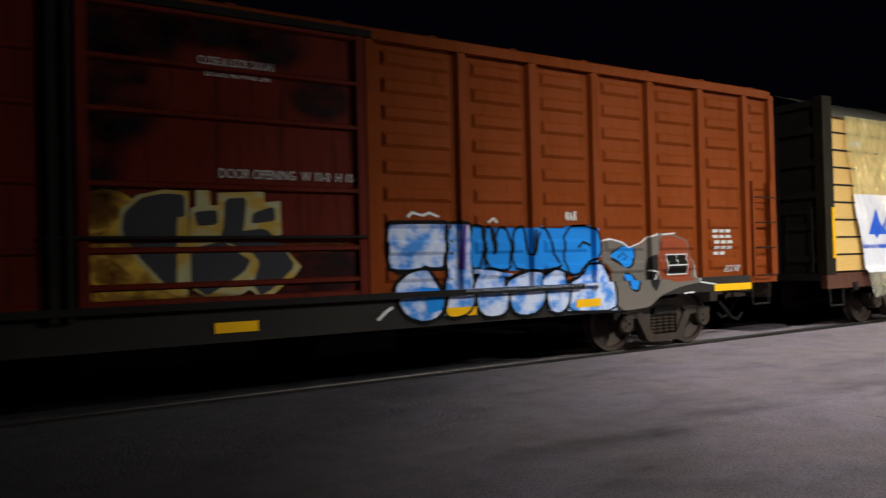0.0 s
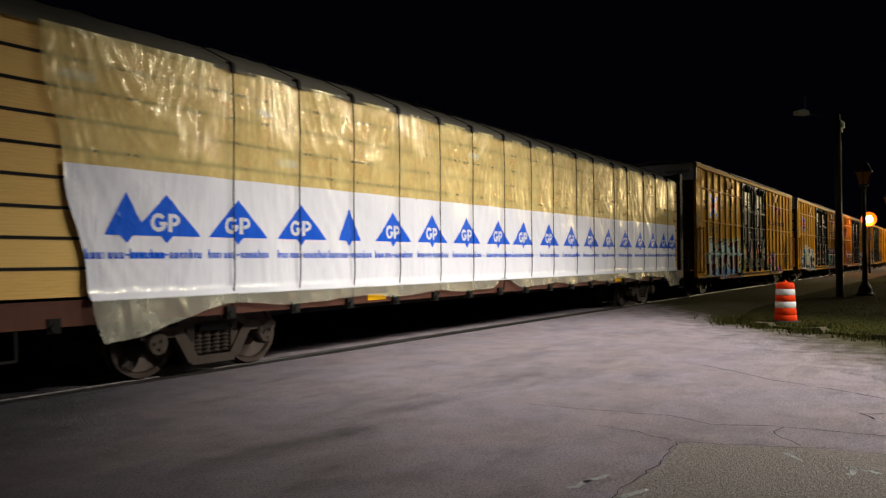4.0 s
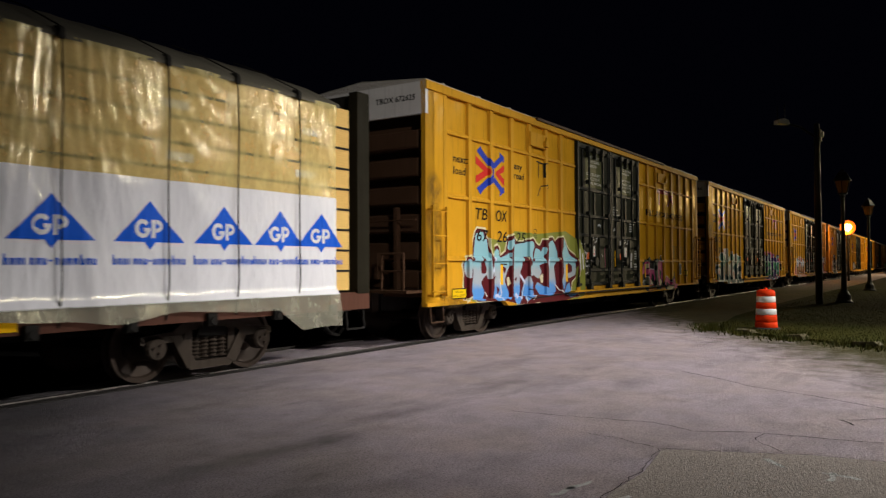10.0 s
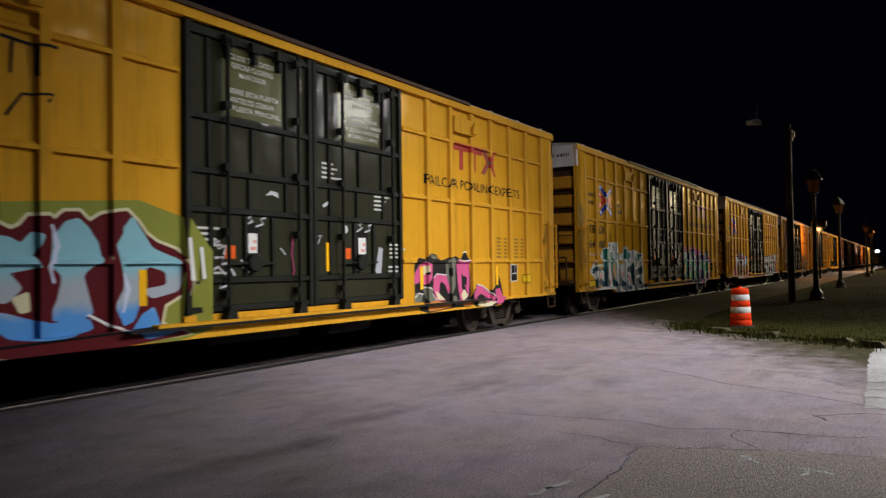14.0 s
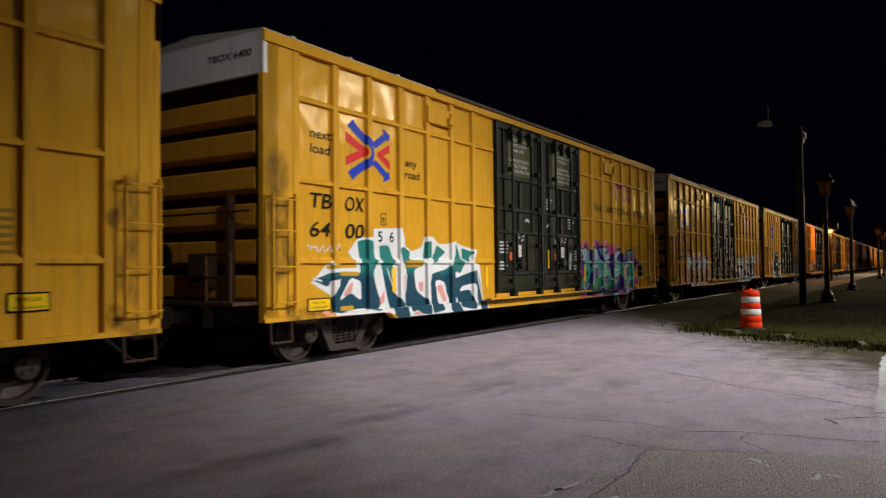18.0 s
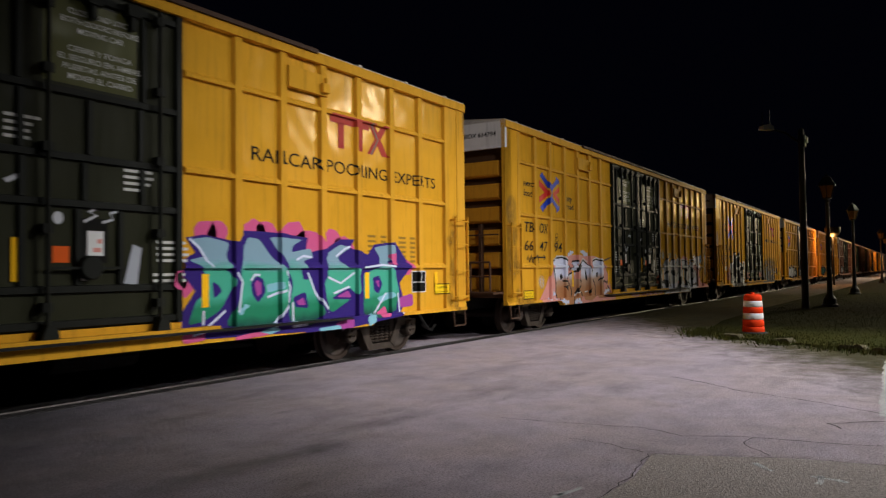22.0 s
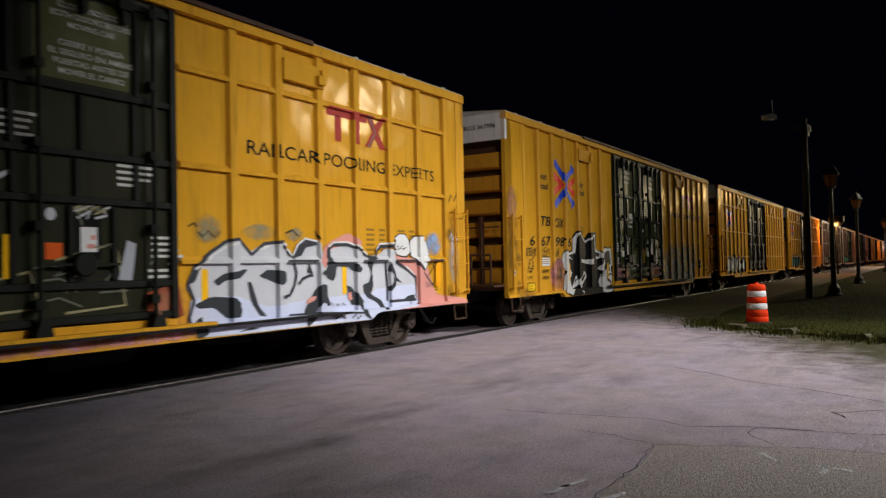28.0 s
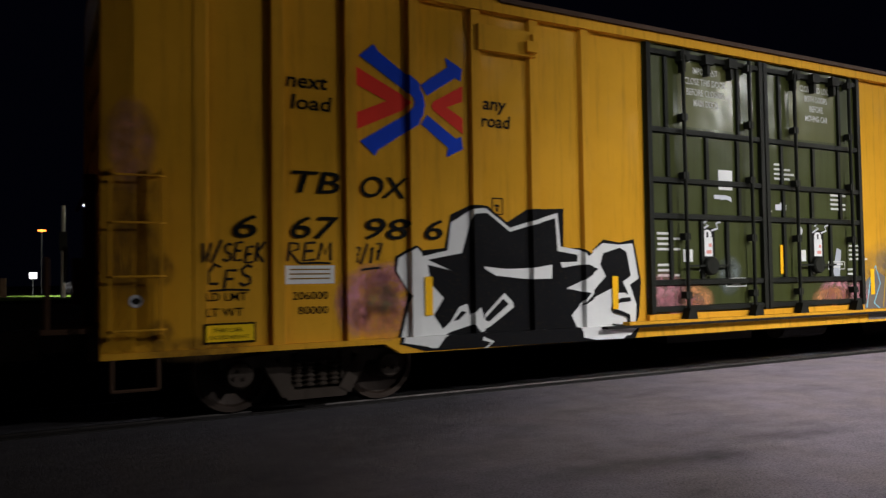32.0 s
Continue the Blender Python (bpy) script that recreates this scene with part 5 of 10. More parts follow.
    solid("door_guide", Shape().box(12.15, 14.45, RED_FACE - .17, RED_FACE - .1, 1.095, 1.125), SPRAY["ice"], car)
    for x in (12.2, 12.75, 13.3, 13.85, 14.4):
        solid("guide_bracket", Shape().box(x - .03, x + .03, RED_FACE - .165, RED_FACE - .09, 1.05, 1.095), SPRAY["ice"], car)
    # soot and rust on the doors
    for k, (x, z, w, h) in enumerate(((8.2, 3.85, .8, .45), (8.9, 3.95, .9, .25), (8.15, 3.2, .5, .6), (9.75, 3.9, .5, .3), (10.3, 3.35, .4, .3), (7.95, 2.5, .3, .7), (10.35, 1.45, .5, .35), (9.2, 1.2, 1.2, .16), (6.6, 3.3, 1.0, 1.2), (6.3, 2.0, 1.1, .9))):
        coat(car, flat, 1, "sootmist", blob(x, z, w, h, 14, 0, k))
    for k, (x, z, w, h) in enumerate(((8.05, 1.72, .3, .14), (8.2, 1.4, .28, .1), (7.95, 2.05, .16, .18), (9.0, 1.15, .5, .08), (10.2, 1.68, .5, .07))):
        coat(car, flat, 3.5, "rustmist", blob(x, z, w, h, 12, 0, k))
    lettering("chalk_note", [("60-K", 6.75, 1.28, .14, 0, .01, .42)], WHITE_INK, car, flat, .01)


def sprayed_first(car, rel):
    """Sky-blue and maroon piece before the doors; pink and black one after them."""

    coat(car, rel, 1, "lime", [(1.62, 1.67), (1.88, 2.29), (2.18, 2.27), (2.45, 2.06), (2.62, 2.07), (3.16, 2.02), (3.48, 2.27), (3.9, 2.27), (4.66, 2.24), (6.37, 2.37), (7.08, 2.18), (7.43, 1.76), (7.42, 0.72), (6.9, 0.57), (4.55, 0.67), (2.87, 0.67), (1.6, 0.77)])
    coat(car, rel, 2, "cream", [(1.4, 1), (1.42, 1.38), (1.37, 1.51), (1.46, 1.66), (1.61, 1.69), (1.68, 1.61), (1.73, 1.77), (1.78, 2.01), (1.85, 2.19), (1.94, 2.27), (2.26, 2.26), (2.33, 2.08), (2.39, 2.05), (2.41, 1.89), (2.44, 1.75), (2.53, 1.68), (2.6, 1.79), (2.67, 1.9), (2.79, 1.94), (2.88, 1.88), (2.92, 1.71), (3.16, 1.81), (3.22, 1.99), (3.26, 2.11), (3.39, 2.17), (3.54, 2.18), (3.64, 2.08), (3.64, 0.63), (2.95, 0.63), (2.82, 0.7), (2.6, 0.73), (1.79, 0.76), (1.65, 0.89), (1.43, 0.8)], [(3.54, 2.12), (3.75, 2.03), (3.96, 2.04), (4.3, 2.11), (4.53, 2.14), (4.65, 2.04), (4.83, 1.96), (4.92, 2), (5.02, 2.11), (5.22, 2.12), (5.31, 2.09), (5.42, 2.18), (5.6, 2.19), (5.72, 2.08), (5.87, 2.17), (6.06, 2.21), (6.21, 2.23), (6.36, 2.1), (6.47, 1.96), (6.63, 1.86), (6.92, 1.77), (7.08, 1.65), (7.11, 1.37), (7.04, 1.22), (6.74, 1.08), (6.68, 0.84), (7.07, 0.69), (6.12, 0.58), (5.01, 0.6), (4.06, 0.58), (3.54, 0.63)], grow=0.04)
    coat(car, rel, 3, "maroon", [(1.4, 1), (1.42, 1.38), (1.37, 1.51), (1.46, 1.66), (1.61, 1.69), (1.68, 1.61), (1.73, 1.77), (1.78, 2.01), (1.85, 2.19), (1.94, 2.27), (2.26, 2.26), (2.33, 2.08), (2.39, 2.05), (2.41, 1.89), (2.44, 1.75), (2.53, 1.68), (2.6, 1.79), (2.67, 1.9), (2.79, 1.94), (2.88, 1.88), (2.92, 1.71), (3.16, 1.81), (3.22, 1.99), (3.26, 2.11), (3.39, 2.17), (3.54, 2.18), (3.64, 2.08), (3.64, 0.63), (2.95, 0.63), (2.82, 0.7), (2.6, 0.73), (1.79, 0.76), (1.65, 0.89), (1.43, 0.8)], [(3.54, 2.12), (3.75, 2.03), (3.96, 2.04), (4.3, 2.11), (4.53, 2.14), (4.65, 2.04), (4.83, 1.96), (4.92, 2), (5.02, 2.11), (5.22, 2.12), (5.31, 2.09), (5.42, 2.18), (5.6, 2.19), (5.72, 2.08), (5.87, 2.17), (6.06, 2.21), (6.21, 2.23), (6.36, 2.1), (6.47, 1.96), (6.63, 1.86), (6.92, 1.77), (7.08, 1.65), (7.11, 1.37), (7.04, 1.22), (6.74, 1.08), (6.68, 0.84), (7.07, 0.69), (6.12, 0.58), (5.01, 0.6), (4.06, 0.58), (3.54, 0.63)])
    coat(car, rel, 4, "skyfade", [(1.76, 0.79), (1.61, 0.99), (1.66, 1.38), (1.76, 1.57), (1.81, 1.84), (1.87, 2.15), (2.04, 2.2), (2.18, 2.2), (2.26, 2.06), (2.34, 2.05), (2.38, 1.86), (2.45, 1.72), (2.48, 1.5), (2.53, 1.36), (2.48, 1.22), (2.37, 1.21), (2.33, 1.31), (2.23, 1.27), (2.08, 1.15), (2.23, 0.94), (2.12, 0.76)], [(1.43, 1.38), (1.42, 1.54), (1.5, 1.63), (1.61, 1.63), (1.67, 1.51), (1.63, 1.25), (1.54, 1.24)], [(2.53, 1.25), (2.53, 1.43), (2.62, 1.59), (2.65, 1.79), (2.77, 1.87), (2.85, 1.82), (2.89, 1.66), (3.24, 1.74), (3.37, 1.8), (3.37, 1.51), (3.22, 1.35), (3.1, 1.18), (3.29, 0.89), (3.26, 0.74), (3.05, 0.79), (2.94, 0.67), (2.68, 0.69), (2.49, 0.81), (2.6, 1.14), (2.73, 1.27)], [(3.24, 1.89), (3.29, 2.03), (3.44, 2.1), (3.58, 2.07), (3.6, 1.98), (3.44, 1.93), (3.32, 1.83)], soft=1)
    coat(car, rel, 4, "skyfade", [(3.41, 0.77), (3.44, 1.92), (3.64, 1.98), (4.07, 2.02), (4.35, 2.07), (4.55, 2.04), (4.59, 1.93), (4.47, 1.76), (4.35, 1.57), (4.27, 1.7), (3.98, 1.7), (3.96, 1.49), (3.83, 1.33), (3.81, 0.86), (3.64, 0.62), (3.48, 0.66)], [(3.9, 0.89), (4.07, 1.17), (4.24, 1.26), (4.43, 1.03), (4.55, 0.8), (4.29, 0.75), (4.04, 0.67), (3.93, 0.73)], [(4.29, 1.24), (4.27, 1.47), (4.48, 1.57), (4.63, 1.91), (4.83, 1.88), (4.93, 1.82), (5.05, 1.95), (5.18, 1.91), (5.07, 1.7), (5.15, 1.55), (4.83, 1.49), (4.96, 1.34), (4.77, 1.17), (4.47, 1.3)], [(4.58, 0.98), (4.71, 1.11), (5.02, 1.01), (5.25, 0.95), (5.72, 0.98), (5.77, 0.84), (5.28, 0.76), (4.83, 0.8)], soft=1)
    coat(car, rel, 4, "skyfade", [(5.22, 1.62), (5.26, 1.84), (5.42, 2.07), (5.59, 2.12), (5.74, 1.98), (5.84, 1.85), (5.89, 1.64), (5.64, 1.48), (5.72, 1.2), (5.77, 1.02), (5.52, 0.92), (5.23, 0.99), (5.33, 1.2), (5.39, 1.46)], [(6.12, 0.84), (6, 1.1), (6.13, 1.33), (6.07, 1.59), (6.01, 1.8), (6.13, 1.99), (6.28, 2.18), (6.44, 1.96), (6.56, 1.79), (6.92, 1.66), (7.06, 1.45), (6.94, 1.24), (6.55, 1.16), (6.4, 1.28), (6.76, 1.33), (6.75, 1.49), (6.51, 1.56), (6.4, 1.47), (6.43, 1.23), (6.3, 0.9)], [(6.27, 0.79), (6.4, 0.98), (6.58, 1.07), (6.68, 0.81), (6.97, 0.75), (6.42, 0.67)], soft=1)
    coat(car, rel, 5, "maroon", [(2.08, 1.42), (2.12, 1.71), (2.22, 1.61), (2.33, 1.43), (2.28, 1.33), (2.12, 1.33)], [(2.97, 1.5), (3.19, 1.44), (3.1, 1.31)], [(3.49, 1.19), (3.69, 1.24), (3.64, 1.14)], [(2.74, 1.07), (2.88, 0.97), (2.77, 0.85)], soft=1)
    coat(car, rel, 5, "cream", [(3.19, 1.23), (3.32, 1.25), (3.34, 1.08), (3.24, 1.04)], [(4.83, 1.24), (5.02, 1.31), (5.04, 1.09), (4.92, 1.07)], [(4.35, 0.6), (4.64, 0.64), (4.76, 0.56)], soft=1)
    stroke(car, rel, 6, "maroon", 0.025, [(1.75, 1.57), (1.66, 1.38), (1.61, 0.99)])
    stroke(car, rel, 6, "maroon", 0.025, [(2.38, 1.86), (2.45, 1.72), (2.48, 1.5), (2.53, 1.36)])
    stroke(car, rel, 6, "maroon", 0.025, [(3.37, 1.8), (3.37, 1.51), (3.22, 1.35)])
    stroke(car, rel, 6, "maroon", 0.025, [(4.59, 1.93), (4.47, 1.76), (4.35, 1.57)])
    stroke(car, rel, 6, "maroon", 0.025, [(5.07, 1.7), (5.15, 1.55), (4.83, 1.49)])
    stroke(car, rel, 6, "maroon", 0.025, [(5.74, 1.98), (5.84, 1.85), (5.89, 1.64)])
    stroke(car, rel, 6, "maroon", 0.025, [(6.01, 1.8), (6.07, 1.59), (6.13, 1.33)])
    stroke(car, rel, 7, "frost", 0.07, [(2.64, 1.68), (2.58, 1.5), (2.51, 1.36)])
    stroke(car, rel, 7, "frost", 0.07, [(5.25, 2.03), (5.34, 1.79), (5.23, 1.57), (5.28, 1.38)])
    stroke(car, rel, 7, "frost", 0.07, [(6.13, 1.48), (6.22, 1.29), (6.12, 1.01)])
    stroke(car, rel, 7, "frost", 0.07, [(3.83, 1.29), (3.96, 1.19), (4.09, 1.09)])
    stroke(car, rel, 7, "frost", 0.07, [(2.68, 0.84), (2.79, 0.86), (2.88, 0.8)])
    stroke(car, rel, 7, "frost", 0.07, [(3.48, 0.78), (3.64, 0.85), (3.76, 0.74)])
    stroke(car, rel, 7, "white", 0.03, [(2.88, 1.21), (2.95, 0.91), (2.88, 0.68)])
    stroke(car, rel, 7, "white", 0.03, [(2.23, 0.95), (2.33, 0.84)])
    stroke(car, rel, 7, "white", 0.03, [(4.35, 0.7), (4.52, 0.82)])
    stroke(car, rel, 7, "white", 0.03, [(5.69, 1.02), (5.97, 0.87), (6.27, 0.76)])
    stroke(car, rel, 7, "white", 0.03, [(4.04, 0.65), (3.93, 0.85), (4.07, 1.13)])
    stroke(car, rel, 9, "white", 0.06, [(7.05, 1.93), (7.1, 1.37)])
    stroke(car, rel, 9, "white", 0.06, [(7.23, 1.81), (7.28, 1.39)])
    stroke(car, rel, 11, "black", 0.025, [(4.03, 0.79), (4.28, 0.73), (6.76, 0.81)])
    stroke(car, rel, 11, "black", 0.025, [(2.9, 1.53), (3.2, 1.52)])
    stroke(car, rel, 11, "black", 0.025, [(4.22, 0.95), (4.36, 0.93)])

    coat(car, rel, 1, "soot", [(12.37, 0.69), (12.38, 1.64), (12.55, 1.69), (12.73, 1.66), (12.85, 1.77), (13.17, 1.76), (13.24, 1.63), (13.48, 1.67), (13.66, 1.7), (13.92, 1.73), (14.11, 1.65), (14.28, 1.84), (14.44, 1.7), (14.51, 1.31), (14.52, 0.88), (14.43, 0.66), (13.57, 0.67), (12.72, 0.62)], soft=1)
    coat(car, rel, 1, "soot", [(14.47, 0.66), (14.54, 0.97), (14.79, 1.14), (15.08, 1.08), (15.35, 0.94), (15.66, 1.12), (15.68, 1.29), (15.87, 1.27), (16.06, 0.81), (15.88, 0.64), (15.25, 0.59)], soft=1)
    coat(car, rel, 2, "pink", [(12.37, 1.38), (12.61, 1.61), (12.63, 1.25), (12.37, 1.17)], [(12.62, 1.63), (13, 1.54), (13, 1.36), (12.72, 1.14), (12.62, 1.25)], [(13.05, 1.29), (13.17, 1.37), (13.54, 1.34), (13.65, 1.07), (13.61, 0.93), (13.49, 1.15), (13.3, 1.22), (13.24, 0.97), (13.52, 0.82), (13.16, 0.84), (13.03, 1.06)], [(13.92, 1.67), (14.15, 1.63), (14.44, 1.63), (14.48, 1.17), (14.43, 0.87), (14.27, 1.11), (14.19, 1.32), (14.13, 1.39), (14.15, 1.04), (14.33, 0.89), (14.1, 0.76), (13.99, 1.12)], soft=1)
    coat(car, rel, 2, "khaki", [(12.63, 1.13), (12.88, 1.12), (13.16, 0.84), (12.84, 0.8), (12.73, 0.93)], [(13.51, 1.63), (13.77, 1.7), (13.88, 1.6), (13.77, 1.33), (13.85, 1.2), (13.66, 0.93), (13.52, 1.21)], [(12.85, 1.75), (13.16, 1.73), (13.17, 1.66), (12.88, 1.68)], [(13.69, 0.91), (13.91, 0.92), (14.03, 0.7), (13.72, 0.7)], soft=1)
    coat(car, rel, 2, "khaki", [(12.37, 1.03), (12.66, 0.98), (12.6, 0.78), (12.37, 0.77)], soft=1)
    coat(car, rel, 3, "cream", [(12.63, 1.52), (12.82, 1.54), (12.85, 1.39), (12.66, 1.35)], [(13.11, 1.04), (13.26, 0.97), (13.47, 0.84), (13.2, 0.85)], [(14.23, 1.04), (14.43, 0.89), (14.19, 0.77), (14.12, 0.91)], [(14.74, 0.79), (15.35, 0.73), (15.6, 0.71), (15.25, 0.62), (14.69, 0.65)], soft=1)
    coat(car, rel, 3, "blush", [(12.72, 0.81), (13.16, 0.84), (13.58, 0.76), (13.57, 0.69), (12.72, 0.64)], [(14.03, 0.78), (14.43, 0.78), (14.43, 0.68), (14.04, 0.68)], soft=1)
    coat(car, rel, 3, "pink", [(14.57, 0.96), (14.83, 1.1), (15.08, 1.05), (15.57, 0.79), (15.35, 0.78), (14.97, 0.91), (14.83, 0.86), (14.69, 0.76), (14.59, 0.77)], [(15.64, 0.98), (15.87, 1.01), (16.03, 0.81), (15.86, 0.66), (15.53, 0.66), (15.59, 0.81)], soft=1)
    coat(car, rel, 4, "soot", [(13.62, 1.47), (13.69, 1.5), (13.71, 1.33), (13.64, 1.3)], [(12.74, 1.38), (12.82, 1.43), (12.87, 1.38), (12.8, 1.34)], [(14.18, 1.32), (14.36, 1.28), (14.34, 1.1), (14.24, 1.14)], [(14.83, 0.86), (15.01, 0.85), (14.89, 0.77)], soft=1)
    stroke(car, rel, 5, "white", 0.022, [(13.05, 1.29), (13.17, 1.37), (13.54, 1.34)])
    stroke(car, rel, 5, "white", 0.022, [(12.63, 1.13), (12.87, 1.09), (13.16, 0.84)])
    stroke(car, rel, 5, "white", 0.022, [(13.96, 1.65), (14.15, 1.62), (14.44, 1.64)])
    stroke(car, rel, 5, "white", 0.022, [(14.79, 1.12), (15.08, 1.07), (15.65, 0.79)])
    stroke(car, rel, 5, "white", 0.022, [(14.2, 1.8), (14.36, 1.82)])
    stroke(car, rel, 5, "white", 0.022, [(12.37, 0.92), (12.51, 1.01), (12.66, 0.98)])
    stroke(car, rel, 5, "pink", 0.04, [(15.11, 0.8), (15.2, 0.72)])
    stroke(car, rel, 5, "pink", 0.04, [(15.2, 0.81), (15.11, 0.71)])
    stroke(car, rel, 5, "pink", 0.04, [(15.35, 0.79), (15.47, 0.71)])
    stroke(car, rel, 5, "pink", 0.04, [(15.46, 0.8), (15.37, 0.71)])
    shut = ([], [], lambda x, z: .024, PANEL_Y)

    stroke(car, shut, 1, "chalk", 0.035, [(7.49, 1.86), (7.6, 1.9), (7.58, 1.79), (7.72, 1.84), (7.68, 1.71)])
    stroke(car, shut, 1, "chalk", 0.035, [(7.52, 1.67), (7.68, 1.68), (7.64, 1.58), (7.8, 1.61)])
    stroke(car, shut, 1, "chalk", 0.035, [(7.48, 1.5), (7.58, 1.55), (7.7, 1.45), (7.82, 1.51), (7.88, 1.42)])
    stroke(car, shut, 1, "chalk", 0.035, [(7.52, 1.35), (7.64, 1.38), (7.6, 1.26), (7.78, 1.3)])
    stroke(car, shut, 1, "chalk", 0.035, [(7.16, 1.87), (7.22, 1.73), (7.11, 1.58)])
    stroke(car, shut, 1, "chalk", 0.035, [(7.99, 1.64), (8.09, 1.57), (8.05, 1.48)])
    stroke(car, shut, 2, "pink", 0.03, [(9.04, 2.0), (9.01, 1.74), (9.06, 1.48), (8.98, 1.31)])
    stroke(car, shut, 3, "chalk", 0.02, [(9.53, 2.01), (9.69, 2.03), (9.61, 1.9)])
    stroke(car, shut, 3, "chalk", 0.02, [(8.77, 1.82), (8.87, 1.72)])
    stroke(car, rel, 3, "soot", .035, [(4.72, 3.98), (5.05, 3.95), (5.35, 3.99)])
    stroke(car, rel, 3, "soot", .03, [(4.85, 3.95), (4.83, 3.6)])
    stroke(car, rel, 3, "soot", .03, [(5.1, 3.95), (5.1, 3.62)])
    stroke(car, rel, 3, "soot", .03, [(4.78, 3.15), (4.95, 3.4), (5.3, 3.45), (5.2, 3.35)])


def sprayed_second(car, rel):
    """Teal, navy and white piece before the doors; green and violet one after them."""

    coat(car, rel, 1, "white", [(1.04, 1.29), (1.49, 1.64), (1.64, 1.51), (2.18, 1.52), (1.94, 1.78), (2.22, 2.03), (2.56, 2.04), (2.78, 2.2), (3.4, 2.23), (3.52, 1.88), (3.52, 0.6), (2.82, 0.63), (2.78, 0.73), (1.53, 0.75), (1.5, 1.08)], [(3.45, 1.96), (3.76, 1.81), (4.09, 1.89), (4.21, 2.1), (4.5, 2.11), (4.71, 1.97), (5.06, 1.98), (5.29, 2.05), (5.53, 1.97), (6.14, 1.87), (5.99, 1.6), (6.33, 1.56), (6.48, 0.78), (6.58, 0.56), (6.09, 0.5), (4.73, 0.57), (3.45, 0.59)])
    coat(car, rel, 2, "tealdark", [(1.08, 1.33), (1.53, 1.45), (1.84, 1.44), (1.8, 1.34), (1.51, 1.32), (1.44, 1.21)], [(2.18, 1.96), (2.39, 2), (2.56, 1.97), (2.71, 1.57), (2.61, 1.43), (2.71, 1.13), (2.84, 0.91), (2.71, 0.76), (2.32, 0.84), (1.53, 0.78), (1.49, 1.04), (1.83, 1.41), (2.27, 1.41), (2.22, 1.75)], [(2.78, 1.9), (3.06, 1.91), (3.22, 1.61), (3.13, 1.44), (3.22, 1.11), (3.52, 0.83), (3.61, 0.61), (3.17, 0.62), (3.01, 0.97), (2.87, 1.46), (2.81, 1.64)], [(3.33, 1.86), (3.5, 1.9), (3.73, 1.81), (3.68, 1.65), (4.11, 1.63), (4.17, 1.55), (3.84, 1.47), (3.92, 1.08), (4.28, 0.9), (4.34, 0.6), (3.71, 0.68), (3.48, 0.95), (3.6, 1.1), (3.61, 1.49), (3.44, 1.58)], soft=1)
    coat(car, rel, 2, "tealdark", [(4.21, 2.02), (4.47, 2.07), (4.38, 1.71), (4.14, 1.66)], [(4.5, 1.77), (4.63, 1.95), (4.97, 1.82), (4.63, 1.65), (4.43, 1.58)], [(4.32, 1.3), (4.5, 1.4), (4.95, 1.47), (5.15, 1.56), (5.34, 2.05), (5.56, 1.65), (5.7, 1.58), (5.52, 1.38), (5.23, 1.47), (5.27, 0.85), (5.54, 0.54), (5.05, 0.58), (4.94, 1.21), (4.59, 1.28), (4.64, 0.88), (4.82, 0.68), (4.35, 0.63)], [(5.57, 1.92), (6.05, 1.84), (5.75, 1.6), (5.58, 1.69)], soft=1)
    coat(car, rel, 2, "tealdark", [(5.25, 1.28), (6.1, 1.46), (6.28, 1.37), (6.54, 0.57), (6.24, 0.55), (6.1, 1.18), (5.55, 1.12), (5.41, 0.84), (5.28, 1.03)], [(5.38, 0.71), (5.46, 1.02), (5.92, 1.05), (6.09, 0.62)], soft=1)
    coat(car, rel, 3, "white", [(1.69, 0.97), (2, 1.36), (2.27, 1.29), (2.28, 0.96), (2, 1.11)], [(3.4, 1.41), (3.63, 1.41), (3.57, 1.04), (3.44, 1.07)], [(3.9, 1.33), (4.19, 1.3), (4.21, 1.03), (4.01, 1.04)], [(4.54, 1.23), (4.8, 1.27), (5.11, 0.81), (4.83, 0.79)], soft=1)
    coat(car, rel, 3, "white", [(2.04, 0.74), (2.16, 0.8), (2.3, 0.72)], [(3.6, 0.63), (3.81, 0.74), (4.08, 0.61)], soft=1)
    coat(car, rel, 4, "rose", [(1.81, 1.07), (1.95, 1.23), (2.07, 1.3), (2.03, 1.12), (1.9, 1.06)], [(2.78, 0.97), (2.93, 1.13), (2.93, 0.93), (2.82, 0.86)], [(3.44, 1.38), (3.59, 1.38), (3.54, 1.06), (3.45, 1.1)], [(3.98, 1.24), (4.15, 1.25), (4.14, 1.07), (4.03, 1.07)], soft=1)
    coat(car, rel, 4, "rose", [(4.61, 1.14), (4.8, 1.18), (5, 0.86), (4.86, 0.82)], [(2.82, 0.71), (2.97, 0.75), (3.03, 0.63), (2.87, 0.62)], [(3.66, 0.65), (3.85, 0.72), (3.99, 0.63)], [(1.27, 0.81), (1.46, 0.86), (1.47, 0.76), (1.27, 0.76)], soft=1)
    coat(car, rel, 5, "mustard", [(1.71, 1.46), (2.22, 1.45), (2.22, 1.38), (1.74, 1.39)], [(1.69, 0.89), (2.06, 0.9), (2.08, 0.82), (1.69, 0.82)], [(3.52, 1.65), (4.09, 1.65), (4.1, 1.52), (3.56, 1.52)], [(1.39, 1.55), (1.64, 1.58), (1.65, 1.51), (1.4, 1.5)], soft=1)
    stroke(car, rel, 6, "white", 0.03, [(1.08, 1.36), (1.29, 1.31)])
    stroke(car, rel, 6, "white", 0.03, [(2.69, 1.64), (2.74, 1.43), (2.84, 1.2)])
    stroke(car, rel, 6, "white", 0.03, [(3.01, 1.5), (3.2, 1.11), (3.48, 0.87)])
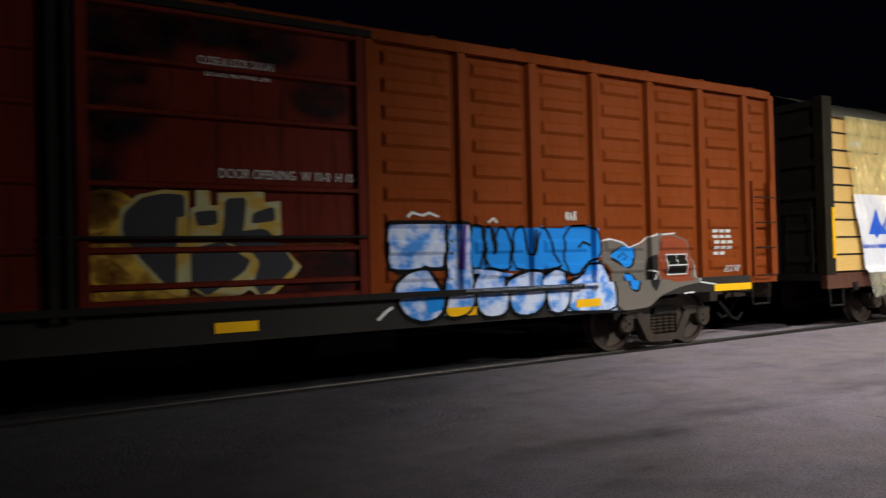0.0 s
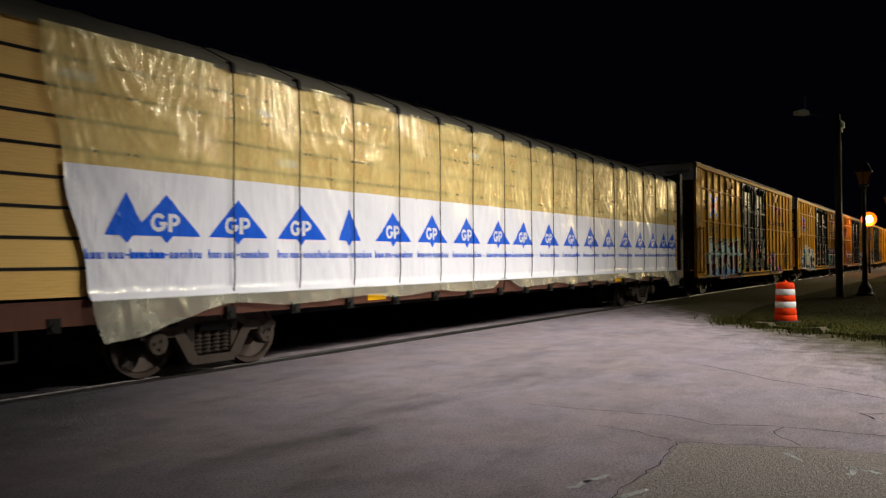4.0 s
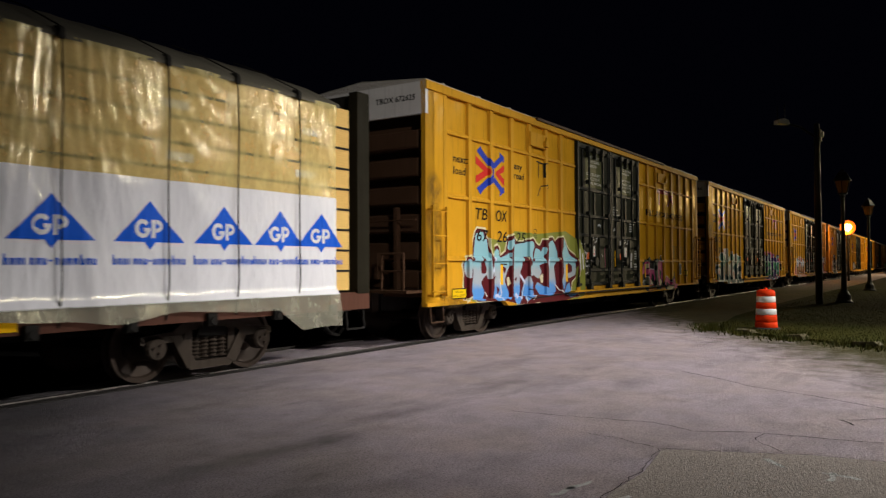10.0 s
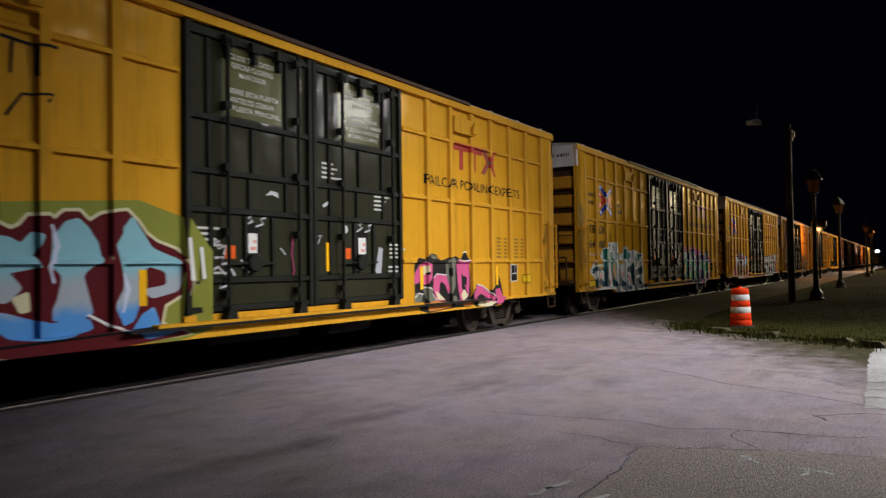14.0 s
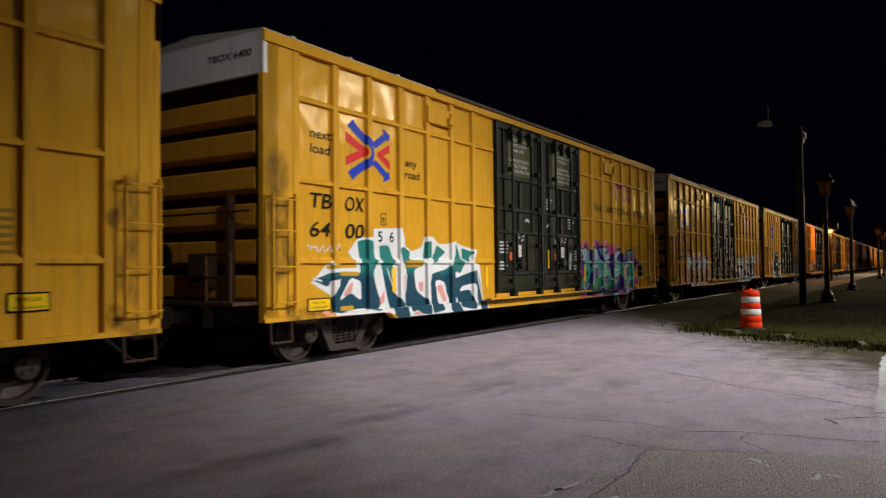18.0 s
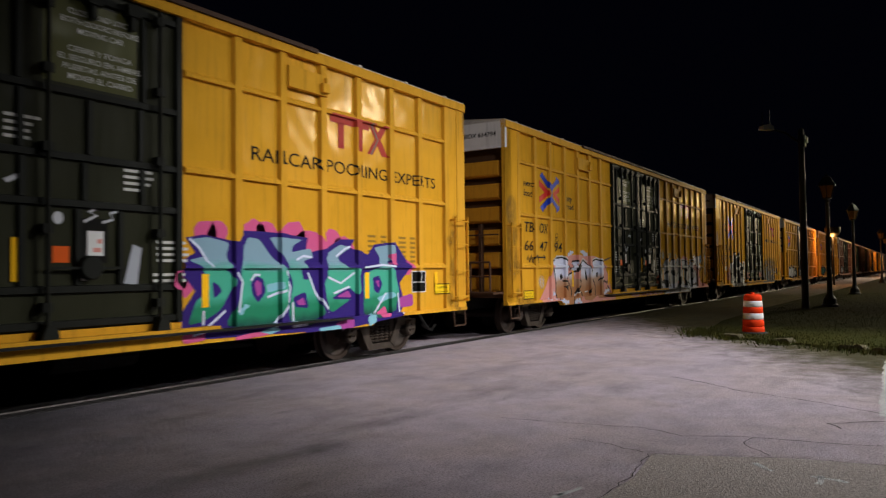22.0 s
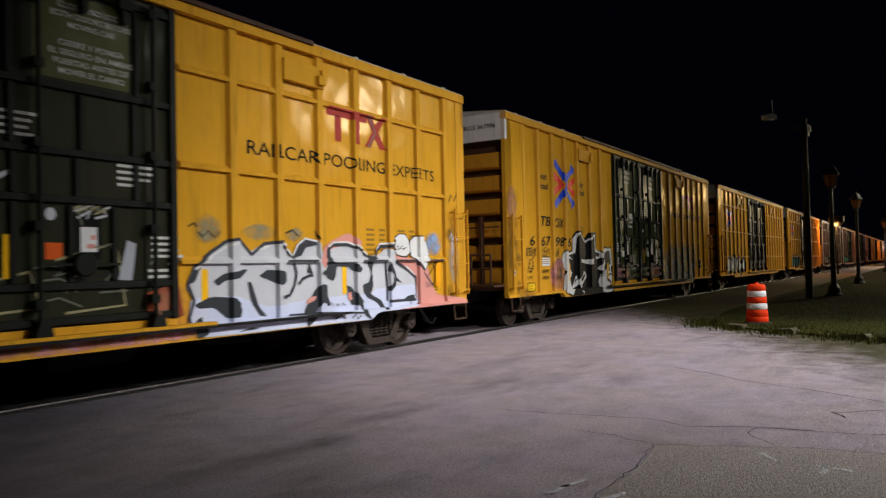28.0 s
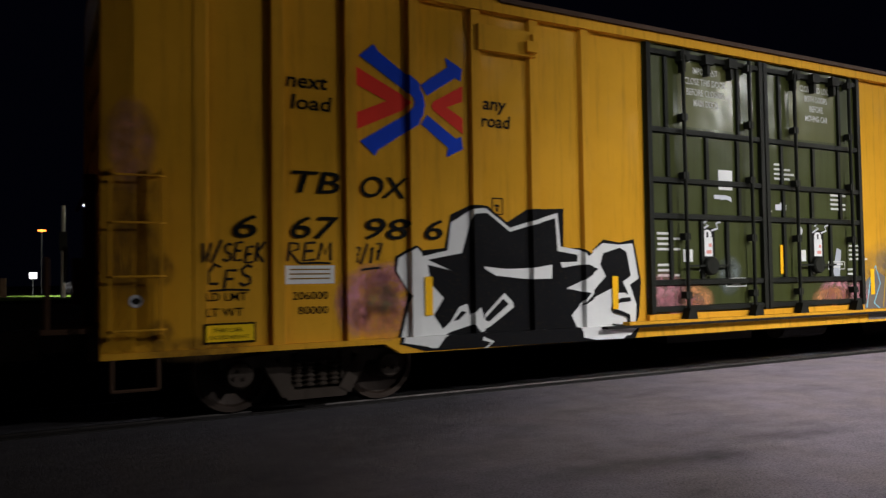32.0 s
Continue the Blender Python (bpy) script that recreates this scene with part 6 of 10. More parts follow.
    stroke(car, rel, 6, "white", 0.03, [(3.32, 1.9), (3.52, 1.91), (3.73, 1.81), (3.71, 1.71)])
    stroke(car, rel, 6, "white", 0.03, [(4.17, 2.01), (4.45, 2.05)])
    stroke(car, rel, 6, "white", 0.03, [(4.5, 1.77), (4.63, 1.96), (4.97, 1.82)])
    stroke(car, rel, 6, "white", 0.03, [(5.19, 1.99), (5.34, 2.04), (5.56, 1.65)])
    stroke(car, rel, 6, "white", 0.03, [(5.57, 1.92), (6.05, 1.84)])
    stroke(car, rel, 6, "white", 0.03, [(5.25, 1.29), (6.18, 1.48)])
    stroke(car, rel, 6, "white", 0.03, [(6.18, 1.44), (6.43, 0.79)])
    stroke(car, rel, 6, "white", 0.022, [(0.97, 1.88), (1.02, 1.8), (1.06, 1.88)])
    stroke(car, rel, 6, "white", 0.022, [(1.08, 1.83), (1.18, 1.86), (1.18, 1.78)])
    stroke(car, rel, 6, "white", 0.022, [(1.22, 1.77), (1.32, 1.87), (1.35, 1.77)])
    stroke(car, rel, 6, "white", 0.022, [(1.39, 1.78), (1.49, 1.89), (1.52, 1.77)])
    stroke(car, rel, 6, "white", 0.022, [(1.57, 1.81), (1.64, 1.91), (1.68, 1.79)])
    figure("number_patch", [bar(2.62, 1.93, .68, .26)], PLATE, car, rel, .020)
    lettering("patch_number", [("5", 2.72, 1.97, .18, 0, .02, .13), ("6", 3.06, 1.97, .18, 0, .02, .13)], INK, car, rel, .024)

    coat(car, rel, 1, "pink", blob(12.31, 2.05, 0.18, 0.17, 12, .18, 5))
    coat(car, rel, 1, "pink", blob(12.52, 2.06, 0.17, 0.16, 12, .18, 35))
    coat(car, rel, 1, "pink", blob(13.16, 2.1, 0.21, 0.18, 12, .18, 20))
    coat(car, rel, 1, "pink", blob(13.41, 2.11, 0.2, 0.17, 12, .18, 0))
    coat(car, rel, 1, "pink", blob(13.93, 2.09, 0.28, 0.22, 12, .18, 10))
    coat(car, rel, 1, "pink", blob(14.31, 1.95, 0.32, 0.24, 12, .18, 0))
    coat(car, rel, 1, "pink", blob(14.82, 2.07, 0.21, 0.16, 12, .18, 0))
    coat(car, rel, 1, "pink", blob(16.43, 1.74, 0.34, 0.21, 12, .18, 35))
    coat(car, rel, 1, "pink", blob(11.89, 1.44, 0.14, 0.14, 12, .18, 40))
    coat(car, rel, 1, "pink", blob(11.99, 1.36, 0.12, 0.13, 12, .18, 5))
    coat(car, rel, 1, "pink", blob(15.14, 1.93, 0.25, 0.18, 12, .18, 30))
    coat(car, rel, 1, "pink", blob(16.85, 1.6, 0.23, 0.15, 12, .18, 15))
    coat(car, rel, 2, "indigo", [(11.95, 1.7), (12.15, 1.8), (12, 1.99), (12.28, 2.04), (12.85, 1.96), (12.96, 2.12), (13.32, 2.12), (13.68, 2.11), (14.27, 2.06), (14.21, 1.83), (14.22, 0.63), (13.4, 0.65), (11.96, 0.68), (11.83, 0.81), (11.96, 1.06), (12.15, 1.3), (11.97, 1.49)], [(14.11, 1.79), (14.71, 1.92), (15.03, 2.06), (15.4, 2.07), (15.28, 1.93), (15.75, 1.82), (15.92, 2), (16.53, 2.06), (16.78, 1.83), (17.01, 1.6), (16.66, 1.33), (16.8, 0.96), (16.65, 0.73), (15.84, 0.56), (15.13, 0.57), (14.11, 0.62)])
    coat(car, rel, 3, "greenfade", [(12.08, 1.97), (12.35, 2.01), (12.72, 1.94), (12.66, 1.77), (12.74, 1.61), (12.66, 1.57), (12.38, 1.61), (12.21, 1.86)], [(12.05, 1.7), (12.28, 1.75), (12.63, 1.58), (12.72, 1.54), (12.82, 1.41), (12.57, 1.04), (12.28, 0.9), (12.03, 0.86), (12.16, 1.17), (12.35, 1.29), (12.28, 1.58), (12.21, 1.62)], [(12.87, 1.54), (12.93, 1.81), (13.05, 2.03), (13.26, 2.01), (13.51, 1.75), (13.77, 1.59), (13.82, 1.3), (13.85, 1.09), (13.66, 0.87), (13.4, 0.75), (12.85, 0.76), (12.66, 0.83), (12.83, 1.11), (12.89, 1.41)], [(13.45, 2.05), (14.16, 2.03), (13.95, 1.94), (13.9, 1.83), (14.33, 1.9), (14.38, 1.76), (14.16, 1.7), (14.29, 1.45), (14.5, 1.06), (14.62, 0.89), (14.32, 0.74), (13.9, 0.71), (13.85, 0.95), (13.95, 1.38), (13.79, 1.66), (13.59, 1.89)], soft=1)
    coat(car, rel, 3, "greenfade", [(14.61, 1.78), (15.03, 1.98), (15.28, 1.93), (14.94, 1.77), (15.16, 1.6), (15.51, 1.59), (15.46, 1.44), (15.5, 1.19), (15.16, 1.03), (14.81, 0.88), (14.64, 1.06), (14.58, 1.37), (14.71, 1.53)], [(15.91, 1.95), (16.44, 2.01), (16.52, 1.87), (16.26, 1.67), (16.53, 1.51), (16.66, 1.15), (16.52, 0.86), (15.99, 0.72), (15.6, 0.83), (15.58, 1.48), (16.05, 1.6), (16.08, 1.78)], soft=1)
    coat(car, rel, 4, "indigo", [(13.1, 1.38), (13.2, 1.49), (13.34, 1.44), (13.39, 1.26), (13.24, 1.1), (13.13, 1.22)], [(14.77, 1.1), (15.25, 1.29), (15.54, 1.07)], [(13.94, 1.16), (14.21, 1.24), (14.28, 0.98), (13.98, 1.01)], [(15.87, 1.43), (16.05, 1.47), (16.15, 1.31), (16.04, 1.15), (15.91, 1.2)], soft=1)
    coat(car, rel, 4, "indigo", [(12.42, 1.42), (12.52, 1.38), (12.59, 1.28), (12.45, 1.19)], [(14.11, 1.61), (14.26, 1.57), (14.29, 1.42), (14.16, 1.42)], soft=1)
    coat(car, rel, 5, "purple", [(13.16, 1.37), (13.22, 1.43), (13.3, 1.38), (13.3, 1.24), (13.22, 1.19)], [(14.92, 1.13), (15.21, 1.23), (15.31, 1.11)], [(14.02, 1.1), (14.16, 1.15), (14.21, 1.03), (14.04, 1.04)], [(15.95, 1.37), (16.05, 1.39), (16.05, 1.24)], soft=1)
    coat(car, rel, 5, "sky", [(13.39, 1.36), (13.7, 1.4), (13.73, 1.3), (13.42, 1.24)], [(13.16, 0.7), (13.49, 0.76), (13.59, 0.7), (13.4, 0.65)], [(14.4, 0.67), (14.91, 0.69), (14.94, 0.61), (14.45, 0.59)], [(15.62, 0.78), (15.86, 0.83), (15.86, 0.61), (15.67, 0.57)], soft=1)
    coat(car, rel, 5, "sky", [(15.99, 1.08), (16.36, 1.18), (16.52, 1.11), (16.09, 0.99)], [(12.79, 1.01), (13, 1.1), (13.09, 1.07), (12.86, 0.94)], soft=1)
    coat(car, rel, 5, "pink", [(12.74, 0.67), (13.16, 0.71), (13.4, 0.65), (12.74, 0.6)], [(11.86, 0.75), (12.21, 0.79), (12.23, 0.66), (11.89, 0.64)], [(15.96, 0.82), (16.22, 0.94), (16.29, 0.75), (16.03, 0.67)], [(16.3, 1.83), (16.57, 1.87), (16.57, 1.65), (16.39, 1.65)], soft=1)
    coat(car, rel, 5, "purple", [(14.81, 0.73), (15.25, 0.78), (15.27, 0.62), (14.86, 0.62)], [(16.63, 1.06), (17.06, 1.13), (17.09, 0.9), (16.66, 0.88)], soft=1)
    stroke(car, rel, 6, "frost", 0.035, [(12.64, 1.02), (12.28, 0.78), (12.03, 0.73)])
    stroke(car, rel, 6, "frost", 0.035, [(13.75, 1.56), (13.88, 1.31), (13.84, 1.09), (13.5, 0.74)])
    stroke(car, rel, 6, "frost", 0.035, [(14.26, 1.53), (14.42, 1.22), (14.73, 0.88)])
    stroke(car, rel, 6, "frost", 0.035, [(14.69, 1.46), (15.03, 1.35), (15.39, 1.52)])
    stroke(car, rel, 6, "frost", 0.035, [(13.42, 1.18), (13.76, 1.27)])
    stroke(car, rel, 6, "frost", 0.035, [(12.8, 1.54), (12.89, 1.41), (12.83, 0.99)])
    stroke(car, rel, 6, "frost", 0.035, [(15.9, 0.81), (16.25, 1.16)])
    stroke(car, rel, 6, "frost", 0.035, [(16.65, 0.77), (16.6, 1.15)])
    stroke(car, rel, 6, "frost", 0.035, [(14.02, 1.72), (14.16, 1.78), (14.36, 1.76)])
    stroke(car, rel, 6, "frost", 0.035, [(12.05, 1.98), (12.21, 1.86), (12.4, 1.61)])
    stroke(car, rel, 6, "frost", 0.035, [(13.1, 1.42), (13.17, 1.5), (13.28, 1.5)])
    stroke(car, rel, 6, "frost", 0.035, [(13.93, 1.09), (13.94, 0.76)])
    stroke(car, rel, 6, "frost", 0.035, [(13.83, 0.73), (14.16, 0.74)])
    stroke(car, rel, 6, "frost", 0.035, [(14.92, 1.78), (15.14, 1.91), (15.28, 1.95)])
    stroke(car, rel, 6, "frost", 0.035, [(15.6, 1.6), (16.1, 1.65), (16.5, 1.62)])
    stroke(car, rel, 6, "frost", 0.035, [(12.28, 1.04), (12.27, 0.85)])
    stroke(car, rel, 6, "frost", 0.035, [(14.86, 1.19), (15.25, 1.29)])


def sprayed_third(car, rel):
    """Grey and brown piece on pink before the doors; white bubble piece after them."""

    coat(car, rel, 1, "rose", [(1.74, 0.72), (2.18, 1.1), (2.52, 1.51), (2.66, 1.8), (3.17, 1.89), (4.24, 1.95), (4.97, 1.92), (5.51, 1.93), (6.27, 1.83), (6.73, 1.25), (7.05, 0.63), (6.85, 0.63), (5.48, 0.63), (3.98, 0.58), (2.78, 0.63)], soft=1)
    coat(car, rel, 3, "beardfade", [(2.66, 1.75), (2.79, 1.86), (3.27, 1.87), (3.49, 1.77), (3.59, 1.61), (3.53, 1.4), (3.41, 1.29), (3.67, 1.19), (3.84, 0.93), (3.79, 0.59), (2.91, 0.62), (2.8, 0.92), (2.8, 1.25), (2.7, 1.36)], [(3.59, 1.4), (3.89, 1.49), (4.14, 1.45), (3.95, 1.32), (4.29, 1.28), (4.39, 1.14), (4.35, 0.68), (3.83, 0.64), (3.84, 1.01), (3.67, 1.24)], [(3.87, 1.75), (4.26, 1.78), (4.25, 1.53), (3.85, 1.5)], [(4.39, 1.59), (4.47, 1.69), (4.64, 1.81), (4.86, 1.73), (5.12, 1.64), (5.28, 1.38), (5.51, 1.03), (5.58, 0.82), (5.07, 0.66), (4.54, 0.7), (4.46, 0.97), (4.48, 1.31)], soft=1)
    coat(car, rel, 3, "beardfade", [(5.31, 1.73), (5.53, 1.83), (6.09, 1.79), (6.26, 1.57), (6.13, 1.28), (6.25, 0.97), (6.24, 0.73), (5.58, 0.71), (5.49, 1.21), (5.36, 1.37)], [(6.29, 0.88), (6.5, 1.02), (6.85, 0.86), (6.81, 0.73), (6.3, 0.72)], soft=1)
    coat(car, rel, 4, "soot", [(3.05, 1.38), (3.17, 1.45), (3.26, 1.34), (3.12, 1.26)], [(3.3, 1.1), (3.52, 1.15), (3.58, 0.97), (3.46, 0.98)], [(4.81, 1.56), (4.91, 1.43), (4.98, 1.23), (4.83, 1.25)], [(5.64, 1.44), (5.81, 1.46), (5.78, 1.33), (5.66, 1.31)], soft=1)
    coat(car, rel, 4, "soot", [(3.99, 0.92), (4.28, 1), (4.31, 0.93), (4.08, 0.83)], [(4.21, 1.65), (4.35, 1.73), (4.37, 1.52), (4.21, 1.52)], soft=1)
    stroke(car, rel, 5, "soot", 0.05, [(2.66, 1.75), (2.81, 1.84), (3.25, 1.87), (3.47, 1.78), (3.58, 1.62), (3.53, 1.41), (3.4, 1.29)])
    stroke(car, rel, 5, "soot", 0.05, [(2.7, 1.58), (2.8, 1.28), (2.8, 0.92), (2.91, 0.66)])
    stroke(car, rel, 5, "soot", 0.05, [(3.24, 1.25), (3.59, 1.23), (3.82, 0.99), (3.8, 0.61)])
    stroke(car, rel, 5, "soot", 0.05, [(4.26, 1.78), (3.9, 1.76), (3.89, 1.63), (3.7, 1.52)])
    stroke(car, rel, 5, "soot", 0.05, [(3.61, 1.4), (4, 1.49), (4.25, 1.5)])
    stroke(car, rel, 5, "soot", 0.05, [(4.29, 1.28), (4.39, 1.14), (4.13, 0.94)])
    stroke(car, rel, 5, "soot", 0.05, [(4.4, 1.63), (4.65, 1.81), (5.15, 1.61), (5.3, 1.38), (5.57, 1.06), (5.56, 0.8)])
    stroke(car, rel, 5, "soot", 0.05, [(4.47, 1.56), (4.51, 1.21), (4.46, 0.97), (4.59, 0.8)])
    stroke(car, rel, 5, "soot", 0.05, [(5.31, 1.76), (5.65, 1.84), (6.09, 1.79), (6.26, 1.6), (6.15, 1.34), (5.83, 1.22)])
    stroke(car, rel, 5, "soot", 0.05, [(6.07, 1.21), (6.21, 0.97), (6.24, 0.76)])
    stroke(car, rel, 5, "soot", 0.05, [(5.16, 1.02), (5.08, 0.87)])
    stroke(car, rel, 5, "soot", 0.05, [(6.3, 1.21), (6.5, 1.14), (6.7, 1.25)])
    stroke(car, rel, 5, "soot", 0.05, [(6.56, 1.06), (6.85, 0.85)])
    stroke(car, rel, 6, "white", 0.03, [(2.7, 1.8), (2.89, 1.89), (3.27, 1.9), (3.49, 1.82)])
    stroke(car, rel, 6, "white", 0.03, [(4.42, 1.66), (4.65, 1.85), (4.97, 1.75)])
    stroke(car, rel, 6, "white", 0.03, [(5.34, 1.81), (5.68, 1.88), (6.16, 1.82)])
    stroke(car, rel, 6, "white", 0.03, [(3.99, 0.84), (4.33, 0.94)])
    stroke(car, rel, 6, "white", 0.03, [(5.16, 1.51), (5.38, 1.28)])
    stroke(car, rel, 6, "white", 0.03, [(4.76, 0.91), (5.01, 0.94)])
    coat(car, rel, 6, "frost", blob(3.81, 1.99, 0.09, 0.06, 12, .18, 12))
    coat(car, rel, 6, "frost", blob(3.68, 1.95, 0.07, 0.05, 12, .18, 0))
    coat(car, rel, 6, "frost", blob(3.92, 2.01, 0.07, 0.04, 12, .18, 22))
    coat(car, rel, 6, "frost", blob(4.78, 1.99, 0.12, 0.08, 12, .18, 45))
    coat(car, rel, 6, "frost", blob(4.66, 2.02, 0.07, 0.06, 12, .18, 35))
    coat(car, rel, 6, "frost", blob(4.92, 1.96, 0.08, 0.05, 12, .18, 6))
    coat(car, rel, 6, "frost", blob(4.55, 2.03, 0.06, 0.04, 12, .18, 26))
    coat(car, rel, 6, "frost", blob(2.96, 0.7, 0.09, 0.07, 12, .18, 30))
    coat(car, rel, 6, "frost", blob(3.11, 0.74, 0.08, 0.07, 12, .18, 45))
    coat(car, rel, 6, "frost", blob(3.25, 0.69, 0.09, 0.07, 12, .18, 10))
    coat(car, rel, 6, "frost", blob(2.87, 0.67, 0.06, 0.06, 12, .18, 20))
    coat(car, rel, 6, "frost", blob(3.39, 0.69, 0.06, 0.05, 12, .18, 24))
    coat(car, rel, 6, "frost", blob(3.99, 0.69, 0.09, 0.07, 12, .18, 30))
    coat(car, rel, 6, "frost", blob(4.16, 0.71, 0.09, 0.07, 12, .18, 45))
    coat(car, rel, 6, "frost", blob(3.88, 0.67, 0.06, 0.05, 12, .18, 20))
    coat(car, rel, 6, "frost", blob(4.27, 0.64, 0.07, 0.04, 12, .18, 5))
    coat(car, rel, 6, "frost", blob(6.45, 0.89, 0.11, 0.06, 12, .18, 15))
    coat(car, rel, 6, "frost", blob(6.62, 0.92, 0.1, 0.05, 12, .18, 26))
    coat(car, rel, 6, "frost", blob(6.29, 0.83, 0.09, 0.05, 12, .18, 5))
    coat(car, rel, 6, "frost", blob(2.64, 0.82, 0.08, 0.05, 12, .18, 45))
    coat(car, rel, 6, "frost", blob(2.71, 0.92, 0.06, 0.05, 12, .18, 2))
    coat(car, rel, 6, "frost", blob(2.56, 0.93, 0.08, 0.07, 12, .18, 35))
    coat(car, rel, 6, "frost", blob(2.34, 0.8, 0.04, 0.04, 12, .18, 10))
    coat(car, rel, 6, "frost", blob(2.6, 1.04, 0.06, 0.04, 12, .18, 40))
    coat(car, rel, 2, "chalkmist", blob(1.95, 1.23, 0.21, 0.18, 12, .18, 12))
    coat(car, rel, 2, "chalkmist", blob(1.78, 1.25, 0.14, 0.12, 12, .18, 40))
    coat(car, rel, 7, "soot", [(6.32, 1.83), (6.88, 1.92), (6.88, 1.88), (6.33, 1.78)], soft=1)
    stroke(car, rel, 7, "soot", 0.035, [(1.14, 1.78), (1.21, 1.88), (1.29, 1.73), (1.37, 1.88), (1.46, 1.72), (1.53, 1.85)])
    stroke(car, rel, 7, "soot", 0.035, [(1.53, 1.84), (1.6, 1.89), (1.68, 1.85), (1.65, 1.72), (1.73, 1.69), (1.79, 1.86)])
    stroke(car, rel, 7, "soot", 0.035, [(1.6, 1.85), (2.19, 1.85)])
    stroke(car, rel, 7, "soot", 0.035, [(2.07, 1.9), (2.2, 1.85), (2.09, 1.79)])
    stroke(car, rel, 7, "soot", 0.035, [(1.25, 1.72), (1.39, 1.9), (1.49, 1.71)])
    shut = ([], [], lambda x, z: .024, PANEL_Y)

    stroke(car, shut, 1, "sage", 0.03, [(7.28, 1.55), (7.69, 1.71), (7.67, 1.21), (7.3, 1.11)])
    stroke(car, shut, 1, "sage", 0.03, [(7.9, 1.55), (8.69, 1.72), (8.9, 1.06), (7.88, 1.04)])
    stroke(car, shut, 1, "sage", 0.03, [(9.54, 1.41), (10.07, 1.53), (10.19, 1.14), (9.57, 1.1)])
    stroke(car, shut, 1, "sage", 0.03, [(10.35, 1.65), (11.08, 1.85), (11.19, 1.12), (10.46, 1.07)])
    stroke(car, shut, 2, "soot", 0.03, [(7.37, 1.44), (7.64, 1.55), (7.59, 1.22)])
    stroke(car, shut, 2, "soot", 0.03, [(8.0, 1.32), (8.56, 1.48), (8.74, 1.18)])
    stroke(car, shut, 2, "soot", 0.03, [(10.48, 1.39), (11.06, 1.52), (11.08, 1.19)])
    stroke(car, shut, 3, "chalk", 0.02, [(7.92, 2.17), (8.25, 2.29), (8.09, 2.11), (8.48, 2.24)])
    stroke(car, shut, 3, "chalk", 0.02, [(10.51, 2.17), (10.81, 2.28), (10.71, 2.11)])

    coat(car, rel, 1, "rosemist", [(11.48, 1.25), (12.0, 1.41), (12.17, 1.08), (12.07, 0.66), (12.03, 0.64), (11.47, 0.84)], [(16.84, 1.86), (17.26, 1.73), (17.63, 1.39), (17.12, 1.3)], soft=1)
    coat(car, rel, 2, "sagemist", [(12.17, 2.08), (12.37, 2.29), (12.66, 2.15), (12.71, 1.94), (12.23, 1.82)], [(12.97, 2.06), (13.31, 2.17), (13.66, 2.14), (13.66, 1.91), (12.99, 1.9)], [(13.81, 1.98), (14.11, 2.16), (14.29, 2.01), (13.98, 1.88)], soft=1)
    coat(car, rel, 3, "rose", [(17.26, 1.55), (17.6, 1.5), (17.81, 0.96), (18.81, 0.84), (18.91, 0.61), (16.16, 0.64), (16.32, 0.79), (17.29, 0.89)], [(14.53, 1.63), (14.8, 1.91), (15.29, 2.08), (15.61, 1.9), (14.86, 1.53)], soft=1)
    stroke(car, rel, 4, "soot", 0.022, [(12.25, 2.01), (12.34, 1.95), (12.43, 2.03), (12.54, 1.94), (12.62, 2.02)])
    stroke(car, rel, 4, "soot", 0.022, [(13.84, 2.03), (13.98, 2.08), (14.13, 1.99)])
    stroke(car, rel, 4, "soot", 0.022, [(14.48, 2.08), (14.55, 1.94)])
    stroke(car, rel, 4, "soot", 0.022, [(12.1, 2.07), (12.19, 2.12), (12.25, 2.08)])
    coat(car, rel, 5, "chalk", [(12.09, 1.35), (12.19, 1.55), (12.42, 1.73), (12.73, 1.88), (12.94, 1.94), (13.15, 1.75), (13.41, 1.88), (13.75, 1.91), (14.02, 1.69), (14.14, 1.76), (14.32, 1.89), (14.55, 1.92), (14.59, 1.66), (14.86, 1.81), (15.28, 1.9), (15.75, 1.69), (16.06, 1.71), (16.29, 1.83), (16.56, 1.77), (16.62, 1.68), (17.04, 1.63), (17.43, 1.21), (17.31, 0.83), (16.36, 0.79), (15.87, 0.6), (14.97, 0.63), (13.17, 0.63), (12.17, 0.64), (12.08, 0.92), (12.17, 1.15), (12.06, 1.28)], soft=1)
    coat(car, rel, 6, "frost", [(12.13, 1.15), (12.87, 1.15), (13.5, 0.96), (14.45, 1.04), (15.85, 1.06), (17.39, 1.08), (17.27, 0.85), (16.36, 0.81), (15.84, 0.62), (14.97, 0.65), (13.17, 0.64), (12.19, 0.65), (12.1, 0.92)], soft=1)
    coat(car, rel, 7, "slate", [(12.49, 1.36), (12.68, 1.46), (13.11, 1.52), (12.98, 1.4), (12.7, 1.36), (12.57, 1.29)], [(12.18, 1.06), (12.45, 1.16), (12.83, 1.13), (12.99, 0.98), (12.97, 0.86), (12.71, 0.85), (12.5, 1.01), (12.25, 1.01)], [(13.29, 1.41), (13.47, 1.5), (13.74, 1.48), (13.87, 1.38), (13.71, 1.26), (13.57, 1.32)], [(12.21, 0.64), (12.16, 0.82), (12.3, 0.92), (12.35, 0.68)], [(12.81, 0.66), (13.07, 0.71), (13.23, 0.68)], [(12.09, 1.32), (12.22, 1.54), (12.31, 1.58), (12.2, 1.36)], [(13.08, 1.34), (13.16, 1.33), (13.3, 0.97), (13.45, 0.83), (13.3, 0.85), (13.14, 1.06)], soft=1)
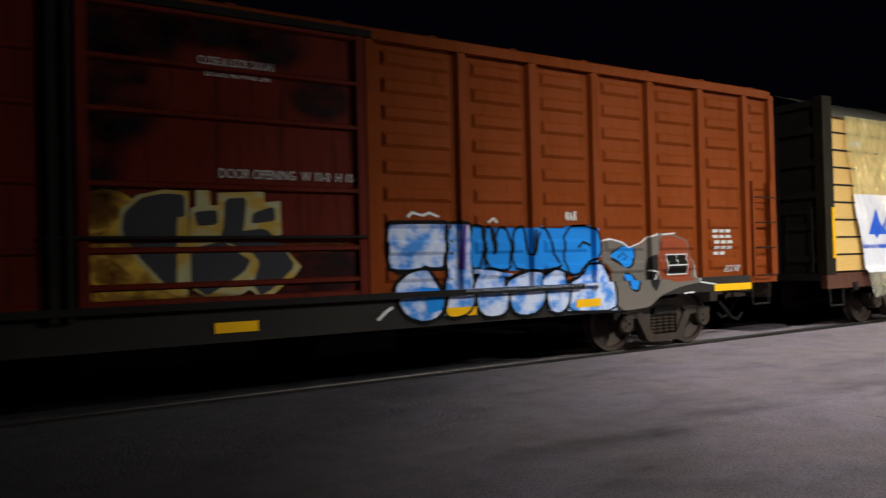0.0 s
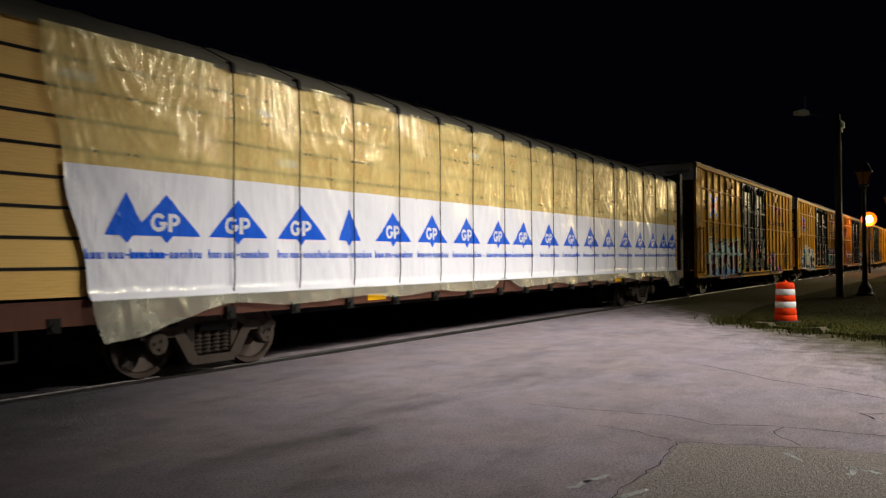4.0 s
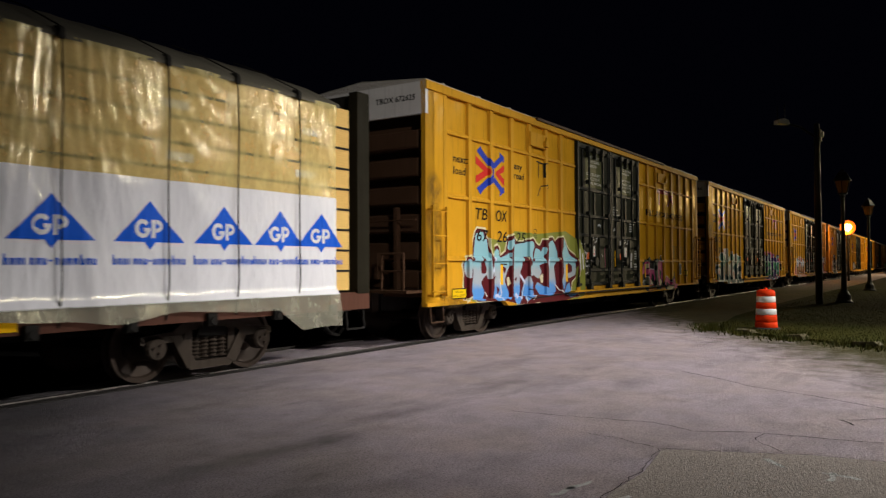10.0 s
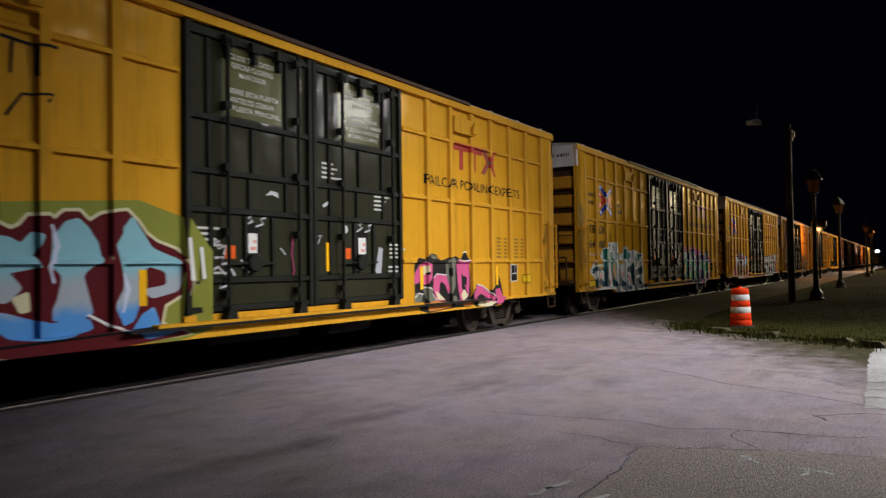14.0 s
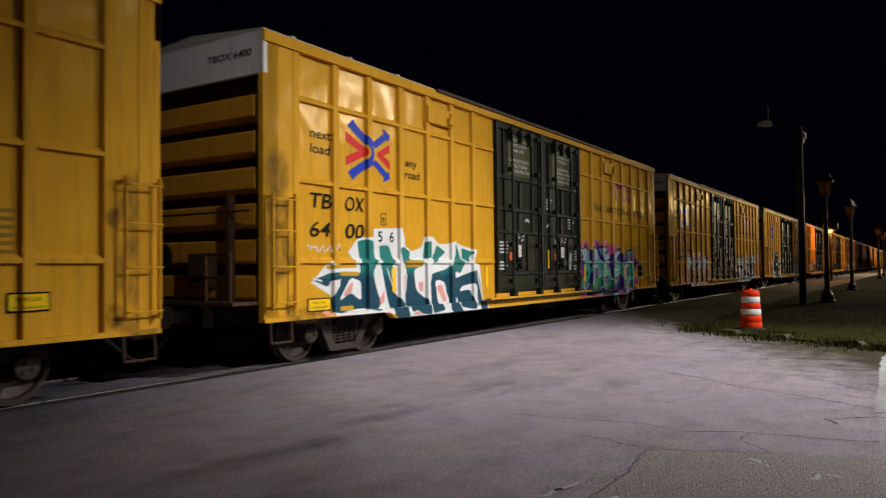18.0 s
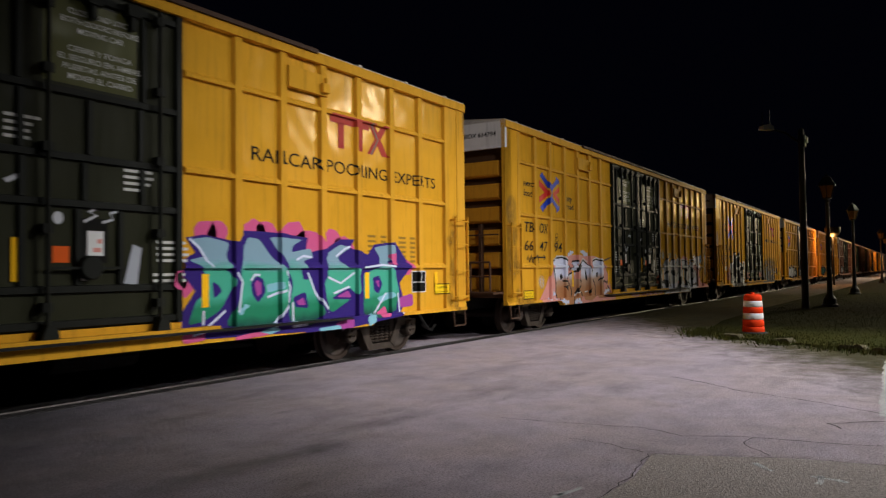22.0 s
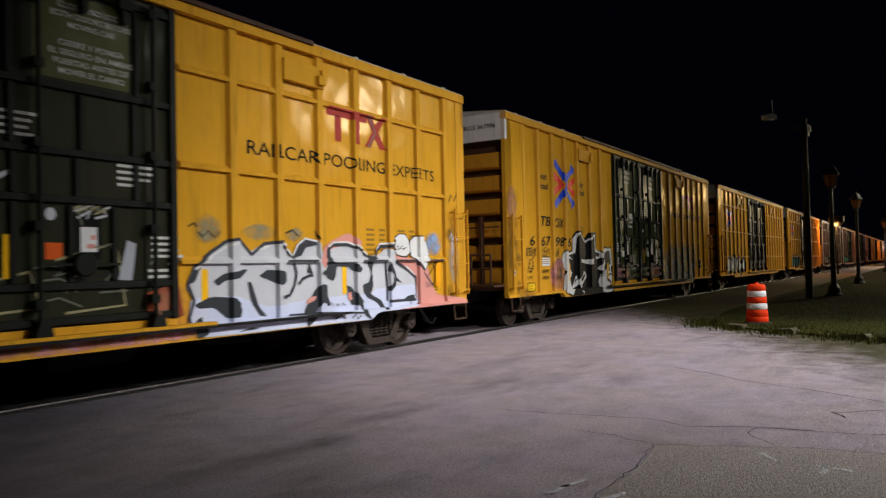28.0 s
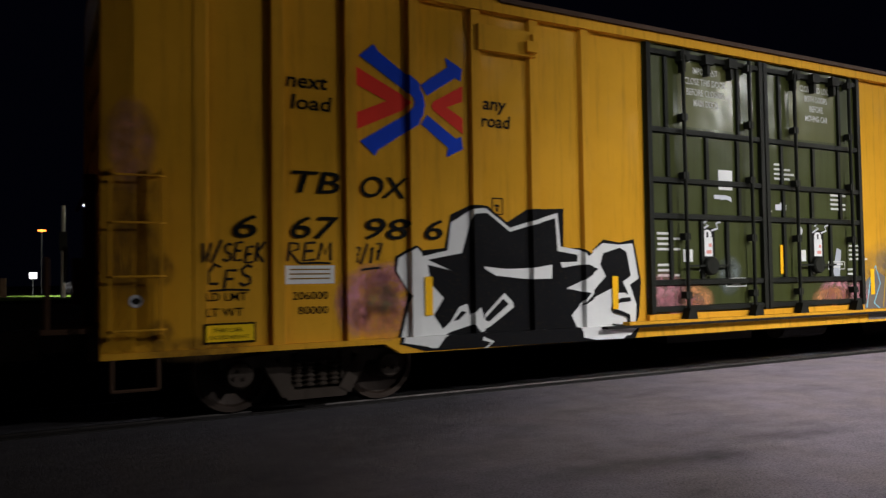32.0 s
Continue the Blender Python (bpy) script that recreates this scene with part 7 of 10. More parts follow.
    stroke(car, rel, 8, "coal", 0.05, [(12.08, 1.32), (12.21, 1.57), (12.45, 1.74), (12.74, 1.9), (12.94, 1.93), (13.17, 1.71)])
    stroke(car, rel, 8, "coal", 0.05, [(13.17, 1.71), (13.41, 1.87), (13.75, 1.9)])
    stroke(car, rel, 8, "coal", 0.05, [(12.09, 1.32), (12.18, 1.12), (12.1, 0.89), (12.19, 0.64)])
    stroke(car, rel, 9, "white", 0.03, [(12.21, 1.52), (12.48, 1.7), (12.77, 1.84), (12.93, 1.88)])
    stroke(car, rel, 9, "white", 0.03, [(13.32, 1.78), (13.52, 1.84)])

    coat(car, rel, 10, "rose", [(14.54, 1.61), (14.63, 1.85), (14.71, 1.88), (14.68, 1.55), (14.62, 1.5)], [(15.71, 1.09), (15.77, 1.2), (15.92, 1.07), (15.74, 1.04)], [(16.48, 1.71), (16.85, 1.67), (17.27, 1.59), (17.43, 1.4), (17.67, 1.19), (17.88, 0.96), (18.29, 0.88), (18.84, 0.85), (18.86, 0.71), (17.3, 0.77), (17.2, 0.89), (17.19, 1.31), (16.88, 1.45), (16.56, 1.58)], soft=1)
    coat(car, rel, 11, "frost", [(15.81, 1.12), (17.19, 1.19), (17.22, 0.78), (16.33, 0.73), (16.04, 0.69), (15.57, 0.64)], soft=1)
    coat(car, rel, 12, "slate", [(14.02, 1.79), (14.26, 1.9), (14.49, 1.86), (14.25, 1.82), (14.17, 1.7), (13.98, 1.66)], [(14.27, 1.44), (14.33, 1.59), (14.42, 1.41)], [(14.53, 1.43), (14.79, 1.54), (14.98, 1.57), (14.92, 1.34), (14.87, 1.29), (14.69, 1.36)], [(14.71, 1.79), (14.82, 1.8), (14.82, 1.59), (15.44, 1.57), (15.55, 1.48), (15.48, 1.41), (15.31, 1.47), (15.27, 1.52), (14.69, 1.53)], [(14.21, 0.86), (14.24, 0.92), (14.44, 1.16), (14.56, 1.26), (14.66, 1.24), (14.8, 0.94), (14.75, 0.9), (14.57, 0.98), (14.47, 0.82), (14.33, 0.7), (14.19, 0.62), (14.16, 0.69)], [(15.19, 1.22), (15.33, 1.18), (15.57, 0.93), (15.66, 0.72), (15.77, 0.59), (15.57, 0.69), (15.47, 0.87), (15.3, 0.9), (15.27, 1.02)], [(15.68, 1.65), (15.94, 1.65), (15.87, 1.46), (15.9, 1.18), (15.82, 1.05), (16.11, 0.93), (16.25, 0.77), (16.15, 0.75), (15.96, 0.91), (15.73, 0.99), (15.56, 1.2), (15.78, 1.25), (15.86, 1.42)], [(16.31, 1.43), (16.35, 1.6), (16.48, 1.37), (16.75, 1.2), (16.51, 1.26), (16.45, 1.15), (16.33, 1.07), (16.28, 1.12), (16.4, 1.23), (16.43, 1.36)], [(16.78, 0.92), (16.91, 0.97), (17.11, 0.99), (17.13, 0.89)], soft=1)
    coat(car, rel, 13, "rose", [(14.24, 0.99), (14.32, 1.06), (14.48, 1.08), (14.44, 1.01), (14.26, 0.96)], [(15.22, 1.09), (15.3, 1.11), (15.34, 0.98), (15.23, 0.97)], soft=1)
    stroke(car, rel, 14, "coal", 0.05, [(13.72, 1.84), (13.85, 1.76), (13.96, 1.66), (14.1, 1.83), (14.24, 1.92), (14.51, 1.88)])
    stroke(car, rel, 14, "coal", 0.05, [(13.99, 1.62), (14.05, 1.44), (14.01, 1.27), (13.9, 1.11), (13.72, 1.09)])
    stroke(car, rel, 14, "coal", 0.05, [(14.09, 1.27), (14.18, 1.35), (14.32, 1.39), (14.41, 1.4)])
    stroke(car, rel, 14, "coal", 0.05, [(14.75, 1.79), (14.89, 1.87), (15.23, 1.88), (15.44, 1.83), (15.74, 1.68), (15.97, 1.66), (16.0, 1.76), (16.1, 1.85), (16.5, 1.87)])
    stroke(car, rel, 14, "coal", 0.05, [(16.49, 1.61), (16.88, 1.46), (17.17, 1.3), (17.16, 0.89), (16.33, 0.9)])
    stroke(car, rel, 14, "coal", 0.05, [(16.25, 1.59), (16.28, 1.23), (16.28, 0.91)])
    # Next four level lines draw in the dark underside of the lowest rib.
    stroke(car, rel, 15, "coal", 0.03, [(15.59, 1.61), (16.26, 1.61)])
    stroke(car, rel, 15, "coal", 0.03, [(16.52, 1.61), (17.22, 1.61)])
    stroke(car, rel, 15, "coal", 0.03, [(17.42, 1.61), (18.06, 1.61)])
    stroke(car, rel, 15, "coal", 0.03, [(13.83, 1.62), (14.49, 1.62)])
    stroke(car, rel, 15, "coal", 0.03, [(17.19, 1.56), (17.43, 1.39), (17.72, 1.14)])
    stroke(car, rel, 15, "coal", 0.03, [(13.87, 0.82), (14.56, 0.81), (15.57, 0.75)])
    stroke(car, rel, 16, "white", 0.03, [(13.73, 1.88), (13.86, 1.79), (13.97, 1.7), (14.09, 1.87), (14.24, 1.96), (14.52, 1.92)])
    stroke(car, rel, 16, "white", 0.03, [(14.77, 1.84), (14.9, 1.91), (15.23, 1.92), (15.46, 1.86), (15.75, 1.72)])
    stroke(car, rel, 16, "white", 0.03, [(15.99, 1.8), (16.09, 1.9), (16.5, 1.92)])
    stroke(car, rel, 16, "white", 0.03, [(16.85, 1.51), (17.13, 1.35)])
    coat(car, rel, 17, "black", [(16.44, 1.84), (16.51, 2.0), (16.66, 2.08), (16.84, 2.08), (16.96, 1.95), (16.99, 1.76), (16.84, 1.68), (16.61, 1.71)], [(16.98, 1.95), (17.13, 2.05), (17.38, 2.05), (17.53, 1.92), (17.59, 1.73), (17.54, 1.51), (17.44, 1.42), (17.26, 1.57), (17.02, 1.68)], grow=0.02, soft=1)
    coat(car, rel, 18, "white", [(16.44, 1.84), (16.51, 2.0), (16.66, 2.08), (16.84, 2.08), (16.96, 1.95), (16.99, 1.76), (16.84, 1.68), (16.61, 1.71)], [(16.98, 1.95), (17.13, 2.05), (17.38, 2.05), (17.53, 1.92), (17.59, 1.73), (17.54, 1.51), (17.44, 1.42), (17.26, 1.57), (17.02, 1.68)], soft=1)
    coat(car, rel, 19, "bluemist", [(17.45, 2.15), (18.03, 2.17), (18.08, 1.68), (17.6, 1.7), (17.55, 1.89)], soft=1)
    stroke(car, rel, 20, "soot", 0.022, [(16.57, 1.85), (16.64, 1.89), (16.58, 1.8), (16.67, 1.82), (16.75, 1.88), (16.76, 1.8), (16.86, 1.85)])
    stroke(car, rel, 20, "soot", 0.022, [(17.6, 1.51), (17.66, 1.57), (17.74, 1.5), (17.68, 1.41), (17.58, 1.33)])
    stroke(car, rel, 20, "soot", 0.022, [(17.79, 1.54), (17.87, 1.55), (17.85, 1.45), (17.79, 1.47), (17.8, 1.52)])
    stroke(car, rel, 20, "soot", 0.022, [(14.74, 0.73), (14.87, 0.75), (14.78, 0.69), (14.94, 0.75), (15.05, 0.69)])
    stroke(car, rel, 20, "soot", 0.022, [(15.21, 0.69), (15.3, 0.74), (15.35, 0.66), (15.44, 0.72)])
    stroke(car, rel, 20, "soot", 0.022, [(16.93, 0.86), (17.01, 0.92), (16.97, 0.81)])
    stroke(car, rel, 21, "soot", 0.014, [(14.77, 0.93), (14.81, 0.96), (14.85, 0.91)])
    stroke(car, rel, 21, "soot", 0.014, [(14.92, 0.94), (14.96, 0.9), (15.0, 0.94)])
    stroke(car, rel, 21, "soot", 0.014, [(15.06, 0.94), (15.14, 0.9)])
    stroke(car, rel, 21, "soot", 0.014, [(17.38, 1.11), (17.43, 1.2)])
    stroke(car, rel, 21, "soot", 0.014, [(17.46, 1.1), (17.51, 1.2), (17.55, 1.1)])
    stroke(car, rel, 21, "soot", 0.014, [(17.59, 1.1), (17.61, 1.19), (17.65, 1.14)])
    stroke(car, rel, 21, "soot", 0.014, [(17.69, 1.09), (17.74, 1.19)])
    coat(car, rel, 22, "amber", [(17.82, 1.55), (18.0, 1.57), (17.99, 1.11), (17.81, 1.1)], soft=1)
    flat_door = ([], [], lambda x, z: .024, PANEL_Y)

    coat(car, flat_door, 1, "rust", [(11.48, 1.25), (11.93, 1.37), (12.01, 0.94), (11.48, 0.88)])
    stroke(car, flat_door, 2, "khaki", 0.022, [(10.1, 1.56), (10.27, 1.6), (10.46, 1.55), (10.33, 1.48), (10.59, 1.53)])
    stroke(car, flat_door, 2, "khaki", 0.022, [(10.18, 1.43), (10.4, 1.45), (10.52, 1.38)])
    stroke(car, flat_door, 2, "khaki", 0.022, [(10.76, 1.79), (11.0, 1.82), (11.11, 1.59), (10.93, 1.4)])
    stroke(car, flat_door, 2, "khaki", 0.022, [(11.53, 1.59), (11.65, 1.73), (11.61, 1.86)])
    stroke(car, flat_door, 2, "khaki", 0.022, [(10.09, 1.19), (10.39, 1.24), (10.65, 1.13)])
    stroke(car, flat_door, 2, "khaki", 0.022, [(10.46, 1.29), (10.51, 1.42), (10.59, 1.29)])
    stroke(car, flat_door, 2, "khaki", 0.022, [(11.77, 1.59), (11.98, 1.66)])
    stroke(car, flat_door, 2, "khaki", 0.022, [(10.86, 1.28), (11.22, 1.29)])
    stroke(car, flat_door, 2, "khaki", 0.022, [(10.66, 2.04), (10.6, 2.23), (10.77, 2.27), (10.94, 2.18)])
    stroke(car, flat_door, 3, "sage", 0.03, [(10.55, 2.21), (10.67, 2.28), (10.6, 2.18), (10.73, 2.25)])
    stroke(car, flat_door, 3, "sage", 0.03, [(10.77, 2.22), (10.87, 2.27), (10.81, 2.17), (10.95, 2.23)])
    for x in (9.2, 10.4, 11.5):
        coat(car, rel, 1, "pinkmist", blob(x, .70, .95, .14, 14, .05, int(x * 10)))
    coat(car, rel, 1, "chalkmist", [(18.22, 1.1), (18.70, 1.1), (18.70, 2.25), (18.22, 2.25)])
    stroke(car, rel, 2, "chalk", .03, [(18.30, 2.02), (18.36, 2.12), (18.42, 2.0), (18.50, 2.12), (18.56, 2.0), (18.64, 2.08)])
    stroke(car, rel, 2, "chalk", .02, [(18.40, 1.98), (18.40, 1.7)])
    stroke(car, rel, 2, "soot", .03, [(18.28, 2.75), (18.4, 2.9), (18.5, 2.78), (18.6, 2.95)])


STROKES = {"W": [[(0, 1), (.2, 0), (.5, .7), (.75, 0), (1, 1.05)]], "/": [[(.1, -.15), (.9, 1.2)]], "S": [[(.9, .9), (.5, 1), (.15, .8), (.3, .55), (.8, .4), (.85, .12), (.4, 0), (.05, .15)]],
           "E": [[(.9, 1), (.15, .95), (.1, 0), (.95, .05)], [(.12, .5), (.8, .55)]], "K": [[(.1, 1), (.12, -.1)], [(.95, 1.05), (.15, .45), (1, -.15)]], "C": [[(.95, .85), (.5, 1), (.1, .6), (.2, .1), (.9, .08)]],
           "F": [[(.15, 0), (.15, 1), (.95, 1)], [(.15, .5), (.75, .55)]], "R": [[(.1, 0), (.15, 1), (.8, .95), (.85, .65), (.2, .5), (1, -.1)]], "M": [[(0, 0), (.2, 1), (.5, .35), (.85, 1.05), (1, -.05)]],
           "7": [[(.05, .95), (.9, 1), (.4, 0)], [(.2, .5), (.8, .55)]], "1": [[(.4, .8), (.6, 1), (.5, 0)]]}


def scrawl(car, rel, words, x, z, w, h, width=.028, seed=0):
    """Words written by hand with a thick marker."""
    rnd = random.Random(seed)
    step = w / len(words)
    for k, c in enumerate(words):
        dz, big = rnd.uniform(-.02, .02), rnd.uniform(.95, 1.12)
        for line in STROKES[c]:
            stroke(car, rel, 3, "soot", width, [(x + step * (k + .84 * a) + .12 * h * b, z + dz + h * big * b) for a, b in line])


def sprayed_fourth(car, rel):
    """Black and white angular piece before the doors; grey-green one after them."""

    for colour, x, z, rx, rz in (("pinkmist", 2.86, 1.24, .52, .44), ("pinkmist", 2.62, 1.20, .24, .38), ("pinkmist", 3.06, 1.48, .30, .22), ("blushmist", 2.98, .98, .38, .22), ("rustmist", 2.66, 1.10, .14, .18), ("sagemist", 2.96, 1.26, .26, .22)):
        coat(car, rel, 1, colour, blob(x, z, rx, rz, 14, .1, int(x * 100)))
    coat(car, rel, 2, "black", [(3.13, 1.74), (3.37, 1.87), (3.48, 1.81), (3.78, 1.84), (3.87, 2.25), (4.15, 2.37), (4.39, 2.37), (4.68, 2.17), (4.98, 2.34), (5.57, 2.37), (5.56, 1.85), (5.84, 1.85), (5.98, 1.78), (6.23, 1.97), (6.52, 1.93), (6.78, 1.98), (6.9, 1.39), (6.85, 0.92), (6.69, 0.61), (6.38, 0.59), (5.85, 0.57), (3.46, 0.63), (3.13, 0.73), (3.29, 1.31), (3.11, 1.58)])
    coat(car, rel, 3, "white", [(3.17, 1.72), (3.38, 1.84), (3.48, 1.74), (3.71, 1.79), (3.82, 1.81), (3.87, 2.15), (4.17, 2.32), (4.37, 2.34), (4.72, 2.1), (5.47, 2.31), (5.51, 1.87), (5.84, 1.82), (5.93, 1.74), (6.22, 1.92), (6.5, 1.9), (6.75, 1.92), (6.85, 1.43), (6.69, 1.35), (6.8, 1.07), (6.78, 0.84), (6.48, 0.62), (5.99, 0.63), (5.8, 0.67), (3.54, 0.66), (3.5, 0.68), (3.18, 0.74), (3.32, 1.28), (3.14, 1.57)])
    coat(car, rel, 4, "black", [(4.17, 2.26), (4.39, 2.28), (4.72, 2.05), (5.43, 2.24), (5.46, 1.81), (5.79, 1.76), (5.78, 1.67), (5.5, 1.63), (5.92, 1.63), (6.14, 1.57), (5.82, 1.4), (5.59, 1.32), (5.96, 1.25), (5.67, 0.96), (5.79, 0.73), (5.8, 0.57), (3.61, 0.64), (3.77, 0.83), (3.62, 1.04), (3.76, 1.24), (3.59, 1.41), (3.55, 1.64), (3.86, 1.57), (3.55, 1.7), (3.78, 1.74), (4.02, 1.78)], [(6.22, 1.78), (6.52, 1.86), (6.64, 1.8), (6.71, 1.47), (6.56, 1.39), (6.65, 1.23), (6.6, 1.08), (6.4, 1.32), (6.01, 1.17), (5.81, 1.07), (6.26, 1.47), (6.17, 1.63)])
    coat(car, rel, 5, "white", [(4.28, 1.62), (4.67, 1.58), (5.01, 1.59), (5.37, 1.63), (5.36, 1.45), (4.96, 1.45), (4.5, 1.5)], [(3.51, 0.68), (3.85, 0.96), (3.97, 1.13), (4.08, 1.16), (4.12, 1.02), (4.24, 1.12), (4.28, 0.98), (4.62, 1.28), (4.74, 1.17), (4.76, 1.1), (4.4, 0.87), (4.24, 0.81), (4.16, 0.91), (3.84, 0.83)], [(5.5, 1.66), (5.78, 1.67), (5.83, 1.63), (5.53, 1.59)], [(5.59, 1.3), (5.82, 1.39), (6.12, 1.55), (6.21, 1.56), (5.87, 1.34)], [(6.25, 1.09), (6.3, 1.24), (6.6, 1.24), (6.75, 1.08), (6.77, 0.8), (6.59, 0.66), (6.29, 0.71), (6.19, 0.9)])
    coat(car, rel, 6, "black", [(3.88, 0.96), (4.0, 1.08), (4.07, 1.06), (3.96, 0.97)], [(4.31, 0.96), (4.6, 1.21), (4.68, 1.14), (4.39, 0.93)])
    for line in ([(6.68, 1.15), (6.52, 1.14), (6.38, 1.10), (6.36, 1.00)], [(6.36, 1.00), (6.50, .97), (6.64, .92), (6.64, .82)], [(6.64, .82), (6.50, .78), (6.34, .80)]):
        stroke(car, rel, 16, "black", .055, line)
    stroke(car, rel, 8, "white", 0.045, [(4.24, 0.74), (4.38, 0.69), (4.28, 0.58)])

    figure("reflector_over", [bar(3.50, 1.04, .10, .46), bar(6.36, 1.02, .10, .45)], ORANGE, car, rel, .03)
    coat(car, rel, 1, "ashmist", [(11.7, .45), (11.7, 2.2), (13.2, 2.15), (14.4, 2.3), (16.0, 2.2), (17.2, 2.0), (17.2, .45)])
    coat(car, rel, 2, "steel", [(11.92, .66), (11.92, 1.25), (12.3, 1.5), (12.9, 1.25), (13.4, 1.6), (14.3, 1.35), (15.2, 1.55), (16.1, 1.3), (16.3, .9), (15.8, .66)])
    sway = random.Random(4)
    for k in range(9):
        x = 12.05 + k * .48
        stroke(car, rel, 3, ("sky", "mustard", "chalk")[k % 3], .03, [(x + a + sway.uniform(-.05, .05), b + sway.uniform(-.12, .12)) for a, b in ((0, .95), (.12, 1.45), (.3, 1.6), (.34, 1.2), (.16, 1.0), (.4, .85))])
    doors = ([], [], lambda x, z: .024, PANEL_Y)
    for colour, x, z, rx, rz in (("pinkmist", 7.35, 1.25, .42, .32), ("blushmist", 7.9, 1.12, .42, .26), ("pinkmist", 7.6, 1.02, .6, .22), ("pinkmist", 11.2, 1.16, .5, .24), ("blushmist", 11.05, 1.05, .55, .22), ("pinkmist", 11.75, 1.10, .35, .26), ("ashmist", 8.65, 1.45, .3, .35)):
        coat(car, doors, 1, colour, blob(x, z, rx, rz, 14, .1, int(x * 100)))
    figure("door_card", [bar(8.46, 2.74, .30, .30)], PLATE, car, doors, .006)
    figure("door_card", [bar(8.36, 2.60, .27, .06)], SPRAY["chalk"], car, doors, .006)
    figure("door_card", [bar(9.72, 2.47, .26, .09)], SPRAY["chalk"], car, doors, .006)
    for x in (8.19, 10.73):
        figure("door_round_mark", [blob(x, 2.06, .09, .075, 16, 0)], PLATE, car, doors, .009)
        figure("door_round_slot", [bar(x - .02, 2.02, .04, .08)], INK, car, doors, .011)
    for x, z in ((8.56, 1.28), (10.98, 1.52)):
        for k, (dx, dz, w, h) in enumerate(((0, 0, .44, .014), (0, .12, .44, .014), (0, 0, .014, .13), (.43, 0, .014, .13), (.05, .075, .34, .025), (.12, .03, .20, .025))):
            figure("door_notice", [bar(x + dx, z + dz, w, h)], WHITE_INK, car, doors, .006 + .0004 * k)
    stroke(car, doors, 3, "white", .03, [(9.46, 2.62), (9.56, 2.50), (9.50, 2.40), (9.62, 2.44), (9.58, 2.52)])
    coat(car, rel, 1, "rosemist", [(.03, 2.36), (.52, 2.36), (.54, 3.34), (.03, 3.36)])
    coat(car, rel, 2, "chalk", blob(.32, 1.30, .065, .065, 16, 0, 1))
    coat(car, rel, 3, "soot", [(.27, 1.30), (.30, 1.33), (.34, 1.33), (.37, 1.30), (.34, 1.27), (.30, 1.27)])
    scrawl(car, rel, "W/SEEK", .93, 1.69, .68, .18, seed=1)
    scrawl(car, rel, "CFS", .99, 1.42, .50, .20, seed=2)
    scrawl(car, rel, "REM", 1.83, 1.70, .54, .19, seed=3)
    scrawl(car, rel, "7/17", 2.60, 1.68, .36, .18, seed=4)
    stroke(car, rel, 3, "soot", .022, [(1.02, 1.385), (1.25, 1.395), (1.44, 1.385)])
    stroke(car, rel, 3, "soot", .022, [(1.98, 1.665), (2.2, 1.67), (2.34, 1.665)])
    stroke(car, rel, 3, "soot", .026, [(2.70, 1.585), (2.80, 1.60), (2.94, 1.61)])
    figure("notice_plate", [bar(1.82, 1.44, .56, .20)], PLATE, car, rel, .005, "white notice plate")
    figures("notice_line", [bar(1.87, 1.59 - k * .05, .46, .015) for k in range(3)], PALE_INK, car, rel, .008)
    lettering("weight_line", [("LD LMT", .98, 1.28, .085, 0, .008, .42), ("LT WT", .98, 1.12, .085, 0, .008, .38), ("206000", 1.90, 1.27, .085, 0, .008, .40), ("80000", 1.96, 1.11, .085, 0, .008, .34)], INK, car, rel, .006)


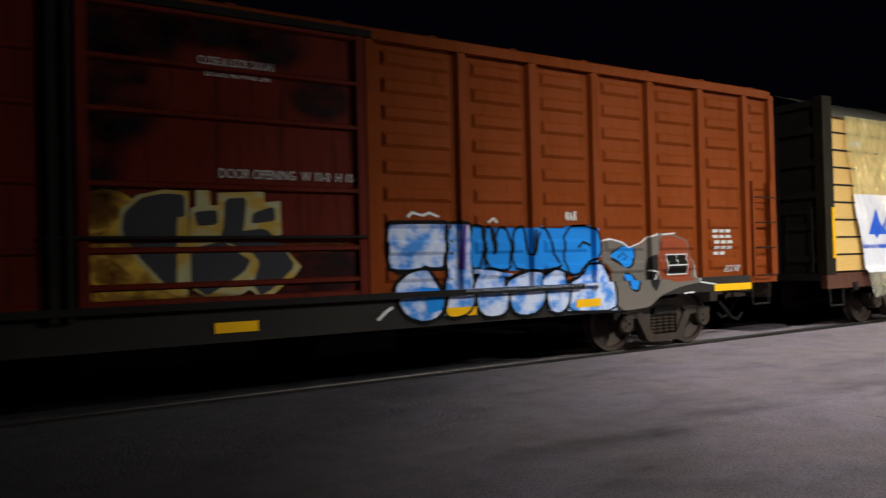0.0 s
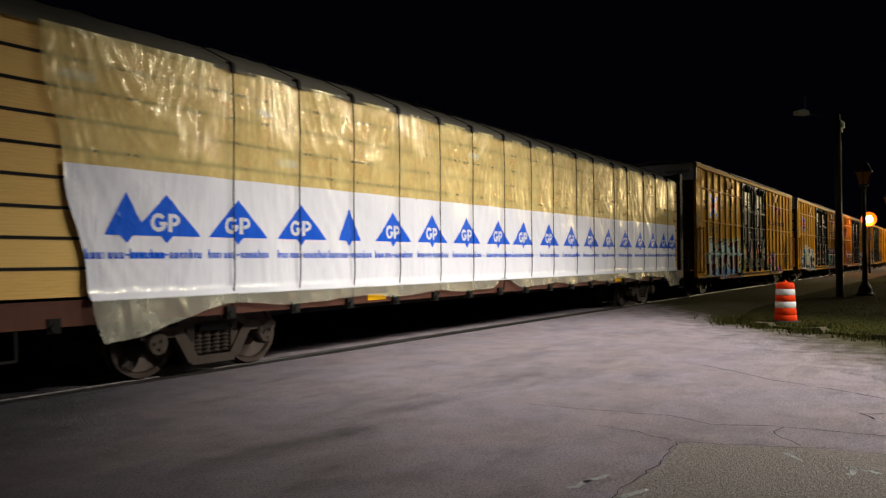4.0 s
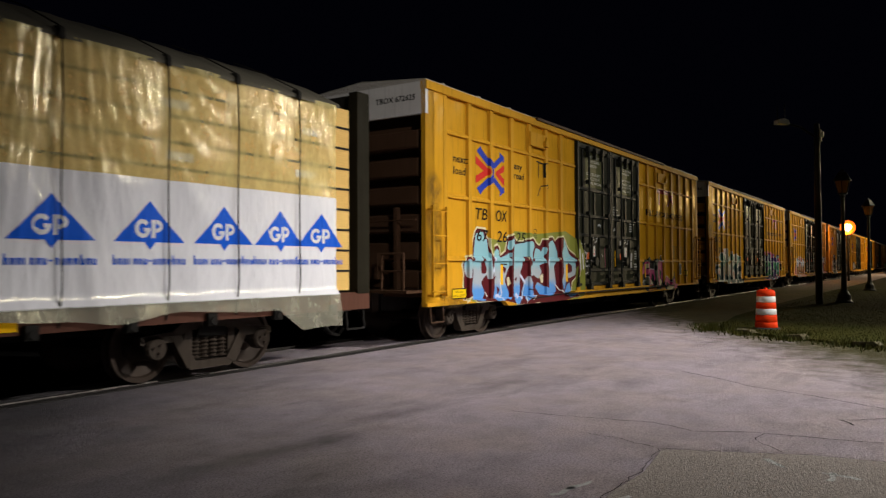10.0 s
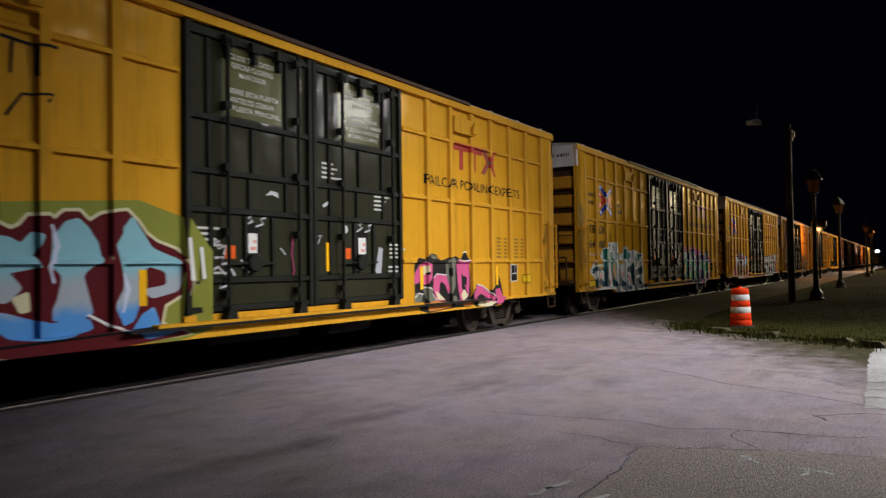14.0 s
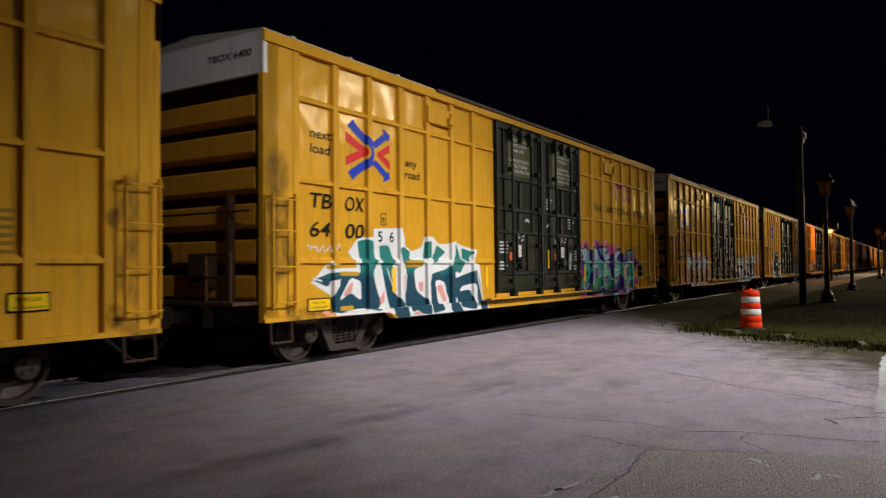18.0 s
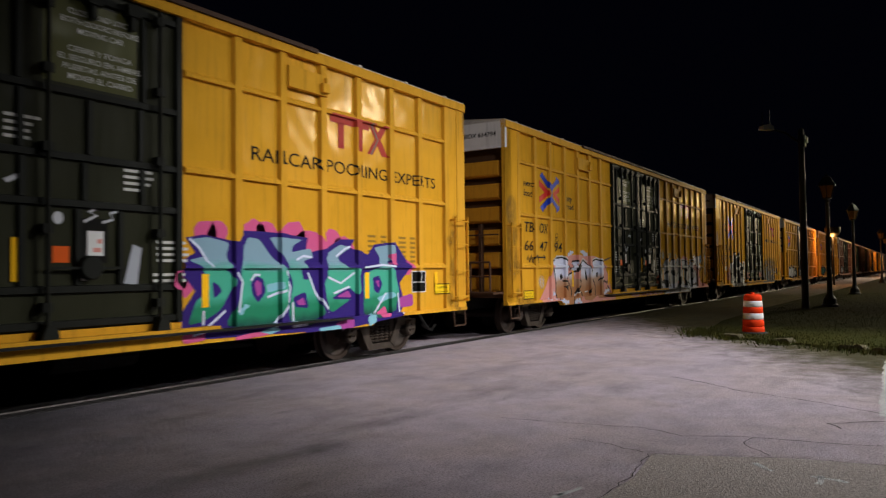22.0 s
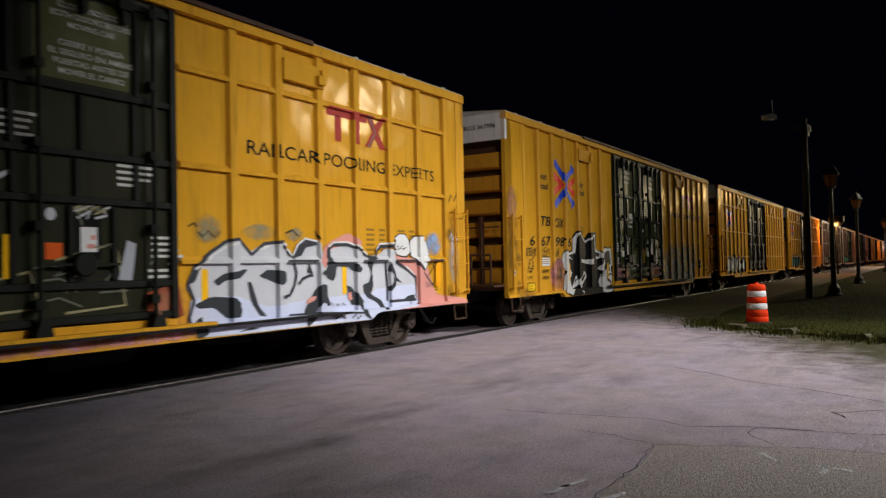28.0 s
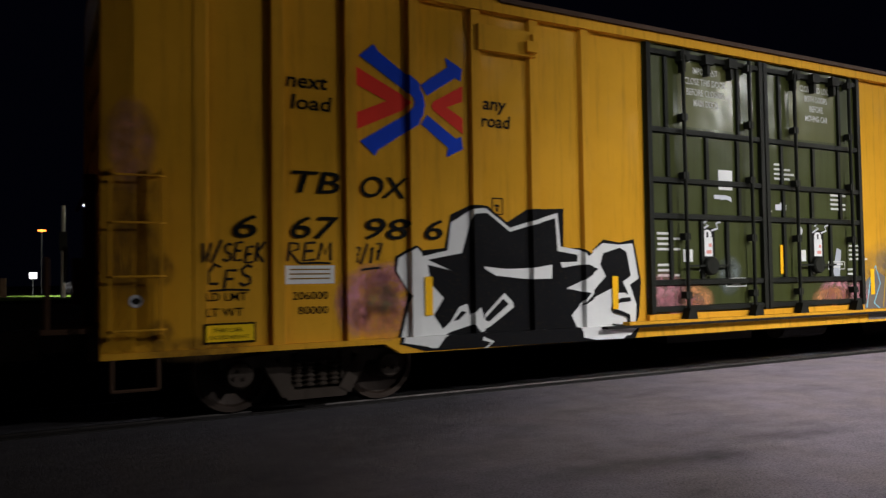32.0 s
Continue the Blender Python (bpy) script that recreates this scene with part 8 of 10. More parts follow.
def lumber_car():
    car = thing("lumber_flatcar", "bulkhead flat car stacked with plastic-wrapped lumber", "freight car", (BEAM_X0, TRACK, 0), "cars of the train")
    CARS.append((car, BEAM_X0))
    L, face = BEAM_L, -(HALF - .0)
    deck = Shape().box(.0, L, -HALF + .12, HALF - .12, .95, 1.08)
    deck.prism([(.2, .95), (2.8, .95), (4.2, .62), (L - 4.2, .62), (L - 2.8, .95), (L - .2, .95)], -.35, .35, 1)
    solid("deck", deck, BLACK, car)
    for base in (Matrix.Identity(4), pose(L, 0, 0, 0, 0, 180)):
        part("side_sill", shared("beam_sill", lambda: Shape().box(0, L, -HALF + .06, -HALF + .14, .80, 1.08).box(0, .95, -HALF + .02, -HALF + .06, .80, 1.06).box(L - .95, L, -HALF + .02, -HALF + .06, .80, 1.06), BEAM_RED), car, m=base)
        rack = Shape().box(.12, .2, -HALF + .2, HALF - .2, 1.05, 4.34)
        for z in (1.3, 1.9, 2.5, 3.1, 3.7, 4.2):
            part("bulkhead_rib", shared("bulkhead_rib", lambda: Shape().box(.02, .118, -HALF + .2, HALF - .2, 0, .12), BLACK), car, m=base @ pose(0, 0, z))
        for y in (-.55, .55):
            part("bulkhead_stile", shared("bulkhead_stile", lambda: Shape().box(-.01, .016, -.08, .08, 1.05, 4.3), BLACK), car, m=base @ pose(0, y, 0))
        part("bulkhead_panel", shared("bulkhead_panel", lambda: rack, BLACK), car, m=base)
        for y in (0, 2 * HALF - .22):
            part("bulkhead_post", shared("bulkhead_post", lambda: Shape().box(.0, .30, -HALF + .02, -HALF + .2, 1.05, 4.36), BEAM), car, "dark olive steel post of the bulkhead", m=base @ pose(0, y, 0))
        part("reflector", shared("beam_reflector", lambda: Shape().box(.20, .29, -HALF + .005, -HALF + .018, 1.36, 2.30), ORANGE), car, m=base)
        part("end_rail", shared("beam_rail", lambda: Shape().pipe([(-.05, -1.3, 1.1), (-.05, -1.3, 2.3), (-.05, -.8, 2.3), (-.05, -.8, 1.1)], .02), BEAM), car, m=base)
        for x in (.1, L - .55):
            part("stirrup", shared("stirrup", stirrup, BLACK), car, m=base @ pose(x, -HALF + .05, .05))
        for k in range(19):
            part("winch", shared("winch", winch, BLACK), car, m=base @ pose(.9 + k * (L - 1.8) / 18, 0, 0))
    solid("centre_beam", Shape().box(.3, L - .3, -.08, .08, 1.08, 4.62), BLACK, car)
    # stacks of lumber: nine packs high
    ends = [.36, 2.80, 5.24, 7.68, 10.12, 12.56, 15.0, 17.44, 19.88, 22.36]
    for i, (a, b) in enumerate(zip(ends, ends[1:])):
        w = round(b - a - .03, 3)
        for k in range(9):
            me = shared("lumber_pack_%g" % w, lambda: Shape().box(0, w, -HALF + .10, -.12, 0, .298), LUMBER)
            part("lumber_pack", me, car, m=pose(a, 0, 1.115 + k * .327))
            if i in (0, 8):
                part("lumber_pack", me, car, m=pose(a, HALF, 1.115 + k * .327))
        for k in range(1, 9):
            # Black strips added in front of the gaps to darken the lines between packs.
            part("pack_batten", shared("pack_batten_%g" % w, lambda: Shape().box(0, w, -HALF + .088, -HALF + .12, 0, .034), BLACK), car, m=pose(a, 0, 1.411 + (k - 1) * .327 - .002))
        part("spacer", shared("spacer_%g" % w, lambda: Shape().box(0, w, HALF - .8, HALF - .12, 1.1, 4.04), LUMBER), car, m=pose(a, 0, 0))
    for a in ends[:-1]:
        for k in (2, 5, 7):
            if random.random() < .5:
                x = a + random.uniform(.3, 1.6)
                solid("pack_label", Shape().box(x, x + .42, -HALF + .095, -HALF + .099, 1.2 + k * .327, 1.31 + k * .327), PLATE, car)
    for x in (6.02, 16.6):
        solid("reflector", Shape().box(x, x + .46, -HALF + .045, -HALF + .058, .84, .94), ORANGE, car)
    wrap(car, L)
    end_gear(car, L)
    for x in (3.31, L - 2.88):
        truck(car, x)
    return car


def winch():
    return Shape().box(-.07, .07, -HALF, -HALF + .1, .74, .90).rod((0, -HALF - .02, .80), (0, -HALF + .1, .80), .05, 8)


CABLES = [3.28, 4.48, 5.66, 6.83, 8.05, 9.18, 10.42, 11.62, 12.72, 14.03, 15.1, 16.5, 17.5, 18.85, 19.95, 21.12]


def sheet_y(x, z):
    """The wrapping's face: tight under the cables, puckered between them, folds running slantwise at the top."""
    near = min(abs(x - c) for c in CABLES)
    puff = .035 * min(1, near / .45)
    lean = 1.4 * math.sin(x * .9)
    fold = noise.noise(Vector((x * 1.1 + z * 1.3, z * .35, 3.1))) * .026 - abs(noise.noise(Vector((x * 3.6 - z * lean * 1.6, z * .8, 7.7)))) * .030 - abs(noise.noise(Vector((x * 8.5 + z * lean * 4.2, z * 1.3, 1.7)))) * .020
    low = max(0, 1.05 - z)
    return -HALF + .085 - puff + fold * (.55 + .3 * min(1, near / .3)) - low * .12 - .07 * min(1, max(0, (1.15 - z) / .08))


def wrap_sheet(name, x0, x1, z0, z1, nx, nz, mat, car, label, left=None, low=None, lift=0.0):
    """A wrinkled sheet; left(z) and low(x) shape its free edges."""
    v, f = [], []
    for i in range(nx + 1):
        for j in range(nz + 1):
            u, w = i / nx, j / nz
            zb = low(x0 + u * (x1 - x0)) if low else z0
            z = zb + w * (z1 - zb)
            xl = left(z) if left else x0
            x = xl + u * (x1 - xl)
            v.append((x, sheet_y(x, z) - lift, z))
    for i in range(nx):
        for j in range(nz):
            a = i * (nz + 1) + j
            f.append((a, a + nz + 1, a + nz + 2, a + 1))
    return solid(name, Shape().add(v, f), mat, car, label, True)


def wrap(car, L):
    def left(z):
        return .72 + (4.03 - z) * .20 + .03 * math.sin(z * 5)

    def low(x):
        z = .90 + .03 * math.sin(x * 2.7) + .05 * noise.noise(Vector((x * 1.3, 0, 0))) - .28 * max(0, (2.2 - x) / 1.2 if x < 2.2 else 0)
        if x > 20.6:
            z -= .34 * min(1, (x - 20.6) / .5)
        if 9.5 < x < 10.6:
            z += .22 * (1 - abs(x - 10.05) / .55)
        return z
    right = 21.95
    wrap_sheet("clear_wrap", .7, right, 2.55, 4.04, 640, 36, FILM, car, "clear plastic film over lumber", left)
    wrap_sheet("white_wrap", .7, right, 1.06, 2.57, 480, 28, WRAP, car, "white printed plastic wrapping", left, lift=.003)
    wrap_sheet("wrap_skirt", .7, right, .84, 1.07, 320, 10, SKIRT, car, "loose cloudy hem of the wrapping", left, low, lift=.001)
    v, f = [], []
    for i in range(201):
        x = .35 + i * (right + .1 - .35) / 200
        for j, (y, z) in enumerate(((-HALF + .045, 4.0), (-HALF + .06, 4.08), (-.8, 4.42), (-.1, 4.70), (.1, 4.70), (.8, 4.42), (HALF - .06, 4.05), (HALF - .05, 1.1))):
            v.append((x, y, z + noise.noise(Vector((x * 2.3, j * 1.7, 0))) * .035 * (1 if 0 < j < 7 else .3)))
    for i in range(200):
        for j in range(7):
            a = i * 8 + j
            f.append((a, a + 8, a + 9, a + 1))
    solid("top_cover", Shape().add(v, f), TARP, car, "dark grey cover over the load", True)
    for c in CABLES:
        pts = [(c, -.12, 4.74), (c, -.8, 4.47), (c, -HALF + .03, 4.11), (c + .02, -HALF + .022, 3.4), (c, -HALF + .02, 2.4), (c + .02, -HALF + .02, 1.3), (c, -HALF + .05, .85)]
        part("tie_cable", Shape().pipe(pts, .010, 5).mesh("tie_cable", BLACK), car)
        part("corner_guard", shared("corner_guard", lambda: Shape().prism([(-HALF + .005, 3.98), (-HALF + .005, 4.07), (-HALF + .03, 4.115), (-HALF + .14, 4.14), (-HALF + .14, 4.10), (-HALF + .05, 4.06), (-HALF + .04, 3.98)], -.028, .028, 0), BLACK), car, m=pose(c, 0, 0))
    # blue triangles with their captions
    rnd = random.Random(4)
    xs = [1.75, 2.28, 3.39, 4.56, 5.6, 6.7, 7.85, 9.0, 10.21, 11.28, 12.55, 13.75, 14.95, 16.15, 17.42, 18.62, 19.74, 20.75, 21.6]
    rel = ([], [], lambda x, z: 0, 0)
    for i, x in enumerate(xs):
        w, h, zb = .49, .50, 1.80
        half = w if i not in (0, 4) else .27
        tri = [(x, zb + h), (x - half, zb), (x - .08, zb), (x, zb - .09), (x + .08, zb), (x + half, zb)]
        logo_on_sheet("emblem", tri, BLUE_WRAP, car, .006)
        if half > .3:
            for quad in band(arc(x - .115, zb + .16, .085, .088, 40, 360), .052):
                logo_on_sheet("emblem_ring", quad, WRAP_WHITE, car, .010)
            logo_on_sheet("emblem_bar", bar(x - .10, zb + .125, .095, .045), WRAP_WHITE, car, .0105)
            logo_on_sheet("emblem_bar", bar(x + .015, zb + .05, .055, .22), WRAP_WHITE, car, .010)
            for quad in band(arc(x + .075, zb + .195, .085, .055, -90, 90), .048):
                logo_on_sheet("emblem_ring", quad, WRAP_WHITE, car, .0105)
        for k in range(15):
            gx, tall = x - .50 + k * .068, k in (0, 7, 12)
            h = .115 if tall else .075
            if k == 7:
                logo_on_sheet("caption_bar", bar(gx, zb - .235, .045, .02), BLUE_WRAP, car, .006)
                continue
            logo_on_sheet("caption_bar", bar(gx, zb - .27, .019, h), BLUE_WRAP, car, .006)
            if k != 3:
                logo_on_sheet("caption_bar", bar(gx + .032, zb - .27, .017, .07), BLUE_WRAP, car, .006)
                logo_on_sheet("caption_bar", bar(gx + .004, zb - (.27 if rnd.random() < .5 else .215), .04, .017), BLUE_WRAP, car, .0064)


def arc(cx, cz, rx, rz, a0, a1, n=10):
    return [(cx + rx * math.cos(math.radians(a0 + (a1 - a0) * k / n)), cz + rz * math.sin(math.radians(a0 + (a1 - a0) * k / n))) for k in range(n + 1)]


def logo_on_sheet(name, ring, mat, car, lift):
    bm = bmesh.new()
    face = bm.faces.new([bm.verts.new((x, 0, z)) for x, z in ring])
    face.normal_update()
    bmesh.ops.triangulate(bm, faces=[face])
    lo, hi = min(p[0] for p in ring), max(p[0] for p in ring)
    zl, zh = min(p[1] for p in ring), max(p[1] for p in ring)
    for k, a, b, step in ((0, lo, hi, .07), (2, zl, zh, .07)):
        c = a + step
        while c < b:
            no, co = ((1, 0, 0), (c, 0, 0)) if k == 0 else ((0, 0, 1), (0, 0, c))
            bmesh.ops.bisect_plane(bm, geom=bm.verts[:] + bm.edges[:] + bm.faces[:], plane_co=co, plane_no=no, dist=1e-5)
            c += step
    for v in bm.verts:
        v.co.y = sheet_y(v.co.x, v.co.z) - .003 - lift
    me = bpy.data.meshes.new(name)
    bm.to_mesh(me)
    bm.free()
    me.materials.append(mat)
    return part(name, me, car)


def lumber_material():
    mat, tree, bsdf = nodes_of("stacked_lumber")
    vec = coords(tree, (1, 1, 1))
    wave = tree.nodes.new("ShaderNodeTexWave")
    wave.bands_direction = "Z"
    wave.inputs["Scale"].default_value, wave.inputs["Distortion"].default_value = 8.4, 0.4
    tc = tree.nodes.new("ShaderNodeTexCoord")
    link(tree, tc.outputs["Object"], wave.inputs["Vector"])
    grain = noise_node(tree, coords(tree, (1.5, 8, 30)), 3, 5)
    col = mix(tree, ramp(tree, grain, .35, .7), (.74, .47, .125), (.62, .36, .085))
    info = tree.nodes.new("ShaderNodeObjectInfo")
    col = mix(tree, ramp(tree, info.outputs["Random"], 0, 1, 0, .45), col, (.78, .52, .15))
    col = mix(tree, ramp(tree, wave.outputs["Fac"], .02, .16, .05, 0), col, (.16, .08, .03))
    link(tree, col, bsdf.inputs["Base Color"])
    bsdf.inputs["Roughness"].default_value = .7
    bump(tree, bsdf, (wave.outputs["Fac"], .1, .006))
    return mat


def film(name, rgb, cover, rough=.2, shine=.10):
    """Plastic film: part of the light goes straight through, part is milky, and creases throw a sheen."""
    mat, tree, bsdf = nodes_of(name)
    milky = noise_node(tree, coords(tree, (1.2, 1, .7), False), 2.5, 5, .7)
    bsdf.inputs["Base Color"].default_value = (*rgb, 1)
    bsdf.inputs["Roughness"].default_value, bsdf.inputs["Specular IOR Level"].default_value = .5, .1
    crumple = noise_node(tree, coords(tree, (3.2, 1, 1.1), False), 3.5, 5, .65)
    flow = coords(tree, (1, 1, 1), False)
    drawn = noise_node(tree, flow, .55, 2, .5)          # where the film is drawn tight, and where it is slack
    layers = [(crumple, .4, .02)]
    for turn, stretch, size in ((.55, (5.2, 1, .8), 2.6), (-.5, (4.6, 1, .7), 2.1), (.1, (8.5, 1, 1.1), 3.0)):
        creases = tree.nodes.new("ShaderNodeTexNoise")
        creases.noise_type = "RIDGED_MULTIFRACTAL"
        creases.inputs["Scale"].default_value, creases.inputs["Detail"].default_value, creases.inputs["Distortion"].default_value = size, 3, .25
        turned = tree.nodes.new("ShaderNodeMapping")
        turned.inputs["Rotation"].default_value, turned.inputs["Scale"].default_value = (0, turn, 0), stretch
        link(tree, flow, turned.inputs["Vector"])
        link(tree, turned.outputs[0], creases.inputs["Vector"])
        slack = tree.nodes.new("ShaderNodeMath")
        slack.operation = "MULTIPLY"
        link(tree, creases.outputs["Fac"], slack.inputs[0])
        link(tree, ramp(tree, drawn, .38, .58, .25, 1.0), slack.inputs[1])
        layers.append((slack.outputs[0], .8, .016))
    bump(tree, bsdf, *layers)
    crisp = bsdf.inputs["Normal"].links[0].from_socket
    sheen = tree.nodes.new("ShaderNodeBsdfGlossy")
    link(tree, crisp, sheen.inputs["Normal"])
    bump(tree, bsdf, (crumple, .35, .03), (layers[1][0], .35, .02))
    sheen.inputs["Roughness"].default_value = rough
    sheen.inputs["Color"].default_value = (1, .93, .62, 1)
    under = bsdf.outputs[0]
    if cover < 1:
        clear = tree.nodes.new("ShaderNodeBsdfTransparent")
        mx = tree.nodes.new("ShaderNodeMixShader")
        link(tree, ramp(tree, milky, .3, .75, cover * .55, min(1, cover * 1.5)), mx.inputs[0])
        link(tree, clear.outputs[0], mx.inputs[1])
        link(tree, under, mx.inputs[2])
        under = mx.outputs[0]
    top = tree.nodes.new("ShaderNodeMixShader")
    top.inputs[0].default_value = shine
    link(tree, under, top.inputs[1])
    link(tree, sheen.outputs[0], top.inputs[2])
    link(tree, top.outputs[0], tree.nodes["Material Output"].inputs["Surface"])
    return mat


LUMBER = lumber_material()
FILM = film("clear_film", (.86, .73, .30), .46, .12, .06)
WRAP = film("white_wrap_plastic", (.80, .80, .86), 1, .15, .06)
SKIRT = film("cloudy_film", (.34, .33, .27), .48, .25, .10)
TARP = film("dark_cover", (.085, .078, .062), 1, .4, .03)
BLUE_WRAP = film("blue_print", (.006, .10, .66), 1, .1, .02)
WRAP_WHITE = film("white_print", (.74, .76, .82), 1, .2, .05)

# ---- the cars ----
def clearance(car, rel, x=.98, stamp=(2.84, 2.26)):
    figure("sign_border", [bar(x - .02, .84, .54, .21)], INK, car, rel, .012)
    figure("clearance_sign", [bar(x, .86, .50, .17)], SPRAY["sign"], car, rel, .014, "yellow clearance sign")
    lettering("clearance_text", [("THIS CAR", x + .08, .955, .042, 0, .0, .30), ("EXCESS HEIGHT", x + .04, .885, .038, 0, .0, .40)], INK, car, rel, .016)
    figure("stamp_box", [bar(stamp[0] + a, stamp[1] + b, w, h) for a, b, w, h in ((0, 0, .16, .015), (0, .2, .16, .015), (0, 0, .015, .2), (.15, 0, .015, .21), (.04, .1, .07, .03), (.06, .04, .03, .05))], INK, car, rel, .006)


STRIPS = {sprayed_first: (2.92, 6.36, 12.56, 15.68), sprayed_second: (3.16, 6.57, 12.25, 15.66, 17.80), sprayed_third: (3.87, 6.62, 12.3, 15.1, 17.9), sprayed_fourth: (12.15, 15.2)}


def build_train():
    red_boxcar()
    lumber_car()
    ribbed, smooth = box_relief(True), box_relief(False)
    starts = [37.64, 58.27, 78.99, 99.72]
    jobs = [(("67", "26", "25"), sprayed_first, True), (("64", "00"), sprayed_second, True), (("66", "47", "94"), sprayed_third, True), (("6", "67", "98", "6"), sprayed_fourth, False)]
    names = ["sky-blue sprayed piece", "teal sprayed piece", "pink sprayed piece", "black and white sprayed figure"]
    for x, (number, job, rib), what in zip(starts, jobs, names):
        car = yellow_boxcar(x, YELLOW, YELLOW_TRIM, DARK_END if job is sprayed_first else YELLOW_END, rib, "yellow box car with " + what)
        rel = ribbed if rib else smooth
        if job is sprayed_first:
            marks(car, rel, number, False, (1.82, 2.70), (1.88, 2.74, 3.62))
            slogan_right(car, rel, 12.72, 4.24, 13.88, 1.9, 16.34)
        else:
            marks(car, rel, number, not rib)
            slogan_right(car, rel, sign=(17.45, .84) if job is sprayed_third else None)
        door_words(car, rel, rib)
        job(car, rel)
        reflectors(car, rel, STRIPS[job])
        for j, (x, z, w, h) in enumerate(((.30, 2.35, .26, .30), (.30, 1.75, .28, .45), (.58, 1.60, .10, .16), (.55, .98, .12, .14), (BOX_L - .30, 2.30, .28, .40), (BOX_L - .34, 1.55, .28, .45), (BOX_L - .62, 2.12, .12, .12), (BOX_L - .60, .98, .14, .16), (BOX_L - .28, .85, .30, .16), (.9, .80, .5, .12), (.28, 2.9, .26, .35))):
            figure("rubbed_dirt", [blob(x, z, w * 1.15, h * 1.15, 12, 0, j)], SPRAY["smut"], car, rel, .0048)
        clearance(car, rel, stamp=(4.46, 2.26) if not rib else (4.55, 2.14) if job is sprayed_first else (2.84, 2.26))
        end_words(car, number)
    for k in range(15):
        x = 120.45 + 20.7 * k
        dark = k in (2, 3, 4, 8)
        car = yellow_boxcar(x, BROWN if dark else YELLOW, BROWN_TRIM if dark else YELLOW_TRIM, BROWN_TRIM if dark else YELLOW_END, k % 4 != 3,
                            "dark brown box car far down the train" if dark else "yellow box car far down the train", roll=False)
        rel = ribbed if k % 4 != 3 else smooth
        if k < 8 and not dark:
            emblem(car, rel, 1.90, 2.98, 1.22, 1.02)
        if k < 6:
            rnd = random.Random(k)
            c = ("white", "teal", "grey", "mint", "rose")[k % 5]
            spray(car, rel, "sprayed_piece", [("soot", [blob(2.2 + j * 1.1, 1.25, .6, .5, 9, .3, k * 9 + j) for j in range(4)]), (c, [blob(2.2 + j * 1.1, 1.25, .42, .34, 9, .35, k * 7 + j) for j in range(4)])])


def end_words(car, number):
    """Reporting marks on the white band of the end that faces back along the track."""
    me = text_mesh("TBOX " + "".join(number), .24, .1, .004)
    bm = bmesh.new()
    bm.from_mesh(me)
    wide = max(v.co.x for v in bm.verts)
    for v in bm.verts:
        v.co = (-.006, -.36 - v.co.x * .95 / wide, 4.62 + v.co.y * .6)
    bm.to_mesh(me)
    bm.free()
    me.materials.append(INK)
    part("end_lettering", me, car)

# ---- ground ----
STAINS = [(4.85, 4.36, .55, .17, -6, .85), (4.25, 4.52, .65, .16, -4, .7), (3.6, 4.5, .7, .2, -8, .6), (6.2, 4.6, .5, .16, -8, .75), (5.2, 6.6, .35, .12, 0, .55), (6.6, 7.05, .35, .1, 6, .55), (5.6, 5.0, 1.4, .3, 12, .3), (9.2, 5.4, 1.2, .2, 6, .3), (8.1, 4.6, .5, .14, 0, .35), (10.9, 4.4, .8, .2, 10, .35), (3.9, 3.7, .6, .3, 20, .45), (6.0, 5.9, .16, .06, 0, .6), (4.4, 6.2, .5, .2, 10, .3)]


def stain(tree, vec, fray, x, y, rx, ry, turn, deep):
    """An oily smudge: 1 in its middle, frayed towards its rim."""
    mp = tree.nodes.new("ShaderNodeMapping")
    mp.vector_type = "TEXTURE"
    mp.inputs["Location"].default_value, mp.inputs["Rotation"].default_value, mp.inputs["Scale"].default_value = (x, y, 0), (0, 0, radians(turn)), (rx, ry, 100)
    link(tree, vec, mp.inputs["Vector"])
    size = tree.nodes.new("ShaderNodeVectorMath")
    size.operation = "LENGTH"
    link(tree, mp.outputs[0], size.inputs[0])
    near = ramp(tree, size.outputs["Value"], .1, 1.6, 1, 0)
    mul = tree.nodes.new("ShaderNodeMath")
    mul.operation = "MULTIPLY"
    link(tree, near, mul.inputs[0])
    link(tree, ramp(tree, fray, .32, .62, 0, deep), mul.inputs[1])
    return mul.outputs[0]


